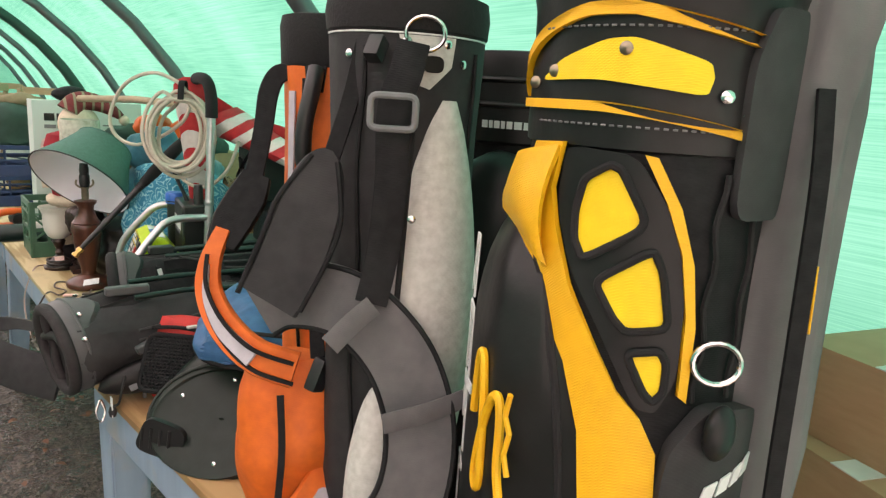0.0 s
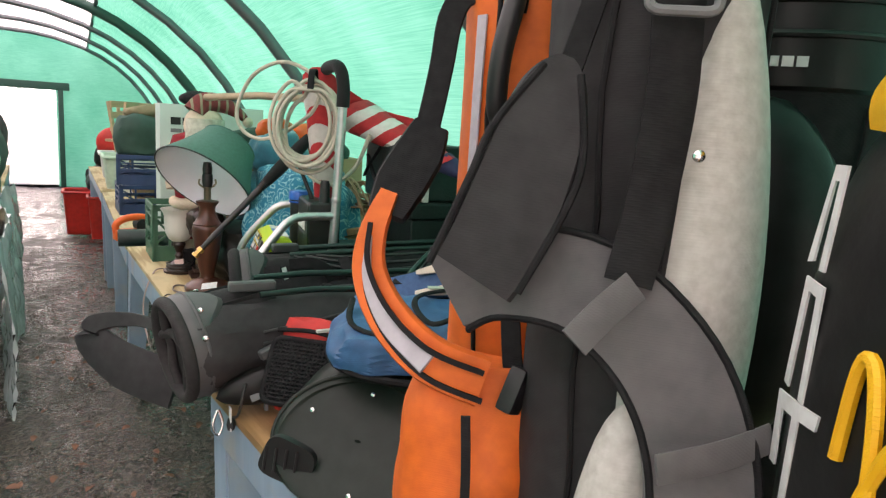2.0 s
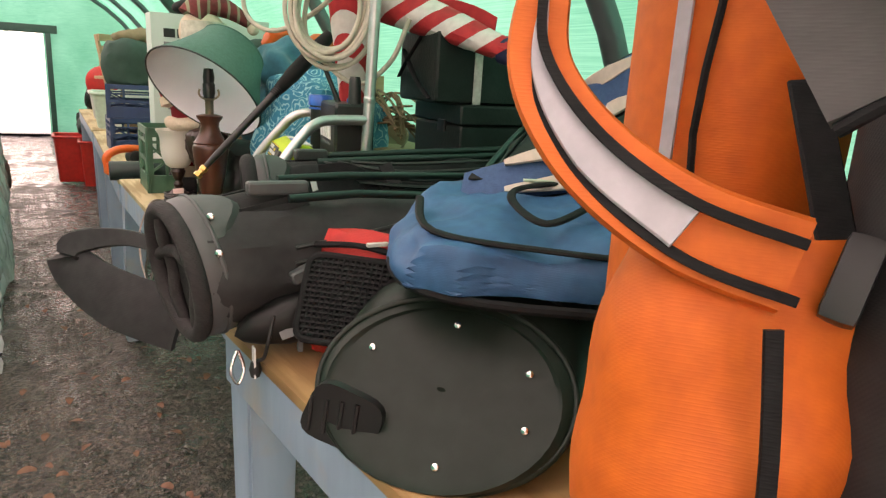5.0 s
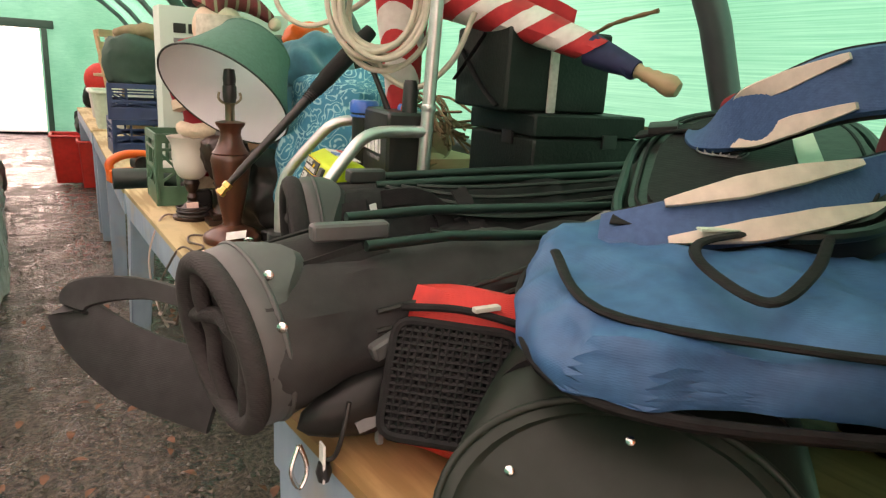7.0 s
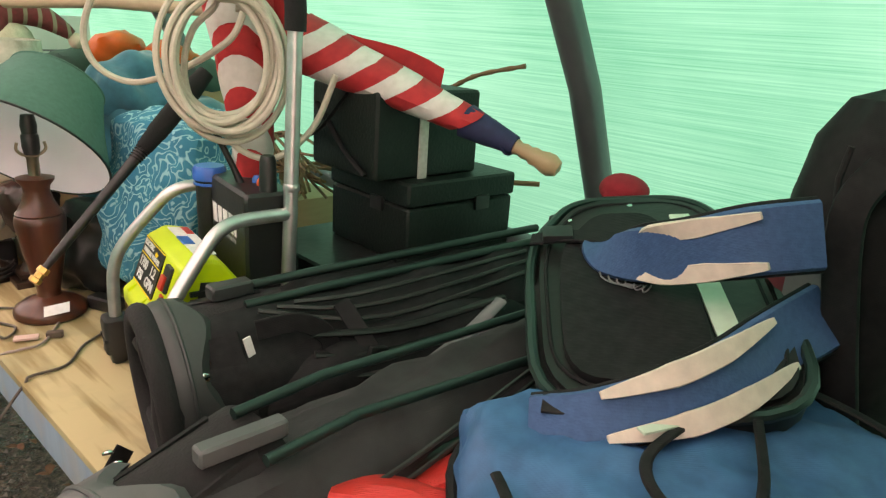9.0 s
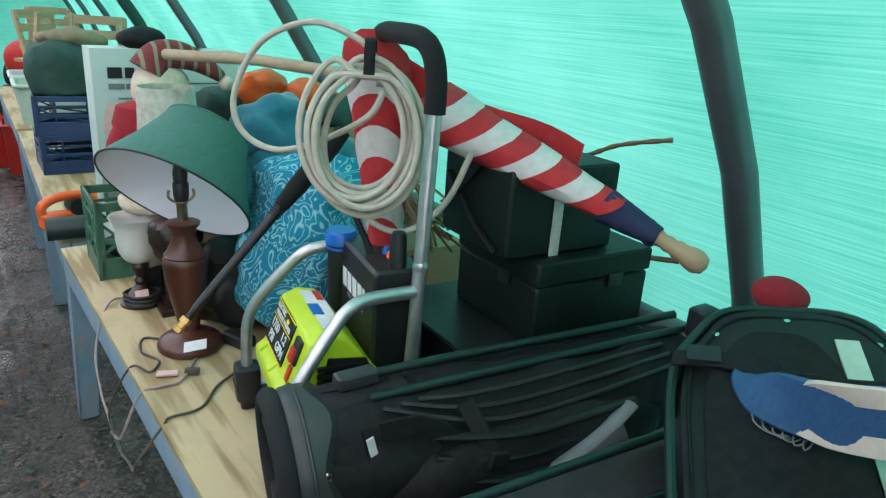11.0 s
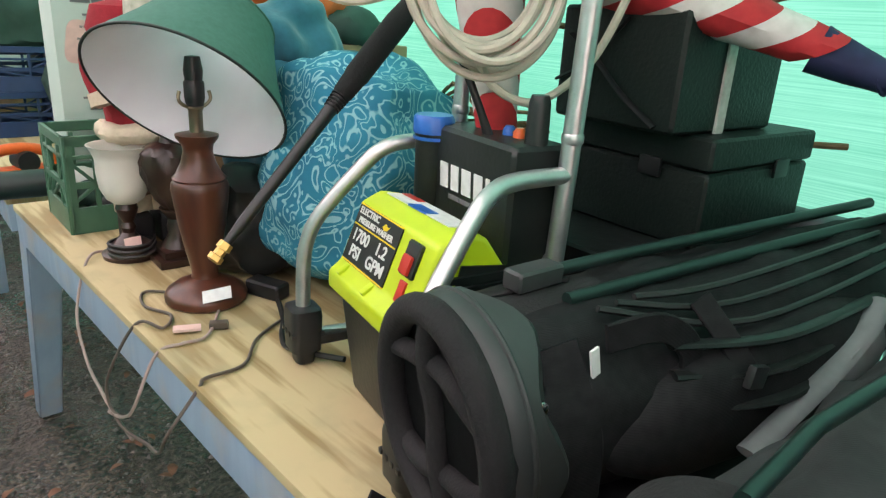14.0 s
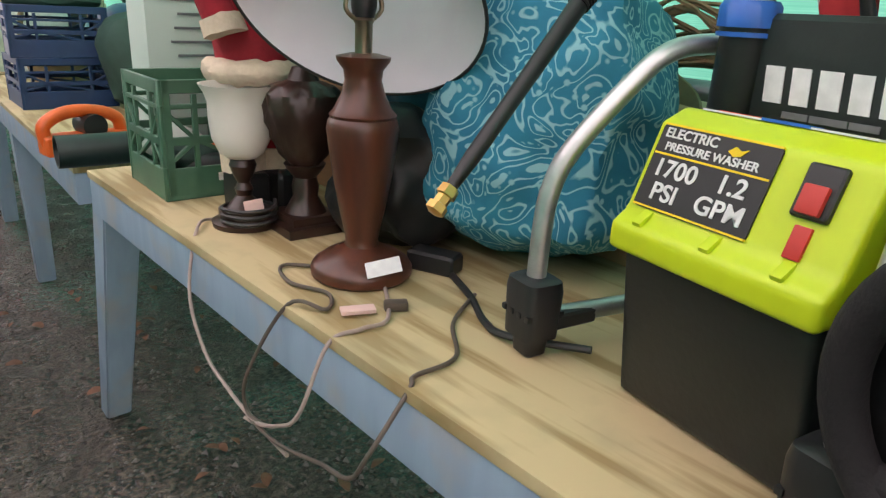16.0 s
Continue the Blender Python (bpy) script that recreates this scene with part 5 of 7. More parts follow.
part("hood_seam", slimmed(tube(smooth_path([(0.962, 0.462, 1.50), (0.958, 0.458, 1.46), (0.957, 0.456, 1.42)], 6), 0.0016, 6)), YELLOW, yel, "thin yellow seam")
part("lower_pocket", plate(rounded([(0.06, 1.02), (0.20, 1.02), (0.20, 1.31), (0.10, 1.33), (0.055, 1.27)], 0.25), 0.022, skin, 4), GREY_CLOTH, yel, "charcoal zipped lower pocket")
part("mark", bars([0.018, 0.017, 0.016, 0.016], 0.02, lambda a, c, w: skin(a + 0.145, c + 1.228 + 0.28 * a, w + 0.023), 0.002, slant=0.3), WHITE, yel, "row of white slanted marks")
part("charm", blob(0.02, 0.012, 0.028, 0.0, m=Matrix.Translation(skin(0.105, 1.305, 0.035))), BLACK_SHINY, yel, "black rubber zip charm")
part("d_ring", tube([skin(0.10, 1.385, 0.02) + Vector((0.015 * math.cos(a), -0.015 * math.cos(a), 0.02 * math.sin(a))) for a in [2 * math.pi * k / 20 for k in range(20)]], 0.003, 8, True), CHROME, yel, "chrome d-ring")
# big pocket facing the aisle
PN = Vector((-0.93, 0.36, 0)).normalized()
PT = Vector((0.36, 0.93, 0)).normalized()
P0 = Vector((0.612, 0.648, 0))


def pocket_face(u, v, w):
    return P0 + PT * u + PN * (w - 1.4 * (u + 0.03) ** 2) + Vector((0, 0, v))


NEAR = [(1.0, -0.005), (1.10, -0.01), (1.19, -0.018), (1.278, -0.035), (1.36, -0.06), (1.422, -0.097), (1.484, -0.14), (1.522, -0.20), (1.56, -0.24)]


def near_edge(v):
    for (a, p), (c, q) in zip(NEAR, NEAR[1:]):
        if v <= c:
            return p + (q - p) * max(0.0, (v - a) / (c - a))
    return NEAR[-1][1]


rings = []
for k in range(29):
    v = TB + 0.02 + (1.556 - TB - 0.02) * k / 28
    g_ = 1.0 - ((v - 1.0) / 0.556) ** 10 if v > 1.0 else 1.0
    ctrl = [skin(-0.36, v, -0.02), pocket_face(0.095, v, -0.035), pocket_face(0.06, v, -0.002), pocket_face(0.0, v, 0.0), pocket_face(-0.06, v, -0.002), pocket_face(-0.095, v, -0.03), skin(near_edge(v), v, 0.004)]
    base = [skin(-0.36 + (near_edge(v) + 0.36) * q / 6, v, 0.0) for q in range(7)]
    rings.append(smooth_path([b_.lerp(c_, max(0.0, g_)) for c_, b_ in zip(ctrl, base)], 6) + [slim((YC[0], YC[1], v))])
pk = part("pocket", ring_loft(rings), BLACK_SHINY, yel, "large black vinyl side pocket")
part("zip", tube([r[33] for r in rings[4:]], 0.0045, 8), BLACK_FOAM, pk, "black zip line")
for q in ([(0.060, 1.447), (0.041, 1.519), (0.025, 1.519), (0.034, 1.444), (0.041, 1.444), (0.033, 1.508), (0.039, 1.508), (0.051, 1.449)],
          [(0.066, 1.352), (0.057, 1.437), (0.030, 1.434), (0.033, 1.346), (0.040, 1.347), (0.038, 1.425), (0.050, 1.427), (0.058, 1.350)],
          [(0.070, 1.285), (0.072, 1.343), (0.010, 1.347), (0.012, 1.335), (0.034, 1.333), (0.036, 1.25), (0.045, 1.25), (0.044, 1.332), (0.062, 1.331), (0.060, 1.285)],
          [(0.078, 1.15), (0.075, 1.235), (0.035, 1.235), (0.035, 1.225), (0.066, 1.223), (0.068, 1.15)]):
    part("mark", plate(q, 0.002, pocket_face, 3), WHITE, pk, "white block mark")
b = tube(smooth_path([pocket_face(*q, 0.003) for q in [(-0.015, 1.33), (-0.022, 1.395), (-0.034, 1.398), (-0.043, 1.35), (-0.046, 1.27), (-0.038, 1.25), (-0.030, 1.27), (-0.046, 1.33), (-0.062, 1.365), (-0.076, 1.372), (-0.083, 1.35), (-0.084, 1.30), (-0.092, 1.27)]], 5), 0.005, 8)
part("emblem", b, YELLOW, pk, "yellow embroidered curved emblem")
b = tube([pocket_face(*q, 0.003) for q in [(-0.098, 1.385), (-0.092, 1.36), (-0.102, 1.345), (-0.095, 1.32), (-0.104, 1.30)]], 0.003, 8)
part("emblem", b, YELLOW, pk, "yellow embroidered curved emblem")



def shoulder(s, v):
    top = skin(-0.10 - 0.20 * s, 1.618 - 0.035 * s, 0.008)
    a, c, e_ = skin(-0.105, 1.47, 0.010), pocket_face(-0.085, 1.535, -0.012), pocket_face(0.055, 1.545, -0.03)
    low = a * (1 - s) ** 2 + c * 2 * s * (1 - s) + e_ * s * s
    return top.lerp(low, v) + PN * 0.012 * math.sin(math.pi * v)


part("wing_shoulder", sheet(shoulder, 18, 8, 0.006), YELLOW, yel, "golden yellow shoulder over the pocket")

# grey and black stand bag
GC = (0.672, 0.912)
GF = math.atan2(0.115 - GC[1], 0.153 - GC[0])
gs = around(*GC, 0.104, GF)
grey = thing("golf_bag", "black and grey stand golf bag with shoulder harness", "golf bag", (0, 0, 0), "golf bags")
part("body", upright_body(*GC, [(0.085, TB), (0.095, TB + 0.03), (0.098, 1.2), (0.099, 1.45), (0.101, 1.62), (0.104, 1.70), (0.105, 1.742)]), GREY_CLOTH, grey)
part("cuff", upright_body(*GC, [(0.104, 1.738), (0.108, 1.742), (0.110, 1.765), (0.107, 1.785), (0.095, 1.79), (0.088, 1.78), (0.088, 1.70), (0, 1.69)], wob=0.002), BLACK_FOAM, grey, "black padded top cuff")
part("stitching", tube([gs(u, 1.737, 0.002) for u in [-0.14 + 0.28 * k / 30 for k in range(31)]], 0.0012, 6), WHITE, grey, "white stitch line")
part("patch", plate([(-0.01, 1.735), (0.062, 1.735), (0.058, 1.70), (0.03, 1.672), (0.005, 1.68)], 0.003, gs, 3), LIGHT_GREY, grey, "pale mesh patch")
part("badge", plate(rounded([(0.02, 1.692), (0.045, 1.692), (0.045, 1.712), (0.02, 1.712)], 0.4), 0.006, gs, 0), BLACK_SHINY, grey, "small oval badge")
for u, v in ((-0.04, 1.725), (0.0, 1.727), (0.05, 1.727), (-0.075, 1.71), (0.075, 1.705)):
    p = gs(u, v, 0.003)
    rivet(p, p - Vector((*GC, p.z)), 0.0055, CHROME, grey)
part("ring", tube([gs(0.02, 1.737, 0.008) + Vector((0.02 * math.cos(a), -0.012 * math.cos(a), 0.02 * math.sin(a))) for a in [2 * math.pi * k / 24 for k in range(24)]], 0.0028, 8, True), CHROME, grey, "chrome ring")
rings = []
for k in range(15):
    f = k / 14
    z = 1.12 + 0.54 * f
    hw = 0.068 * math.sin(math.pi * min(1, 0.18 + 0.80 * f)) ** 0.6 + 0.004
    off = 0.048 * math.sin(math.pi * min(1, 0.12 + 0.84 * f)) ** 0.7
    rings.append([gs(0.062 + hw * math.cos(a) - 0.012 * (1 - f), z, off * max(0, math.sin(a)) - 0.01) for a in [2 * math.pi * j / 24 for j in range(24)]])
part("side_pocket", ring_loft(rings), LIGHT_GREY, grey, "pale grey mesh side pocket")
part("zip_seam", tube(smooth_path([gs(0.012, 1.64, 0.004), gs(0.006, 1.5, 0.02), gs(0.0, 1.3, 0.02), gs(0.005, 1.13, 0.006)], 6), 0.004, 8), BLACK_FOAM, grey)
part("side_pocket", blob(0.05, 0.045, 0.20, 0.006, 9, 3, 4, Matrix.Translation(gs(-0.005, 1.10, 0.028))), LIGHT_GREY, grey, "pale grey mesh side pocket")
har = part("harness", seen_strap([(0.487, 0.955, 1.372), (0.512, 0.915, 1.398), (0.557, 0.838, 1.398), (0.594, 0.775, 1.345), (0.606, 0.738, 1.265), (0.585, 0.722, 1.18), (0.545, 0.745, 1.105), (0.52, 0.80, 1.05)],
                                 [0.082, 0.090, 0.086, 0.086, 0.088, 0.088, 0.088, 0.08], 0.022, VIEW, n=8), CHARCOAL, grey, "thick charcoal padded shoulder harness")
for sgn in (-1, 1):
    pts = [Vector(p) for p in ((0.487, 0.955, 1.372), (0.512, 0.915, 1.398), (0.557, 0.838, 1.398), (0.594, 0.775, 1.345), (0.606, 0.738, 1.265), (0.585, 0.722, 1.18), (0.545, 0.745, 1.105))]
    edge = []
    for i, p in enumerate(pts):
        t_ = (pts[min(i + 1, 6)] - pts[max(i - 1, 0)]).normalized()
        edge.append(p + sgn * 0.042 * t_.cross(Vector(VIEW)).normalized() - Vector(VIEW) * 0.011)
    part("binding", tube(smooth_path(edge, 6), 0.0035, 8), BLACK_CLOTH, har, "black edge binding")
part("cross_band", seen_strap([(0.560, 0.786, 1.412), (0.530, 0.786, 1.392), (0.503, 0.786, 1.370)], 0.026, 0.003, VIEW), CHARCOAL, har)
part("cross_band", seen_strap([(0.545, 0.728, 1.285), (0.600, 0.716, 1.292), (0.652, 0.712, 1.300)], 0.024, 0.003, VIEW), CHARCOAL, har)
part("pad_strap", seen_strap([(0.585, 0.87, 1.74), (0.572, 0.88, 1.66), (0.553, 0.88, 1.60), (0.540, 0.88, 1.56)], 0.022, 0.006, VIEW), BLACK_CLOTH, grey, "black webbing strap")
pad = part("shoulder_pad", seen_strap([(0.543, 0.88, 1.590), (0.539, 0.88, 1.580), (0.532, 0.88, 1.560), (0.520, 0.88, 1.52), (0.504, 0.88, 1.475), (0.486, 0.885, 1.43), (0.470, 0.89, 1.40)], [0.012, 0.040, 0.062, 0.080, 0.086, 0.084, 0.080], 0.020, VIEW, n=8), GREY_CLOTH, grey, "charcoal shoulder pad")
for sgn in (-1, 1):
    part("binding", tube(smooth_path([Vector(p) + Vector(VIEW).cross(Vector((0.3, 0, 0.95))).normalized() * sgn * w_ - Vector(VIEW) * 0.010 for p, w_ in (((0.539, 0.88, 1.580), 0.016), ((0.520, 0.88, 1.52), 0.040), ((0.504, 0.88, 1.475), 0.043), ((0.472, 0.89, 1.40), 0.040))], 6), 0.0035, 8), BLACK_CLOTH, pad, "black edge binding")
web = part("webbing", seen_strap([(0.612, 0.806, 1.725), (0.60, 0.80, 1.69), (0.585, 0.80, 1.645), (0.583, 0.795, 1.56), (0.578, 0.80, 1.47), (0.565, 0.80, 1.41)], 0.040, 0.004, VIEW), BLACK_CLOTH, grey, "black webbing strap")
bc = Vector((0.575, 0.786, 1.643))
s_ = Vector(VIEW).cross(Vector((0, 0, 1))).normalized()
part("buckle", tube([bc + s_ * a + Vector((0, 0, c)) for a, c in rounded([(-0.026, -0.019), (0.026, -0.019), (0.026, 0.019), (-0.026, 0.019)], 0.2)], 0.0042, 8, True), GREY_TRIM, web, "grey plastic slide buckle")
rivet((0.605, 0.78, 1.517), (-0.5, -0.8, 0), 0.005, CHROME, web)
part("small_buckle", box((0.02, 0.02, 0.03), (0.578, 0.835, 1.715), 0.004, m=pose(0, 0, 0, 0, 35, 30)), BLACK_PLASTIC, web)

# orange bag behind
OC = (0.692, 1.140)
OF = math.atan2(0.115 - OC[1], 0.153 - OC[0])
os_ = around(*OC, 0.092, OF)
org = thing("golf_bag", "orange and black carry golf bag with padded strap", "golf bag", (0, 0, 0), "golf bags")
part("body", upright_body(*OC, [(0.075, TB), (0.084, TB + 0.03), (0.087, 1.3), (0.089, 1.6), (0.092, 1.70)]), ORANGE, org)
part("cuff", upright_body(*OC, [(0.092, 1.698), (0.096, 1.703), (0.097, 1.76), (0.094, 1.775), (0.08, 1.778), (0.075, 1.72), (0, 1.70)], wob=0.003), BLACK_FOAM, org, "black foam top cuff")
part("handle", tube(smooth_path([os_(-0.035, 1.695, 0.004), os_(-0.035, 1.665, 0.018), os_(-0.042, 1.61, 0.024), os_(-0.045, 1.555, 0.018), os_(-0.04, 1.53, 0.004)], 6), 0.013, 10), BLACK_PLASTIC, org, "moulded black grab handle")
part("panel", plate([(-0.055, 1.70), (-0.02, 1.70), (-0.025, 1.66), (-0.05, 1.66)], 0.004, os_, 2), BLACK_CLOTH, org)
part("grey_seam", plate([(-0.09, 1.66), (-0.075, 1.66), (-0.078, 1.3), (-0.088, 1.3)], 0.003, os_, 3), SILVER_CLOTH, org)
st = part("strap", seen_strap([(0.625, 1.14, 1.69), (0.593, 1.155, 1.685), (0.578, 1.162, 1.655), (0.568, 1.158, 1.60), (0.553, 1.152, 1.535), (0.54, 1.146, 1.50)], [0.02, 0.03, 0.032, 0.03, 0.03, 0.035], 0.006, VIEW), BLACK_CLOTH, org, "black webbing strap")
part("pad_end", seen_strap([(0.555, 1.15, 1.525), (0.535, 1.142, 1.49), (0.508, 1.13, 1.455), (0.487, 1.12, 1.42)], [0.045, 0.062, 0.062, 0.045], 0.018, VIEW, n=8), BLACK_CLOTH, st, "quilted black strap pad")
PTH = [(0.492, 1.125, 1.445), (0.468, 1.112, 1.40), (0.462, 1.10, 1.355), (0.472, 1.06, 1.312), (0.498, 1.01, 1.280), (0.545, 0.972, 1.262)]
part("orange_pad", seen_strap(PTH, [0.022, 0.032, 0.040, 0.048, 0.052, 0.055], 0.018, VIEW, n=8), ORANGE, st, "orange padded strap")
part("reflector", seen_strap([Vector(p) + Vector((-0.008, -0.012, 0.0)) for p in PTH[1:5]], [0.004, 0.012, 0.022, 0.027], 0.006, VIEW, n=8), SILVER_CLOTH, st, "lilac-grey reflective strip")
for off in (0.015, -0.016):
    part("edge_tape", seen_strap([Vector(p) + Vector((-0.009, -0.013, off)) for p in PTH[1:]], 0.006, 0.004, VIEW, n=8), BLACK_CLOTH, st)
b = ring_loft([[Vector((0.56 + 0.0 * f, 1.01, 1.27 - 0.27 * f)) + 0.001 * Vector((0, 0, 0)) + (0.052 + 0.04 * math.sin(math.pi * min(1, f * 0.8 + 0.1))) * math.cos(a) * Vector((0.83, -0.55, 0)) + (0.03 + 0.035 * math.sin(math.pi * f * 0.9)) * math.sin(a) * Vector(VIEW)
                for a in [2 * math.pi * j / 28 for j in range(28)]] for f in [k / 16 for k in range(17)]])
part("pouch", crumple(b, 0.012, 16, 2), ORANGE, org, "bulging orange side pouch")
part("pouch_zip", seen_strap([(0.515, 0.955, 1.235), (0.512, 0.94, 1.15), (0.50, 0.93, 1.06)], 0.010, 0.004, VIEW), BLACK_CLOTH, org)
part("lower_strap", seen_strap([(0.60, 0.945, 1.10), (0.55, 0.92, 1.06), (0.49, 0.93, 1.01), (0.45, 0.97, 0.96)], 0.07, 0.018, VIEW, n=8), ORANGE, org, "orange padded strap")
part("reflector", seen_strap([(0.585, 0.925, 1.085), (0.545, 0.905, 1.052), (0.495, 0.915, 1.008)], 0.035, 0.006, VIEW, n=8), SILVER_CLOTH, org, "lilac-grey reflective strip")
part("buckle", box((0.03, 0.02, 0.05), (0.575, 0.955, 1.255), 0.006, m=pose(0, 0, 0, 10, 20, 30)), BLACK_PLASTIC, org, "black plastic clip buckle")
part("clip_strap", seen_strap([(0.60, 1.02, 1.36), (0.585, 0.985, 1.30), (0.578, 0.96, 1.25)], 0.022, 0.004, VIEW), BLACK_CLOTH, org)

# black bag behind
blk = thing("golf_bag", "black vinyl cart golf bag standing against the tarp", "golf bag", (0, 0, 0), "golf bags")
BC = (1.03, 1.03)
BF = math.atan2(0.372 - BC[1], 0.194 - BC[0])
bs_ = around(*BC, 0.15, BF)
part("body", upright_body(*BC, [(0.135, TB), (0.145, TB + 0.03), (0.147, 1.3), (0.148, 1.60)]), BLACK_CLOTH, blk)
part("collar", upright_body(*BC, [(0.148, 1.595), (0.154, 1.60), (0.155, 1.72), (0.152, 1.745), (0.13, 1.748), (0.125, 1.65), (0, 1.64)], wob=0.003), BLACK_SHINY, blk, "shiny black collar")
for z in (1.66, 1.70):
    part("ridge", tube([bs_(u, z, 0.004) for u in [-0.2 + 0.4 * k / 24 for k in range(25)]], 0.005, 8), BLACK_SHINY, blk)
part("mark", bars([0.010, 0.006, 0.009, 0.006, 0.009, 0.012, 0.012], 0.012, lambda a, c, w: bs_(a - 0.02, c + 1.628, w + 0.006), 0.0015), WHITE, blk, "row of white printed marks")
part("pocket", blob(0.12, 0.06, 0.22, 0.006, 8, 5, 3, Matrix.Translation(bs_(-0.02, 1.37, 0.02)) @ pose(0, 0, 0, 0, 0, math.degrees(BF) + 90)), BLACK_SHINY, blk, "bulging black pocket")

for surf, ob_, us, z0, z1, mt_ in ((gs, grey, (-0.055, 0.10), 1.0, 1.72, BLACK_CLOTH), (os_, org, (-0.06, 0.03), 1.05, 1.68, BLACK_CLOTH), (skin, yel, (0.09, 0.145), 1.33, 1.60, BLACK_FOAM), (bs_, blk, (-0.12, 0.1), 1.0, 1.58, BLACK_FOAM)):
    for u_ in us:
        part("seam", tube([surf(u_ + 0.004 * math.sin(5 * k), z0 + (z1 - z0) * k / 14, 0.002) for k in range(15)], 0.003, 6), mt_, ob_)

# cartons behind the yellow bag
for k, (x, y, z, s) in enumerate(((1.30, 0.42, TB, (0.26, 0.34, 0.27)), (1.33, 0.42, TB + 0.27, (0.22, 0.32, 0.15)))):
    cb = thing("cardboard_box", "brown cardboard box beside the golf bags", "box", (x, y, z), "cardboard boxes", turn=-20 + 6 * k)
    part("body", box(s, (0, 0, s[2] / 2), 0.004), CARDBOARD, cb)
    part("tape", box((s[0] + 0.002, 0.05, 0.002), (0, 0, s[2] + 0.0005), 0.0), OFF_WHITE, cb)
    if k == 0:
        part("mark", plate([(-0.04, -0.03), (0.0, 0.0), (-0.04, 0.03), (-0.05, 0.0)], 0.001, flat((-0.1305, 0.0, 0.14), (0, -1, 0), (0, 0, 1)), 0), LABEL_BLACK, cb, "black printed arrow shape")

# black bag with a maroon side standing behind the heap
MAROON = weave(material("maroon_nylon", (0.16, 0.02, 0.028), 0.7, colour2=(0.11, 0.015, 0.02), scale=40, bump=0.4, bump_scale=10), 0.002, 0.12)
mb = thing("golf_bag", "black and maroon golf bag standing behind the heap", "golf bag", (0, 0, 0), "golf bags")
MC = (1.20, 1.485)
MF = math.atan2(1.24 - MC[1], 0.2 - MC[0])
ms = around(*MC, 0.105, MF)
part("body", upright_body(*MC, [(0.09, TB), (0.10, TB + 0.03), (0.104, 1.15), (0.105, 1.30), (0.098, 1.40), (0.08, 1.48), (0.05, 1.53), (0.01, 1.545)], wob=0.012, seed=21), BLACK_CLOTH, mb)
part("side_panel", plate([(-0.115, 1.02), (-0.075, 1.02), (-0.060, 1.30), (-0.080, 1.36), (-0.115, 1.30)], 0.008, ms, 4), MAROON, mb, "maroon nylon side panel")
part("side_panel", plate([(-0.070, 1.02), (-0.035, 1.02), (-0.015, 1.28), (-0.040, 1.36), (-0.075, 1.32)], 0.010, ms, 4), GREY_TRIM, mb, "faded grey side panel")
part("seam", tube([ms(-0.03 + 0.01 * math.sin(k), 1.0 + 0.04 * k, 0.010) for k in range(13)], 0.004, 8), BLACK_FOAM, mb)
part("strap", seen_strap([ms(0.0, 1.46, 0.0), ms(-0.02, 1.40, 0.022), ms(0.0, 1.25, 0.020), ms(0.03, 1.10, 0.014)], 0.04, 0.012, (0.9, 0.1, 0.0)), BLACK_CLOTH, mb, "black padded strap")

# ---- bags lying across the tables ----


def lying_bag(ob, m, e, r0, r1, mat, flatness=0.9, n=40, wob=0.014, seed=0):
    m, e = Vector(m), Vector(e)
    t = (e - m).normalized()
    s = t.cross(Vector((0, 0, 1))).normalized()
    u = s.cross(t)
    rings = []
    for k in range(25):
        f = k / 24
        r = r0 + (r1 - r0) * f
        rings.append([m + (e - m) * f + (r + wob * noise.noise(Vector((f * 9, j * 0.35, seed))) + 0.35 * wob * noise.noise(Vector((f * 26, j * 0.8, seed)))) * (math.cos(a) * s + flatness * math.sin(a) * u) for j, a in enumerate(2 * math.pi * j / n for j in range(n))])
    part("body", ring_loft(rings), mat, ob)
    return m, e, t, s, u


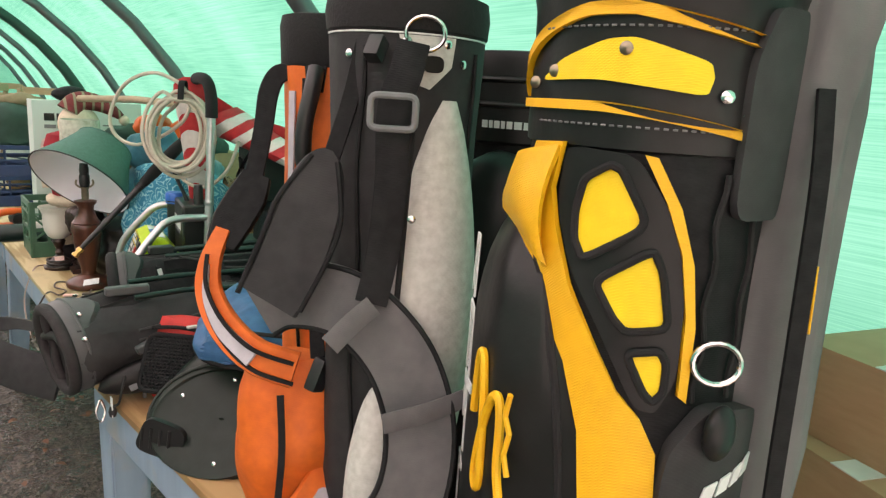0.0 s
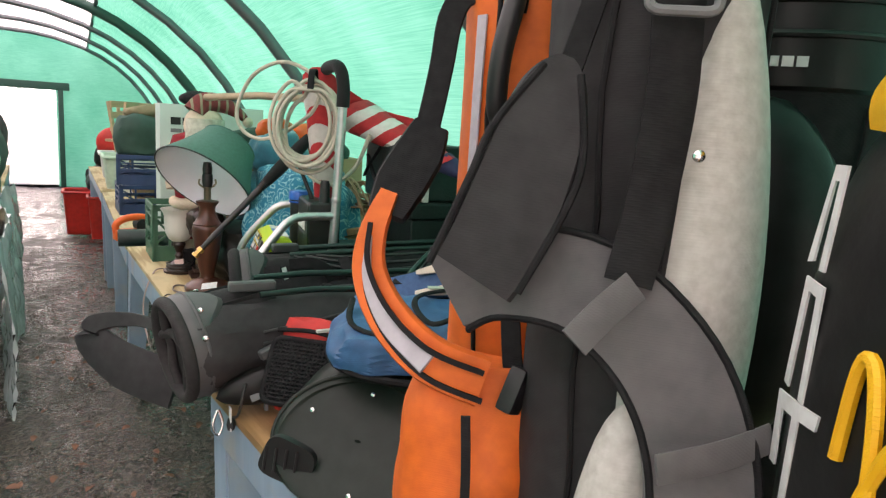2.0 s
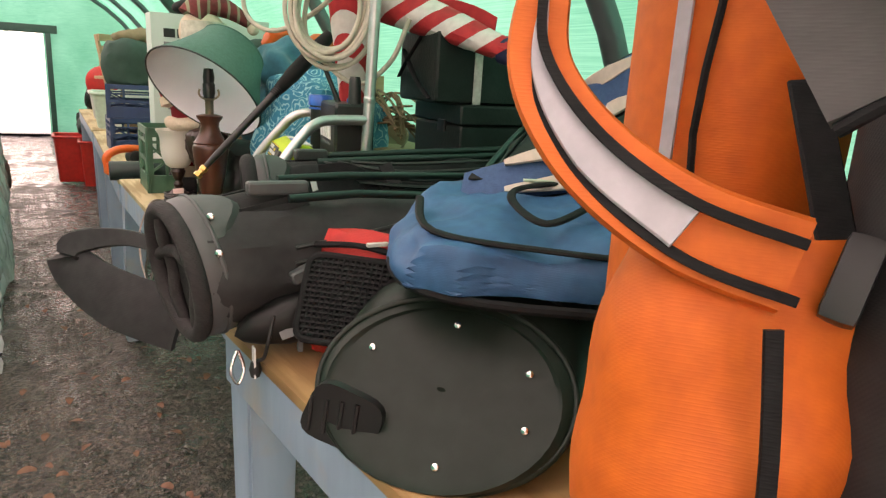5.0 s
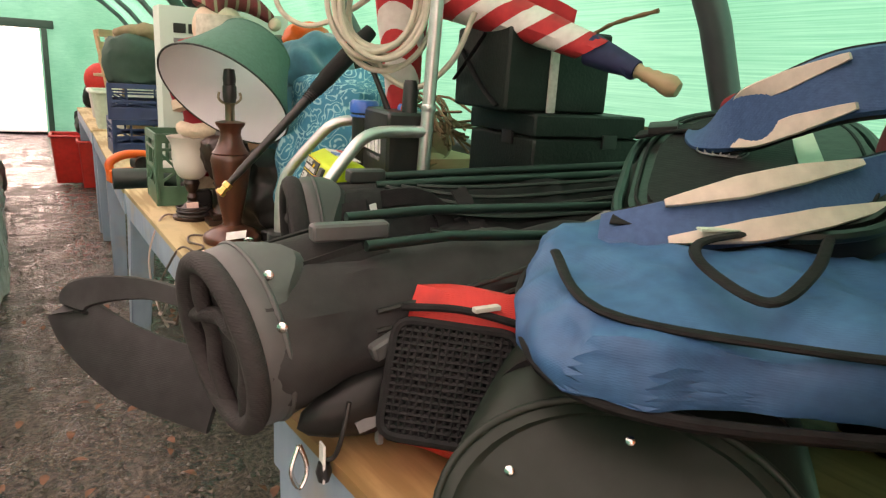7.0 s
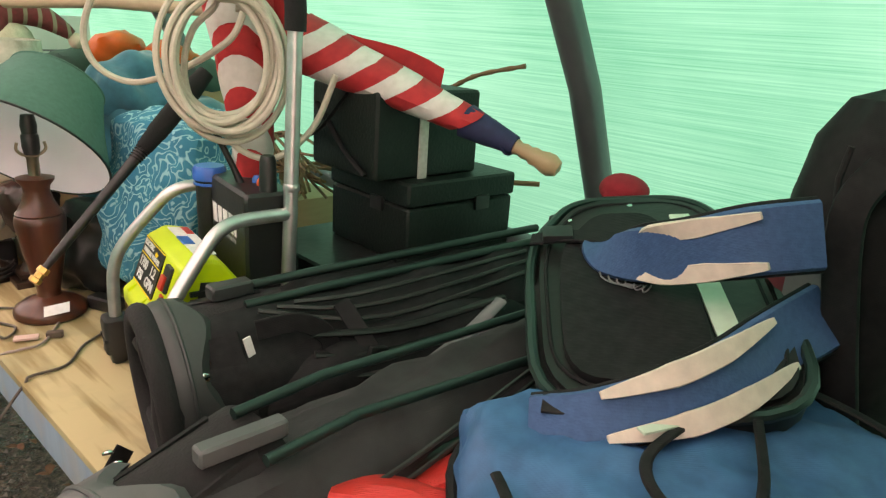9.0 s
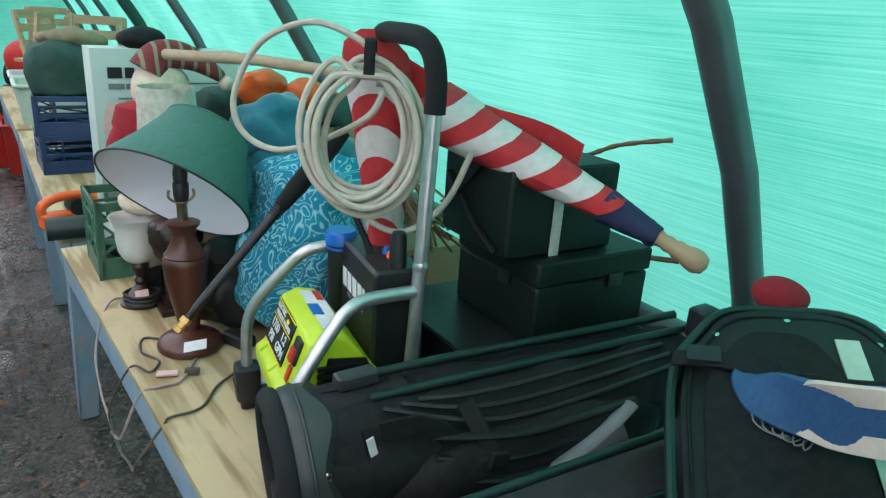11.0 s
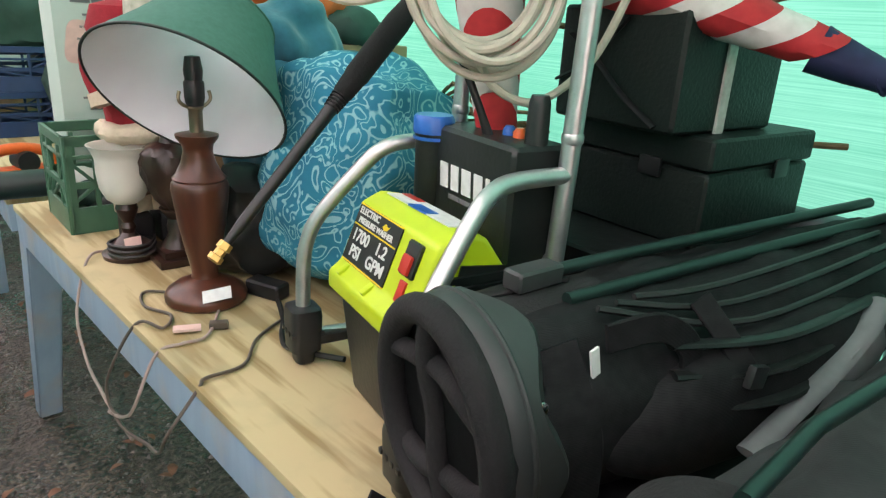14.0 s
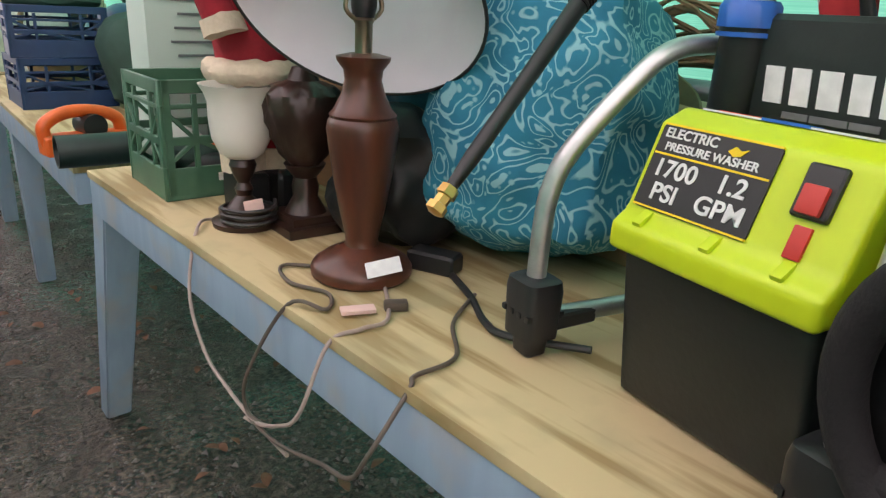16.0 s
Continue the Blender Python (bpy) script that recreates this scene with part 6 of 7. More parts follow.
def bag_mouth(ob, m, t, s, u, r, flatness, mat, cuff_mat, scallop=0.0, bars_=((0.5, -0.33), (0.5, 0.33), (2.0, 0.0)), deep=0.06):
    """A padded open mouth with dividers; scallop: the lobes of the moulded collar."""
    def ring(rr, d, n=48, lobe=0.0):
        return [m + t * (d + lobe * math.cos(5 * a + 0.6)) + rr * (math.cos(a) * s + flatness * math.sin(a) * u) for a in (2 * math.pi * j / n for j in range(n))]
    col = part("collar", ring_loft([ring(r * 0.94, deep + 0.012, lobe=scallop), ring(r * 1.04, deep, lobe=scallop), ring(r * 1.06, deep * 0.4), ring(r * 1.05, 0.006), ring(r * 1.0, -0.004)], False), cuff_mat, ob, "moulded collar")
    part("collar_ridge", tube(ring(r * 1.055, deep * 0.45), 0.0035, 8, True), cuff_mat, col)
    part("mouth_pad", tube(ring(r * 0.95, -0.012), r * 0.14, 12, True), mat, ob, "padded mouth rim")
    part("inside", ring_loft([ring(r * 0.93, 0.0), ring(r * 0.88, 0.20)], True), BLACK_FOAM, ob)
    for ang, off in bars_:
        c, q = math.cos(ang) * s + flatness * math.sin(ang) * u, -math.sin(ang) * s + flatness * math.cos(ang) * u
        h = math.sqrt(max(0.05, 0.88 - off * off)) * r
        o = m + q * off * r
        bow = q * (0.12 * r if off >= 0 else -0.12 * r)
        rail = smooth_path([o - c * h - t * 0.008, o - c * h * 0.5 + bow - t * 0.010, o + bow * 1.2 - t * 0.004, o + c * h * 0.5 + bow - t * 0.010, o + c * h - t * 0.008], 5)
        part("divider", tube(rail, r * 0.105, 10), mat, ob, "padded divider")
        part("divider_cloth", sheet(lambda a, d: rail[min(len(rail) - 1, int(a * (len(rail) - 1) + 0.5))] + t * (0.005 + 0.17 * d), len(rail) - 1, 2, 0.004), BLACK_FOAM, ob, "black fleece divider wall")


COLLAR_GREY = material("grey_moulded_collar", (0.075, 0.078, 0.08), 0.5, scale=30, bump=0.1)
FOAM_BROWN = weave(material("brown_black_padded_mesh", (0.020, 0.017, 0.018), 0.85, colour2=(0.03, 0.026, 0.027), scale=80, bump=0.4, bump_scale=60), 0.003, 0.4)
COLLAR_DARK = material("dark_moulded_collar", (0.03, 0.034, 0.034), 0.5, scale=30, bump=0.1)
# stand bag A
ba = thing("golf_bag", "charcoal stand golf bag lying with its mouth over the edge", "golf bag", (0, 0, 0), "golf bags")
m, e, t, s, u = lying_bag(ba, (0.368, 1.835, 1.038), (1.16, 1.86, 1.075), 0.102, 0.075, GREY_CLOTH, 0.95)
tm = Vector((0.95, 0.20, 0.17)).normalized()
sm = tm.cross(Vector((0, 0, 1))).normalized()
bag_mouth(ba, m - tm * 0.022, tm, sm, sm.cross(tm), 0.098, 1.10, FOAM_BROWN, COLLAR_GREY, 0.020, ((1.45, -0.38), (1.6, 0.30), (0.1, 0.15)), 0.058)
for a_, d_ in ((-2.4, 0.03), (2.7, 0.045), (-2.95, 0.03), (2.35, 0.03)):
    p = m + t * d_ + 0.128 * (math.cos(a_) * -s * -1 + math.sin(a_) * u)
    rivet(p, p - m, 0.006, CHROME, ba)
rv = [(0.377, 1.765, 1.131), (0.38, 1.72, 1.086), (0.38, 1.745, 1.036)]
for p in rv:
    rivet(Vector(p) + Vector((0.0, 0.004, 0)), (-0.4, -0.9, 0.1), 0.006, CHROME, ba)
for k, (y0, z0, y1, z1) in enumerate(((1.86, 1.17, 1.80, 1.165), (1.79, 1.15, 1.72, 1.13), (1.76, 1.07, 1.70, 1.10))):
    part("stand_leg", tube([(0.50, y0, z0), (0.62, y0 + 0.01, z0 + 0.003), (1.17, y1 + 0.05, z1)], 0.007, 10), GREEN_TUBE, ba, "thin dark green stand leg")
part("leg_bracket", box((0.10, 0.022, 0.022), (0.49, 1.82, 1.163), 0.008, 3), COLLAR_GREY, ba, "grey plastic leg bracket")
part("leg_bracket", box((0.09, 0.018, 0.022), (0.53, 1.742, 1.05), 0.008, 3, m=pose(0, 0, 0, 0, -22, 8)), COLLAR_GREY, ba, "grey plastic leg bracket")
part("flap_edge", seen_strap([(0.47, 1.728, 0.945), (0.55, 1.722, 0.978), (0.63, 1.72, 1.03), (0.71, 1.718, 1.085), (0.80, 1.71, 1.118)], [0.014, 0.022, 0.028, 0.030, 0.034], 0.006, (0.2, 0.9, -0.35), n=8), GREY_TRIM, ba, "pale grey flap edge")
part("clip_buckle", box((0.05, 0.012, 0.018), (0.545, 1.738, 1.065), 0.004, m=pose(0, 0, 0, 0, -30, 5)), COLLAR_GREY, ba, "grey plastic clip")
for z_ in (1.10, 1.075, 1.05):
    part("cord", tube(smooth_path([(0.50, 1.75, z_ - 0.02), (0.65, 1.745, z_ + 0.005), (0.82, 1.75, z_ + 0.04), (1.02, 1.78, z_ + 0.055)], 6), 0.0035, 6), BLACK_CORD, ba)
part("pocket", blob(0.22, 0.035, 0.05, 0.01, 9, 4, 3, pose(0.62, 1.755, 0.99, 0, -12, 0)), BLACK_SHINY, ba, "black zipped pocket")
part("drooping_strap", strap([(0.36, 1.93, 1.03), (0.28, 2.02, 1.045), (0.20, 2.11, 1.02), (0.185, 2.115, 0.98), (0.25, 2.03, 0.935), (0.35, 1.94, 0.91)], [0.02, 0.028, 0.045, 0.085, 0.105, 0.11], 0.012, [(0.1, 0.3, 1)] * 6, n=8), GREY_CLOTH, ba, "charcoal strap drooping off the edge")
part("strap_lining", strap([(0.195, 2.098, 0.955), (0.26, 2.03, 0.905), (0.34, 1.95, 0.878)], 0.005, 0.004, (0, 0.2, 1)), WHITE, ba)
cl = part("clip", tube(smooth_path([(0.41, 1.765, 0.915), (0.40, 1.76, 0.885), (0.41, 1.758, 0.862), (0.42, 1.76, 0.885), (0.412, 1.766, 0.915)], 4), 0.003, 8), CHROME, ba, "chrome clip")
part("label_tag", box((0.003, 0.016, 0.05), (0.43, 1.735, 0.905), 0.001), WHITE, ba, "white hang tag")
part("pull_cord", tube(smooth_path([(0.46, 1.73, 0.98), (0.45, 1.725, 0.94), (0.445, 1.735, 0.91), (0.434, 1.737, 0.906)], 5), 0.003, 8), BLACK_CORD, ba)
part("cord_lock", lathe([(0, -0.014), (0.007, -0.012), (0.010, 0), (0.007, 0.012), (0, 0.014)], 14, m=pose(0.432, 1.735, 0.893)), BLACK_PLASTIC, ba)

# stand bag B
bb = thing("golf_bag", "black stand golf bag lying with its open mouth forward", "golf bag", (0, 0, 0), "golf bags")
m, e, t, s, u = lying_bag(bb, (0.545, 2.185, 1.035), (1.27, 2.06, 1.09), 0.125, 0.10, BLACK_CLOTH, 0.95, seed=7)
bag_mouth(bb, m, t, s, u, 0.121, 1.05, BLACK_FOAM, COLLAR_DARK, 0.012, ((0.25, -0.4), (0.0, 0.3), (1.75, 0.0)), 0.05)
for y0, z0, y1, z1 in ((2.20, 1.165, 2.09, 1.20), (2.14, 1.16, 2.05, 1.19)):
    part("stand_leg", tube([(0.66, y0, z0), (0.8, y0 - 0.02, z0 + 0.008), (1.29, y1, z1)], 0.008, 10), GREEN_TUBE, bb, "thin dark green stand leg")
part("leg_bracket", box((0.07, 0.03, 0.024), (0.66, 2.19, 1.17), 0.008, 3), COLLAR_DARK, bb)
part("leg_foot", box((0.05, 0.04, 0.06), (1.28, 2.02, 1.215), 0.012, 3), BLACK_PLASTIC, bb, "black plastic leg foot")
part("side_strap", seen_strap([(0.60, 2.10, 1.14), (0.605, 2.06, 1.06), (0.615, 2.06, 0.98)], 0.05, 0.008, (0.3, 0.9, 0)), BLACK_CLOTH, bb)
rivet((0.562, 2.075, 1.097), (-0.2, -0.95, 0.1), 0.008, CHROME, bb)
rivet((0.56, 2.08, 1.0), (-0.2, -0.95, 0.1), 0.007, CHROME, bb)
part("hang_tag", box((0.012, 0.003, 0.05), (0.632, 2.072, 1.118), 0.001, m=pose(0, 0, 0, 0, -15, 0)), WHITE, bb, "small white hang tag")
part("loop", seen_strap([(0.64, 2.07, 1.15), (0.70, 2.05, 1.155), (0.745, 2.04, 1.12), (0.735, 2.04, 1.07), (0.67, 2.05, 1.02)], 0.03, 0.006, (0.2, 0.9, -0.1)), BLACK_CLOTH, bb, "black carry loop")
part("pocket", blob(0.26, 0.05, 0.085, 0.014, 8, 8, 4, pose(0.90, 2.02, 1.05, 0, -6, -8)), BLACK_CLOTH, bb, "bulging black pocket")
part("pocket_trim", tube(smooth_path([(0.78, 1.975, 1.02), (0.90, 1.965, 1.07), (1.0, 1.965, 1.11), (1.06, 1.975, 1.13)], 6), 0.014, 10, flat=0.5), GREY_TRIM, bb, "grey reflective pocket trim")
part("front_strap", strap([(0.50, 2.24, 0.92), (0.46, 2.22, 0.88), (0.43, 2.20, 0.845), (0.425, 2.22, 0.86), (0.44, 2.25, 0.87)], 0.035, 0.005, (0.2, 0.2, 0.9)), BLACK_CLOTH, bb, "loose black webbing end")
for k in range(3):
    part("cord", tube(smooth_path([(0.66 + 0.03 * k, 2.1, 1.165), (0.85, 2.03 + 0.02 * k, 1.135 + 0.015 * k), (1.2, 2.0 + 0.02 * k, 1.16 + 0.01 * k)], 6), 0.004, 6), BLACK_CORD, bb)

part("strap", seen_strap([(0.78, 2.06, 1.165), (0.80, 2.005, 1.10), (0.84, 1.985, 1.02)], 0.028, 0.005, (0.2, 0.9, -0.1)), BLACK_CLOTH, bb, "black webbing strap")
part("strap_buckle", box((0.034, 0.01, 0.026), (0.803, 1.994, 1.095), 0.004, m=pose(0, 0, 0, 0, 15, 0)), BLACK_PLASTIC, bb, "black plastic buckle")
part("reflective_panel", seen_strap([(0.90, 1.955, 1.03), (0.96, 1.95, 1.07), (1.03, 1.955, 1.10)], [0.02, 0.06, 0.03], 0.006, (0.2, 0.9, -0.1), n=8), GREY_TRIM, bb, "grey reflective panel")
for k in range(3):
    part("fold", tube(smooth_path([(0.72, 2.05 - 0.01 * k, 1.13 - 0.03 * k), (0.86, 2.0 - 0.012 * k, 1.125 - 0.03 * k), (1.08, 1.985, 1.13 - 0.02 * k)], 6), 0.009, 8, flat=0.5), BLACK_SHINY, bb)

# golf bag C with its base towards the aisle
bcg = thing("golf_bag", "dark green-black golf bag lying base first", "golf bag", (0, 0, 0), "golf bags")
m, e, t, s, u = lying_bag(bcg, (0.674, 1.493, 1.008), (0.99, 1.78, 1.02), 0.156, 0.14, BLACK_CLOTH, 0.66, seed=11, wob=0.004)
m = m - t * 0.13


def cring(rr, d, slant=0.0, tall=0.78):
    return [m + t * (d + slant * math.sin(a)) + u * (-0.135 * (0.78 - tall)) + rr * (1.18 * math.cos(a) * s + tall * math.sin(a) * u) for a in (2 * math.pi * j / 44 for j in range(44))]


BASE_GREEN = material("dark_green_moulded_base", (0.009, 0.016, 0.012), 0.38, colour2=(0.014, 0.023, 0.018), scale=30, bump=0.08, wear=(0.022, 0.032, 0.026), wear_scale=11, spec=0.2)
bcap = part("base_cap", ring_loft([cring(0.130, 0.20), cring(0.137, 0.195, 0.01), cring(0.139, 0.10, 0.05, 0.72), cring(0.140, 0.012, 0.085, 0.62), cring(0.135, 0.0, 0.09, 0.61), cring(0.126, -0.006, 0.09, 0.61), cring(0.119, 0.002, 0.085, 0.61), cring(0.06, 0.004, 0.043, 0.61), cring(0.005, 0.004, 0.0, 0.61)]), BASE_GREEN, bcg, "moulded dark green slanted base")
part("rim", tube(cring(0.139, 0.006, 0.087, 0.615), 0.0045, 10, True), BASE_GREEN, bcap, "raised glossy rim")
for a_ in (0.5, 1.6, 2.7, 3.8, 4.9, 6.0):
    q_ = m + t * (0.069 * math.sin(a_)) - u * 0.023 + 0.098 * (1.18 * math.cos(a_) * s + 0.61 * math.sin(a_) * u)
    rivet(q_, -t + 0.6 * u, 0.0045, CHROME, bcap)
part("foot_plate", plate(rounded([(-0.05, -0.035), (0.05, -0.045), (0.06, 0.03), (-0.03, 0.045)], 0.3), 0.012, flat((0.472, 1.462, 0.946), (0.72, -0.69, -0.12), (0.1, -0.1, 0.9)), 0), BLACK_PLASTIC, bcg, "black rubber stand foot")
for k in range(4):
    part("rib", tube([(0.437 + 0.014 * k, 1.479 - 0.014 * k, 0.922), (0.441 + 0.014 * k, 1.475 - 0.014 * k, 0.968)], 0.003, 6), BLACK_PLASTIC, bcg)

# red mesh pouch
rp = thing("mesh_pouch", "red nylon pouch with black mesh pocket", "pouch", (0, 0, 0))
ny = Vector((0.5, 0.73, -0.5)).normalized()
nx = Vector((0.82, -0.57, -0.05))
nx = (nx - nx.dot(ny) * ny).normalized()
nz = nx.cross(ny)
pm = Matrix((nx, ny, nz)).transposed().to_4x4()
pm.translation = (0.600, 1.715, 0.985)
part("body", blob(0.085, 0.06, 0.105, 0.010, 10, 2, 4, pm @ pose(0.01, 0, 0.012), 0.75), RED, rp)
part("top_panel", crumple(blob(0.085, 0.045, 0.042, 0.008, 12, 6, 4, pose(0.685, 1.715, 1.055, -20, -25, -30), 0.5), 0.006, 30), RED, rp, "red nylon top")
mf = lambda a, c, w: pm @ Vector((a - 0.008, -0.064 - w + 0.9 * (a * a + c * c), c - 0.005))
b = bmesh.new()
for k in range(17):
    x = -0.07 + 0.14 * k / 16
    tube([mf(x, z, 0.008) for z in (-0.065, -0.03, 0.0, 0.03, 0.062)], 0.0028, 5, False, b)
    z = -0.065 + 0.127 * k / 16
    tube([mf(x2, z, 0.008) for x2 in (-0.07, -0.035, 0.0, 0.035, 0.07)], 0.0028, 5, False, b)
part("mesh", b, BLACK_CLOTH, rp, "black open mesh panel")
part("mesh_backing", plate(rounded([(-0.072, -0.067), (0.072, -0.067), (0.072, 0.064), (-0.072, 0.064)], 0.15), 0.003, mf, 2), GREY_CLOTH, rp)
part("mesh_border", tube([mf(a, c, 0.008) for a, c in rounded([(-0.073, -0.068), (0.073, -0.068), (0.073, 0.065), (-0.073, 0.065)], 0.15)], 0.006, 8, True), BLACK_CLOTH, rp)
part("zip", tube(smooth_path([mf(-0.07, 0.08, 0.012), mf(0.0, 0.085, 0.015), mf(0.07, 0.078, 0.012)], 5), 0.005, 8), BLACK_CLOTH, rp)
part("zip_pull", box((0.008, 0.012, 0.05), (0.505, 1.742, 0.935), 0.003), GREY_TRIM, rp, "grey zip pull")
part("zip_pull", box((0.035, 0.01, 0.006), tuple(mf(0.03, 0.09, 0.02)), 0.002), LIGHT_GREY, rp, "grey zip pull")

# blue bag with shoulder pads
bl = thing("blue_backpack", "blue nylon bag with padded straps on the heap", "bag", (0, 0, 0))
bmx = pose(0.825, 1.47, 1.128, 9, 0, -32)
b = crumple(crumple(blob(0.27, 0.175, 0.058, 0.012, 6, 3, 5, bmx, 0.5), 0.022, 9, 6), 0.010, 26, 3)
for v in b.verts:
    if v.co.z < 1.098:
        v.co.z = 1.098 - 0.12 * (1.098 - v.co.z)
part("body", b, BLUE, bl)
b = [bmx @ Vector((0.26 * math.copysign(abs(math.cos(a)) ** 0.6, math.cos(a)), 0.176 * math.copysign(abs(math.sin(a)) ** 0.6, math.sin(a)), -0.012)) for a in [2 * math.pi * k / 44 for k in range(44)]]
part("piping", tube(b, 0.007, 8, True), BLACK_CLOTH, bl, "black edge piping")
part("pocket_trim", tube(smooth_path([bmx @ Vector(q) for q in ((-0.23, 0.02, 0.052), (-0.20, -0.10, 0.05), (-0.05, -0.145, 0.052), (0.12, -0.15, 0.05), (0.21, -0.11, 0.05), (0.225, 0.02, 0.055), (0.17, 0.12, 0.055))], 6), 0.006, 8, flat=0.6), BLACK_CLOTH, bl, "black pocket piping")
part("zip", seen_strap([bmx @ Vector(q) for q in ((-0.16, 0.10, 0.066), (-0.10, 0.07, 0.076), (-0.05, 0.05, 0.078), (-0.02, 0.045, 0.078))], 0.022, 0.004, (0.3, 0.5, -0.8)), BLACK_CLOTH, bl, "black covered zip")
part("loop", tube(smooth_path([bmx @ Vector(q) for q in ((-0.01, 0.05, 0.080), (-0.09, 0.0, 0.082), (-0.10, -0.05, 0.078), (-0.06, -0.105, 0.072), (0.0, -0.05, 0.080), (0.06, 0.05, 0.080), (0.12, 0.14, 0.070))], 7), 0.006, 8, flat=0.6), BLACK_CLOTH, bl, "black webbing loop")
part("fabric_tag", box((0.05, 0.012, 0.003), tuple(bmx @ Vector((-0.06, 0.035, 0.084))), 0.001, m=pose(0, 0, 0, 0, 0, -20)), GREEN_PRINT, bl, "mint fabric tag")
for path, wide, view in (([(1.038, 1.788, 1.283), (1.005, 1.735, 1.294), (0.985, 1.67, 1.318), (0.978, 1.61, 1.342), (0.985, 1.545, 1.37), (1.03, 1.49, 1.385)], [0.035, 0.062, 0.074, 0.076, 0.080, 0.080], (0.45, 0.8, -0.3)),
                         ([(0.735, 1.640, 1.187), (0.762, 1.580, 1.205), (0.825, 1.532, 1.226), (0.895, 1.508, 1.242), (0.99, 1.50, 1.254), (1.09, 1.48, 1.275)], [0.045, 0.060, 0.070, 0.074, 0.076, 0.08], (0.4, 0.7, -0.55))):
    sp = part("shoulder_pad", seen_strap(path, wide, 0.022, view, n=8), NAVY, bl, "navy padded shoulder strap")
    pv = Vector(view).normalized()
    pts = [Vector(p) for p in path]
    for sgn in (-1, 1):
        rim = [p + sgn * w_ * 0.36 * (pts[min(i + 1, 5)] - pts[max(i - 1, 0)]).normalized().cross(pv).normalized() - pv * 0.021 for i, (p, w_) in enumerate(zip(pts, wide))]
        part("patch", seen_strap(rim[1:5], [0.008, 0.026, 0.024, 0.008], 0.007, view, n=8), CREAM, sp, "cream patch")
        part("binding", tube(smooth_path([p + sgn * w_ * 0.5 * (pts[min(i + 1, 5)] - pts[max(i - 1, 0)]).normalized().cross(pv).normalized() for i, (p, w_) in enumerate(zip(pts, wide))], 6), 0.004, 8), BLACK_CLOTH, sp, "black edge binding")

# dark bag base leaning behind, with thread embroidery
hd = thing("backpack", "dark green-black backpack leaning on the heap", "bag", (0, 0, 0))
hy = Vector((0.73, 0.63, 0.23)).normalized()
hx = Vector((0.64, -0.755, 0.14))
hx = (hx - hx.dot(hy) * hy).normalized()
hm = Matrix((hx, hy, hx.cross(hy))).transposed().to_4x4()
hm.translation = Vector((0.742, 1.643, 1.189)) + hx * 0.155 + hy * 0.26
out = rounded([(-0.155, -0.26), (0.155, -0.26), (0.165, 0.10), (0.10, 0.25), (-0.09, 0.25), (-0.165, 0.10)], 0.32, 6)
b = plate(out, 0.05, lambda a, c, w: hm @ Vector((a, c, w - 0.05)), 0)
bmesh.ops.bevel(b, geom=[ed for ed in b.edges if len(ed.link_faces) == 2 and ed.calc_face_angle(0) > 0.8], offset=0.014, segments=3, affect="EDGES")
part("body", b, BLACK_SHINY, hd)
part("piping", tube([hm @ Vector((a, c, -0.006)) for a, c in out], 0.0075, 8, True), GREEN_TUBE, hd, "dark green piping")
part("back_padding", plate(rounded([(-0.12, -0.22), (0.05, -0.22), (0.06, 0.08), (0.02, 0.17), (-0.06, 0.17), (-0.12, 0.06)], 0.3, 5), 0.012, lambda a, c, w: hm @ Vector((a, c, w)), 0), BLACK_CLOTH, hd, "black padded back panel")
part("seam", tube([hm @ Vector((a * 0.86, c * 0.88, 0.002)) for a, c in out], 0.0025, 6, True), BLACK_CLOTH, hd)
for k in range(6):
    part("thread", tube(smooth_path([hm @ Vector((-0.055 + 0.013 * k, 0.04, 0.013)), hm @ Vector((-0.065 + 0.010 * k, -0.02 - 0.007 * k, 0.017)), hm @ Vector((-0.03 + 0.006 * k, -0.035, 0.014)), hm @ Vector((0.005, 0.03, 0.013))], 5), 0.0012, 5), GREY_TRIM, hd, "loose grey thread")
part("strip", plate([(0.055, 0.17), (0.085, 0.17), (0.092, -0.19), (0.062, -0.19)], 0.004, lambda a, c, w: hm @ Vector((a, c, 0.003 + w)), 0), GREEN_PRINT, hd, "mint webbing strip")
for a, c in ((-0.10, 0.17), (0.0, 0.215), (0.11, 0.17)):
    rivet(hm @ Vector((a, c, 0.001)), hm.to_3x3() @ Vector((0, 0, 1)), 0.005, CHROME, hd)
part("strap", seen_strap([hm @ Vector((-0.16, 0.10, 0.008)), hm @ Vector((-0.10, 0.09, 0.018)), hm @ Vector((-0.03, 0.07, 0.022))], 0.032, 0.006, tuple(hm.to_3x3() @ Vector((0, 0, -1)))), BLACK_CLOTH, hd, "black webbing strap")
part("buckle", box((0.045, 0.034, 0.012), (0, 0, 0), 0.004), BLACK_PLASTIC, hd, "black plastic buckle").matrix_local = hm @ pose(-0.12, 0.095, 0.02)
single("felt_hat", blob(0.042, 0.045, 0.028, 0.006, 12, 3), SANTA_RED, "dark red cap wedged behind the backpack", "cap", (1.262, 1.885, 1.328))
single("support_bag", blob(0.13, 0.14, 0.15, 0.02, 6, 14, 3, square=0.4), BLACK_CLOTH, "black cloth bag under the heap", "bag", (1.06, 1.68, TB + 0.15))
single("support_bag", blob(0.30, 0.11, 0.055, 0.012, 8, 16, 3, square=0.5), BLACK_CLOTH, "flat black cloth bag under the stand bag", "bag", (0.86, 2.11, TC + 0.055))

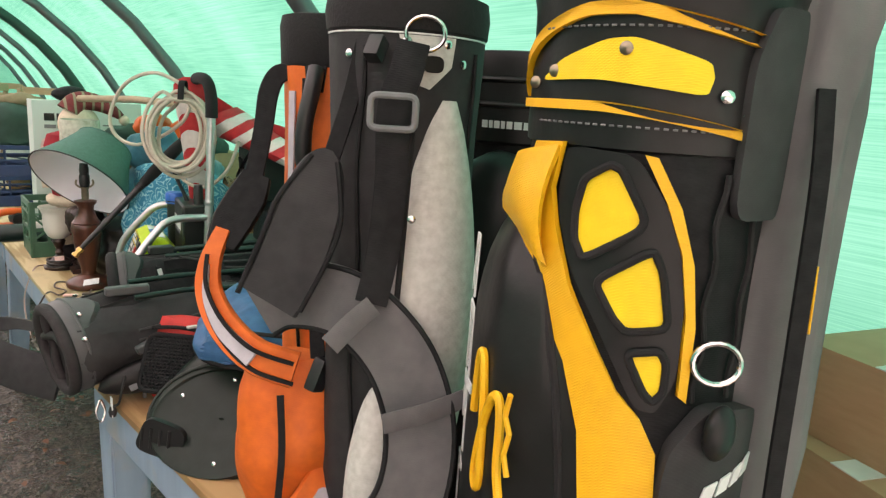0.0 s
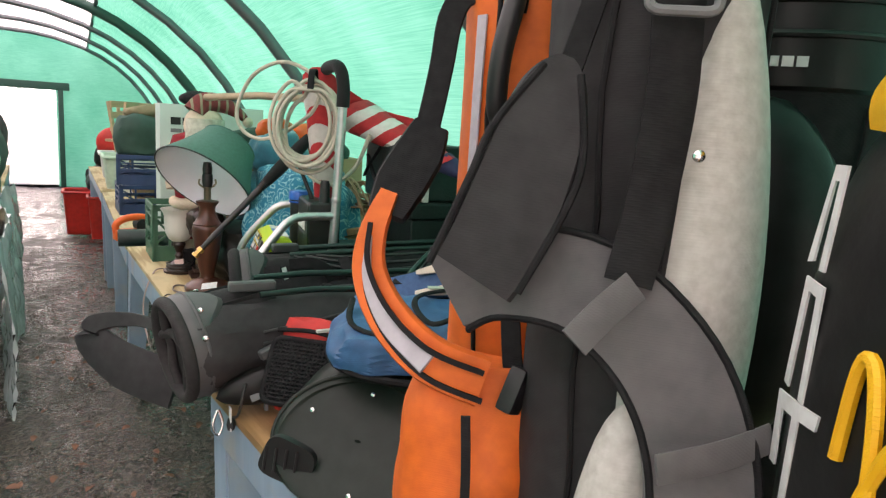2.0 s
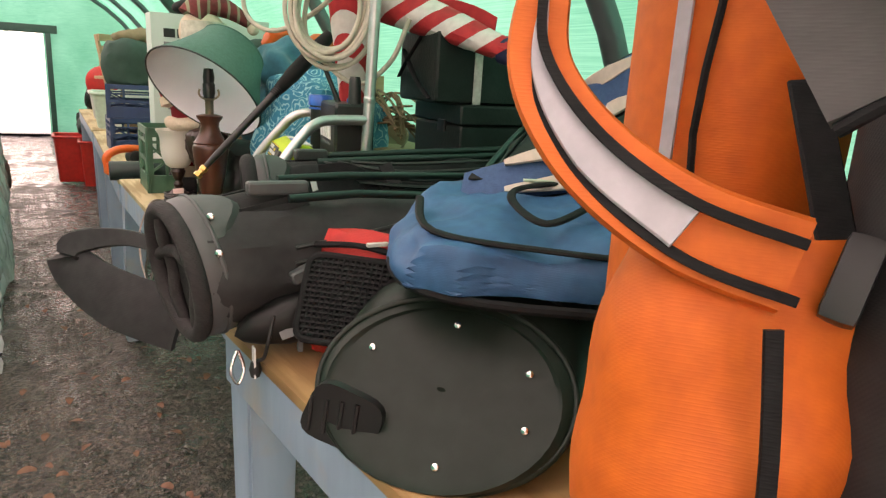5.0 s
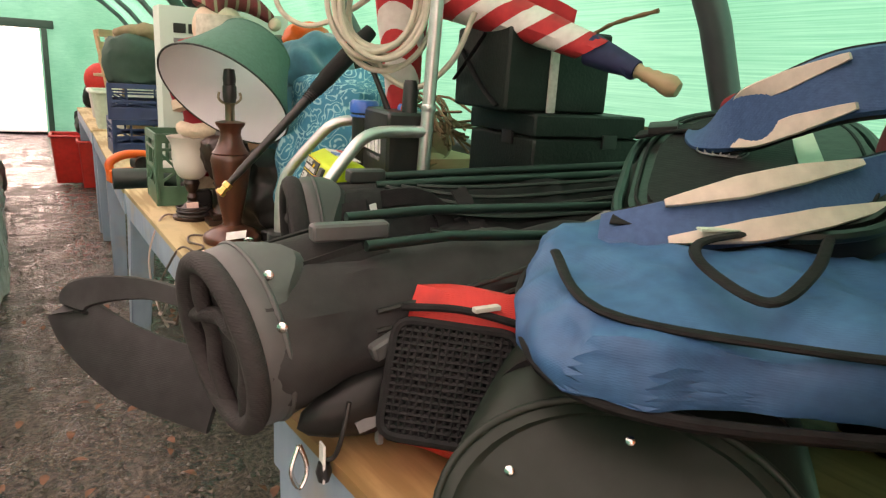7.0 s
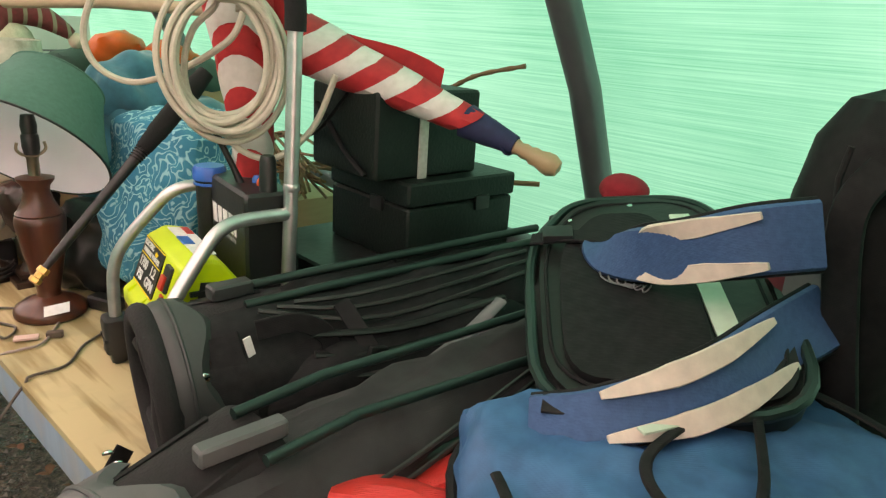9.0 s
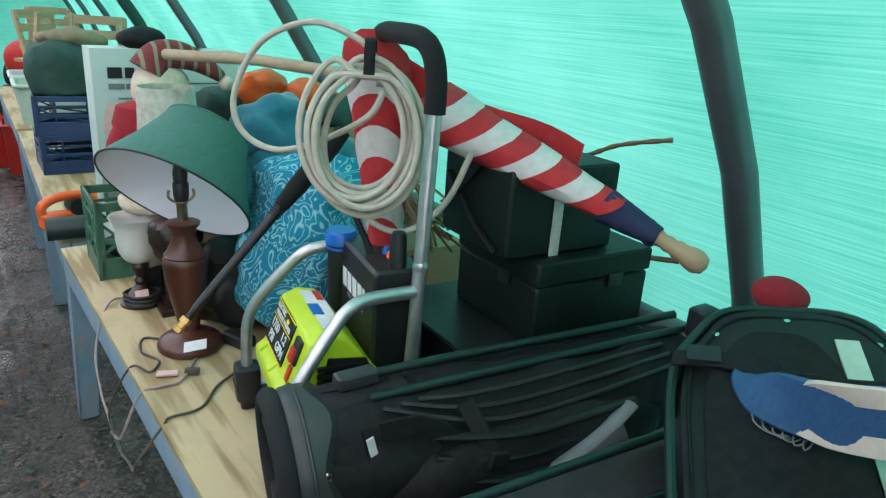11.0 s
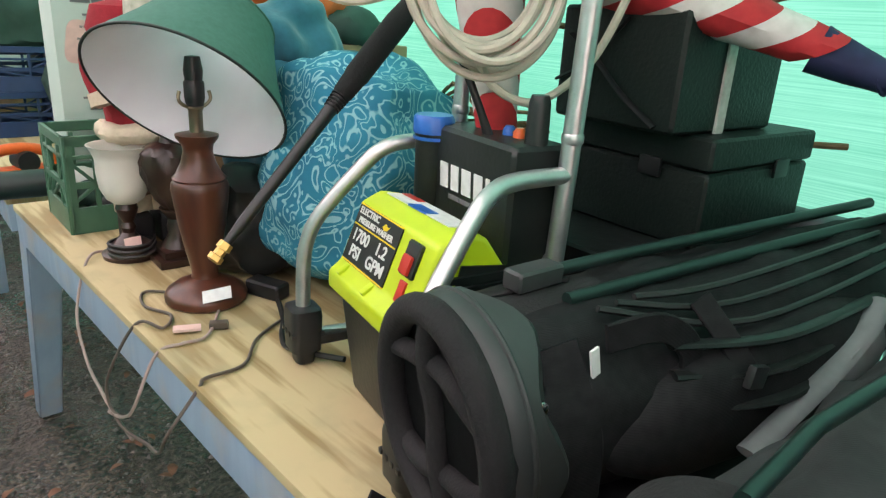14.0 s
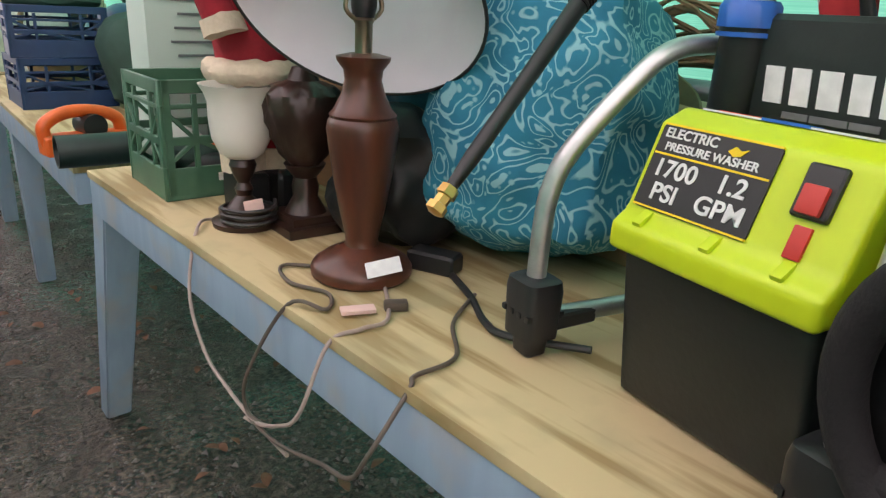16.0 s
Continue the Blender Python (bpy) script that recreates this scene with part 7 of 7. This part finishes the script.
# ---- far end ----
milk_crate("milk_crate", (0.57, 5.47, 0.80), (0.36, 0.33, 0.20), CRATE_BLUE, "blue plastic milk crate on the far table", "milk crates", 2)
milk_crate("milk_crate", (0.57, 5.47, 1.0), (0.36, 0.33, 0.20), CRATE_BLUE, "blue plastic milk crate stacked on another", "milk crates", -3)
single("canvas_bag", crumple(blob(0.20, 0.17, 0.14, 0.03, 7, 31, 4, square=0.5), 0.01, 20), DULL_GREEN, "dark green canvas bag on the blue crates", "bag", (0.58, 5.47, 1.325))
single("tan_cloth", crumple(blob(0.16, 0.13, 0.05, 0.03, 9, 33, 4), 0.012, 24), TAN, "crumpled tan cloth lying on the canvas bag", "cloth", (0.60, 5.47, 1.475))
saw = thing("electric_saw", "orange power saw lying at the table end", "power tool", (0.43, 4.37, 0.80), turn=12)
part("handle", tube(smooth_path([(-0.09, 0, 0.03), (-0.10, 0, 0.09), (-0.04, 0, 0.125), (0.05, 0, 0.125), (0.11, 0, 0.10), (0.12, 0, 0.05)], 6), 0.019, 10), SAW_ORANGE, saw)
part("body", box((0.26, 0.07, 0.06), (0.02, 0, 0.035), 0.015, 3), SAW_ORANGE, saw)
part("motor", lathe([(0, -0.04), (0.035, -0.04), (0.035, 0.04), (0, 0.04)], 20, m=pose(0.03, 0, 0.085, 90, 0, 0)), BLACK_PLASTIC, saw)
tb_ = bmesh.new()
pth = [Vector((0.335, 4.20, 0.845)), Vector((0.60, 4.17, 0.85)), Vector((0.95, 4.15, 0.855))]
ring_o = []
for p, r in ((pth[0], 0.045), (pth[2], 0.045), (pth[2], 0.040), (pth[0], 0.040)):
    ring_o.append([p + r * (math.cos(a) * Vector((0, 1, 0)) + math.sin(a) * Vector((0, 0, 1))) for a in [2 * math.pi * j / 24 for j in range(24)]])
ring_loft(ring_o, False, True, tb_)
single("plastic_pipe", tb_, GREEN_TUBE, "dark plastic drain pipe laid across the table end", "pipe")


def bin_box(place, size, mat, label, name="storage_bin", turn=0):
    ob = thing(name, label, "bin", place, turn=turn)
    sx, sy, sz = size
    rings = []
    for k, (f, z) in enumerate(((0.85, 0), (1.0, sz), (1.0, sz), (0.94, sz), (0.8, 0.012))):
        rings.append([(sx / 2 * f * a, sy / 2 * f * c, z) for a, c in rounded([(-1, -1), (1, -1), (1, 1), (-1, 1)], 0.12)])
    part("tub", ring_loft(rings), mat, ob)
    part("rim", tube([(sx / 2 * 1.02 * a, sy / 2 * 1.02 * c, sz - 0.008) for a, c in rounded([(-1, -1), (1, -1), (1, 1), (-1, 1)], 0.12)], 0.014, 8, True), mat, ob)
    return ob


bin_box((0.20, 9.35, 0), (0.42, 0.40, 0.50), RED_PLASTIC, "red plastic tub standing on the ground")
bin_box((0.42, 8.98, 0), (0.36, 0.34, 0.48), RED_PLASTIC, "red plastic tub standing on the ground")
bin_box((0.52, 7.05, 0.80), (0.34, 0.50, 0.28), GREEN_PRINT, "pale green storage bin on the far table")
bin_box((0.52, 8.0, 0.80), (0.34, 0.44, 0.24), OFF_WHITE, "white storage bin on the far table")
single("red_cushion", blob(0.17, 0.12, 0.17, 0.01, 6, 41, 3), RED, "round red cushion on the far table", "cushion", (0.50, 8.55, 1.10))
single("white_panel", box((0.30, 0.02, 0.50), (0, 0, 0.25), 0.004), OFF_WHITE, "white board leaning on the far table", "board", (0.60, 6.35, 0.80), rot=(-10, 12, 15))
for k in range(4):
    single("dark_sack", crumple(blob(0.19, 0.2, 0.17, 0.05, 6, 50 + k, 3), 0.02, 16), BLACK_SHINY, "dark crumpled sack heaped on the far table", "bag", (0.42 + 0.1 * (k % 2), 9.2 + 0.35 * (k // 2), 0.62 + 0.28 * (k % 2)), "dark sacks")
ch = thing("folding_chair", "pale wooden folding chair stacked on the far table", "chair", (0.72, 8.7, 0.80), "stacked wooden chairs")
for x in (-0.16, 0.16):
    for y, r_ in ((-0.12, 12), (0.12, -12)):
        part("leg", box((0.03, 0.03, 0.75), (x, y * 0.3, 0.375), 0.004, 2, m=pose(0, 0, 0, r_, 0, 0)), PALE_WOOD, ch)
for z in (0.5, 0.62, 0.72):
    part("slat", box((0.34, 0.02, 0.06), (0, 0.08, z), 0.004), PALE_WOOD, ch)
part("seat", box((0.34, 0.32, 0.025), (0, 0, 0.38), 0.004), PALE_WOOD, ch)
copy_thing(ch, pose(0.62, 7.6, 0.80, 0, 0, 40))
copy_thing(ch, pose(0.9, 6.9, 0.80, 0, 0, -20))
for k, (x, y) in enumerate(((0.85, 5.2), (1.0, 4.9), (0.95, 5.9), (1.0, 6.3), (0.95, 7.4), (0.95, 8.1))):
    single("cloth_sack", crumple(blob(0.16, 0.17, 0.2, 0.05, 6, 60 + k, 3, square=0.3), 0.015, 18), (DULL_GREEN, TAN, CRATE_BLUE, TEAL, GREY_CLOTH, OFF_WHITE)[k], "mixed cloth bundle piled on the far table", "bundle", (x, y, 0.80 + 0.2), "bundles on the far tables")
bk = thing("wooden_basket", "tan woven basket with tall handle", "basket", (0.66, 5.95, 0.80))
part("bowl", lathe([(0, 0), (0.12, 0), (0.17, 0.16), (0.165, 0.16), (0.115, 0.01), (0, 0.01)], 28), TAN, bk)
part("handle", tube([(0.165 * math.cos(a), 0, 0.15 + 0.42 * math.sin(a)) for a in [math.pi * k / 20 for k in range(21)]], 0.012, 8), TAN, bk)

# left row
table("market_table", (-1.17, 4.0), 2.4, 0.95, 0.80, 3.0, PLY, "market table across the aisle under plastic film")
table("market_table", (-1.32, 6.6), 2.4, 0.95, 0.80, 3.0, PLY, "market table across the aisle with bins")
b = sheet(lambda u, v: (-0.17 + 0.04 * math.sin(7 * v + 3 * u) + 0.03 * u - 0.13 * v, 3.9 + 2.5 * v, 0.86 * (1 - u) + 0.03 + 0.04 * noise.noise(Vector((u * 4, v * 9, 0)))), 20, 40, 0.002)
single("plastic_film", crumple(b, 0.03, 9), PLASTIC_FILM, "crumpled clear plastic film draped off a table", "plastic sheet")
for k, (x, y, z, mt, sx, sz) in enumerate(((-0.47, 5.0, 0.82, DULL_GREEN, 0.22, 0.24), (-0.52, 5.9, 0.82, GREEN_PRINT, 0.2, 0.3), (-0.62, 7.2, 0.82, DULL_GREEN, 0.24, 0.26), (-0.68, 8.4, 0.82, GREY_CLOTH, 0.22, 0.3))):
    single("cloth_sack", crumple(blob(sx, 0.24, sz, 0.04, 6, 80 + k, 3, square=0.5), 0.015, 14), mt, "covered bundle on the table across the aisle", "bundle", (x, y, z + sz - 0.02), "bundles across the aisle")
for k in range(2):
    single("dark_sack", crumple(blob(0.18, 0.3, 0.24, 0.05, 6, 90 + k, 3), 0.02, 16), BLACK_SHINY, "dark crumpled sack under the table across the aisle", "bag", (-0.55, 7.4 + 0.9 * k, 0.22), "dark sacks")

# outside
# Yard colour is lifted towards white so the ground past the exit looks overexposed.
b = bmesh.new()
b.faces.new([b.verts.new(p) for p in ((-30, Y1 + 0.1, 0.02), (30, Y1 + 0.1, 0.02), (30, 58, 0.02), (-30, 58, 0.02))])
YARD = material("lightened_yard_gravel", (0.62, 0.60, 0.56), 0.9, scale=20, bump=0.4)
single("pavement", b, YARD, "yard beyond the open end, gravel lightened to look overexposed", "yard", kind="structure")
# Second yard is out of view, added as a reflector bouncing sun onto the bags.
b = bmesh.new()
b.faces.new([b.verts.new(p) for p in ((-30, -40, 0.02), (30, -40, 0.02), (30, Y0 - 0.1, 0.02), (-30, Y0 - 0.1, 0.02))])
single("pavement", b, YARD, "unseen pale yard before the entrance, added to bounce sunlight in", "yard", kind="structure")
# Emissive plane stands in for the overexposed daylight beyond the open end.
GLOW = bpy.data.materials.new("glowing_backdrop")
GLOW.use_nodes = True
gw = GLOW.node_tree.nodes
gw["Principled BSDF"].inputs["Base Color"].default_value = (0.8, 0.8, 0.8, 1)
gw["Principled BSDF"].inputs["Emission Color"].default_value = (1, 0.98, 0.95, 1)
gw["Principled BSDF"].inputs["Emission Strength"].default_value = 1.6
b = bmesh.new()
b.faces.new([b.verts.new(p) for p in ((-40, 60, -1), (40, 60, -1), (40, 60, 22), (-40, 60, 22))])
single("backdrop", b, GLOW, "plain glowing plane giving the blown-out white beyond the open end", "backdrop", kind="structure")
single("red_sign", box((1.3, 0.1, 0.5), (0, 0, 0), 0.02), RED_PLASTIC, "red shop sign outside in the distance", "sign", (-1.2, 22.0, 2.15))
single("sign_frame", box((0.1, 0.1, 2.0), (0, 0, 1.0), 0.01), OFF_WHITE, "pale post carrying the red sign", "post", (-1.2, 22.0, 0))

# stones and leaves on the ground
rnd = random.Random(12)
b = bmesh.new()
for k in range(9000):
    x, y = rnd.uniform(-0.6, 1.2), 1.0 + 8 * rnd.random() ** 1.7
    r = 0.004 + 0.012 * rnd.random() ** 2
    base = Vector((x, y, 0.018 * noise.noise(Vector((x, y, 0)) * 1.4) - 0.008))
    vs = [b.verts.new(base + r * Vector((rnd.uniform(0.6, 1.2) * dx, rnd.uniform(0.6, 1.2) * dy, rnd.uniform(0.4, 0.8) * dz))) for dx, dy, dz in ((1, 0, 0), (0, 1, 0), (-1, 0, 0), (0, -1, 0), (0, 0, 1))]
    for j in range(4):
        b.faces.new((vs[j], vs[(j + 1) % 4], vs[4]))
STONE = material("grey_brown_stone", (0.05, 0.045, 0.04), 0.4, colour2=(0.12, 0.1, 0.085), scale=25)
single("gravel", b, STONE, "loose dark wet gravel stones on the ground", "gravel", kind="stuff")
for k in range(80):
    x, y = rnd.uniform(-0.1, 1.1), rnd.uniform(2.3, 5.4)
    ln = rnd.uniform(0.03, 0.06)
    b = sheet(lambda u, v: ((u - 0.5) * ln, (v - 0.5) * ln * 0.55 * math.sin(math.pi * (0.08 + 0.84 * u)), 0.008 * math.sin(3 * u) + 0.006 * v), 6, 3, 0.001)
    single("leaf", b, LEAF, "dry brown fallen leaf on the wet gravel", "leaf", (x, y, 0.012), "fallen leaves", turn=rnd.uniform(0, 360))
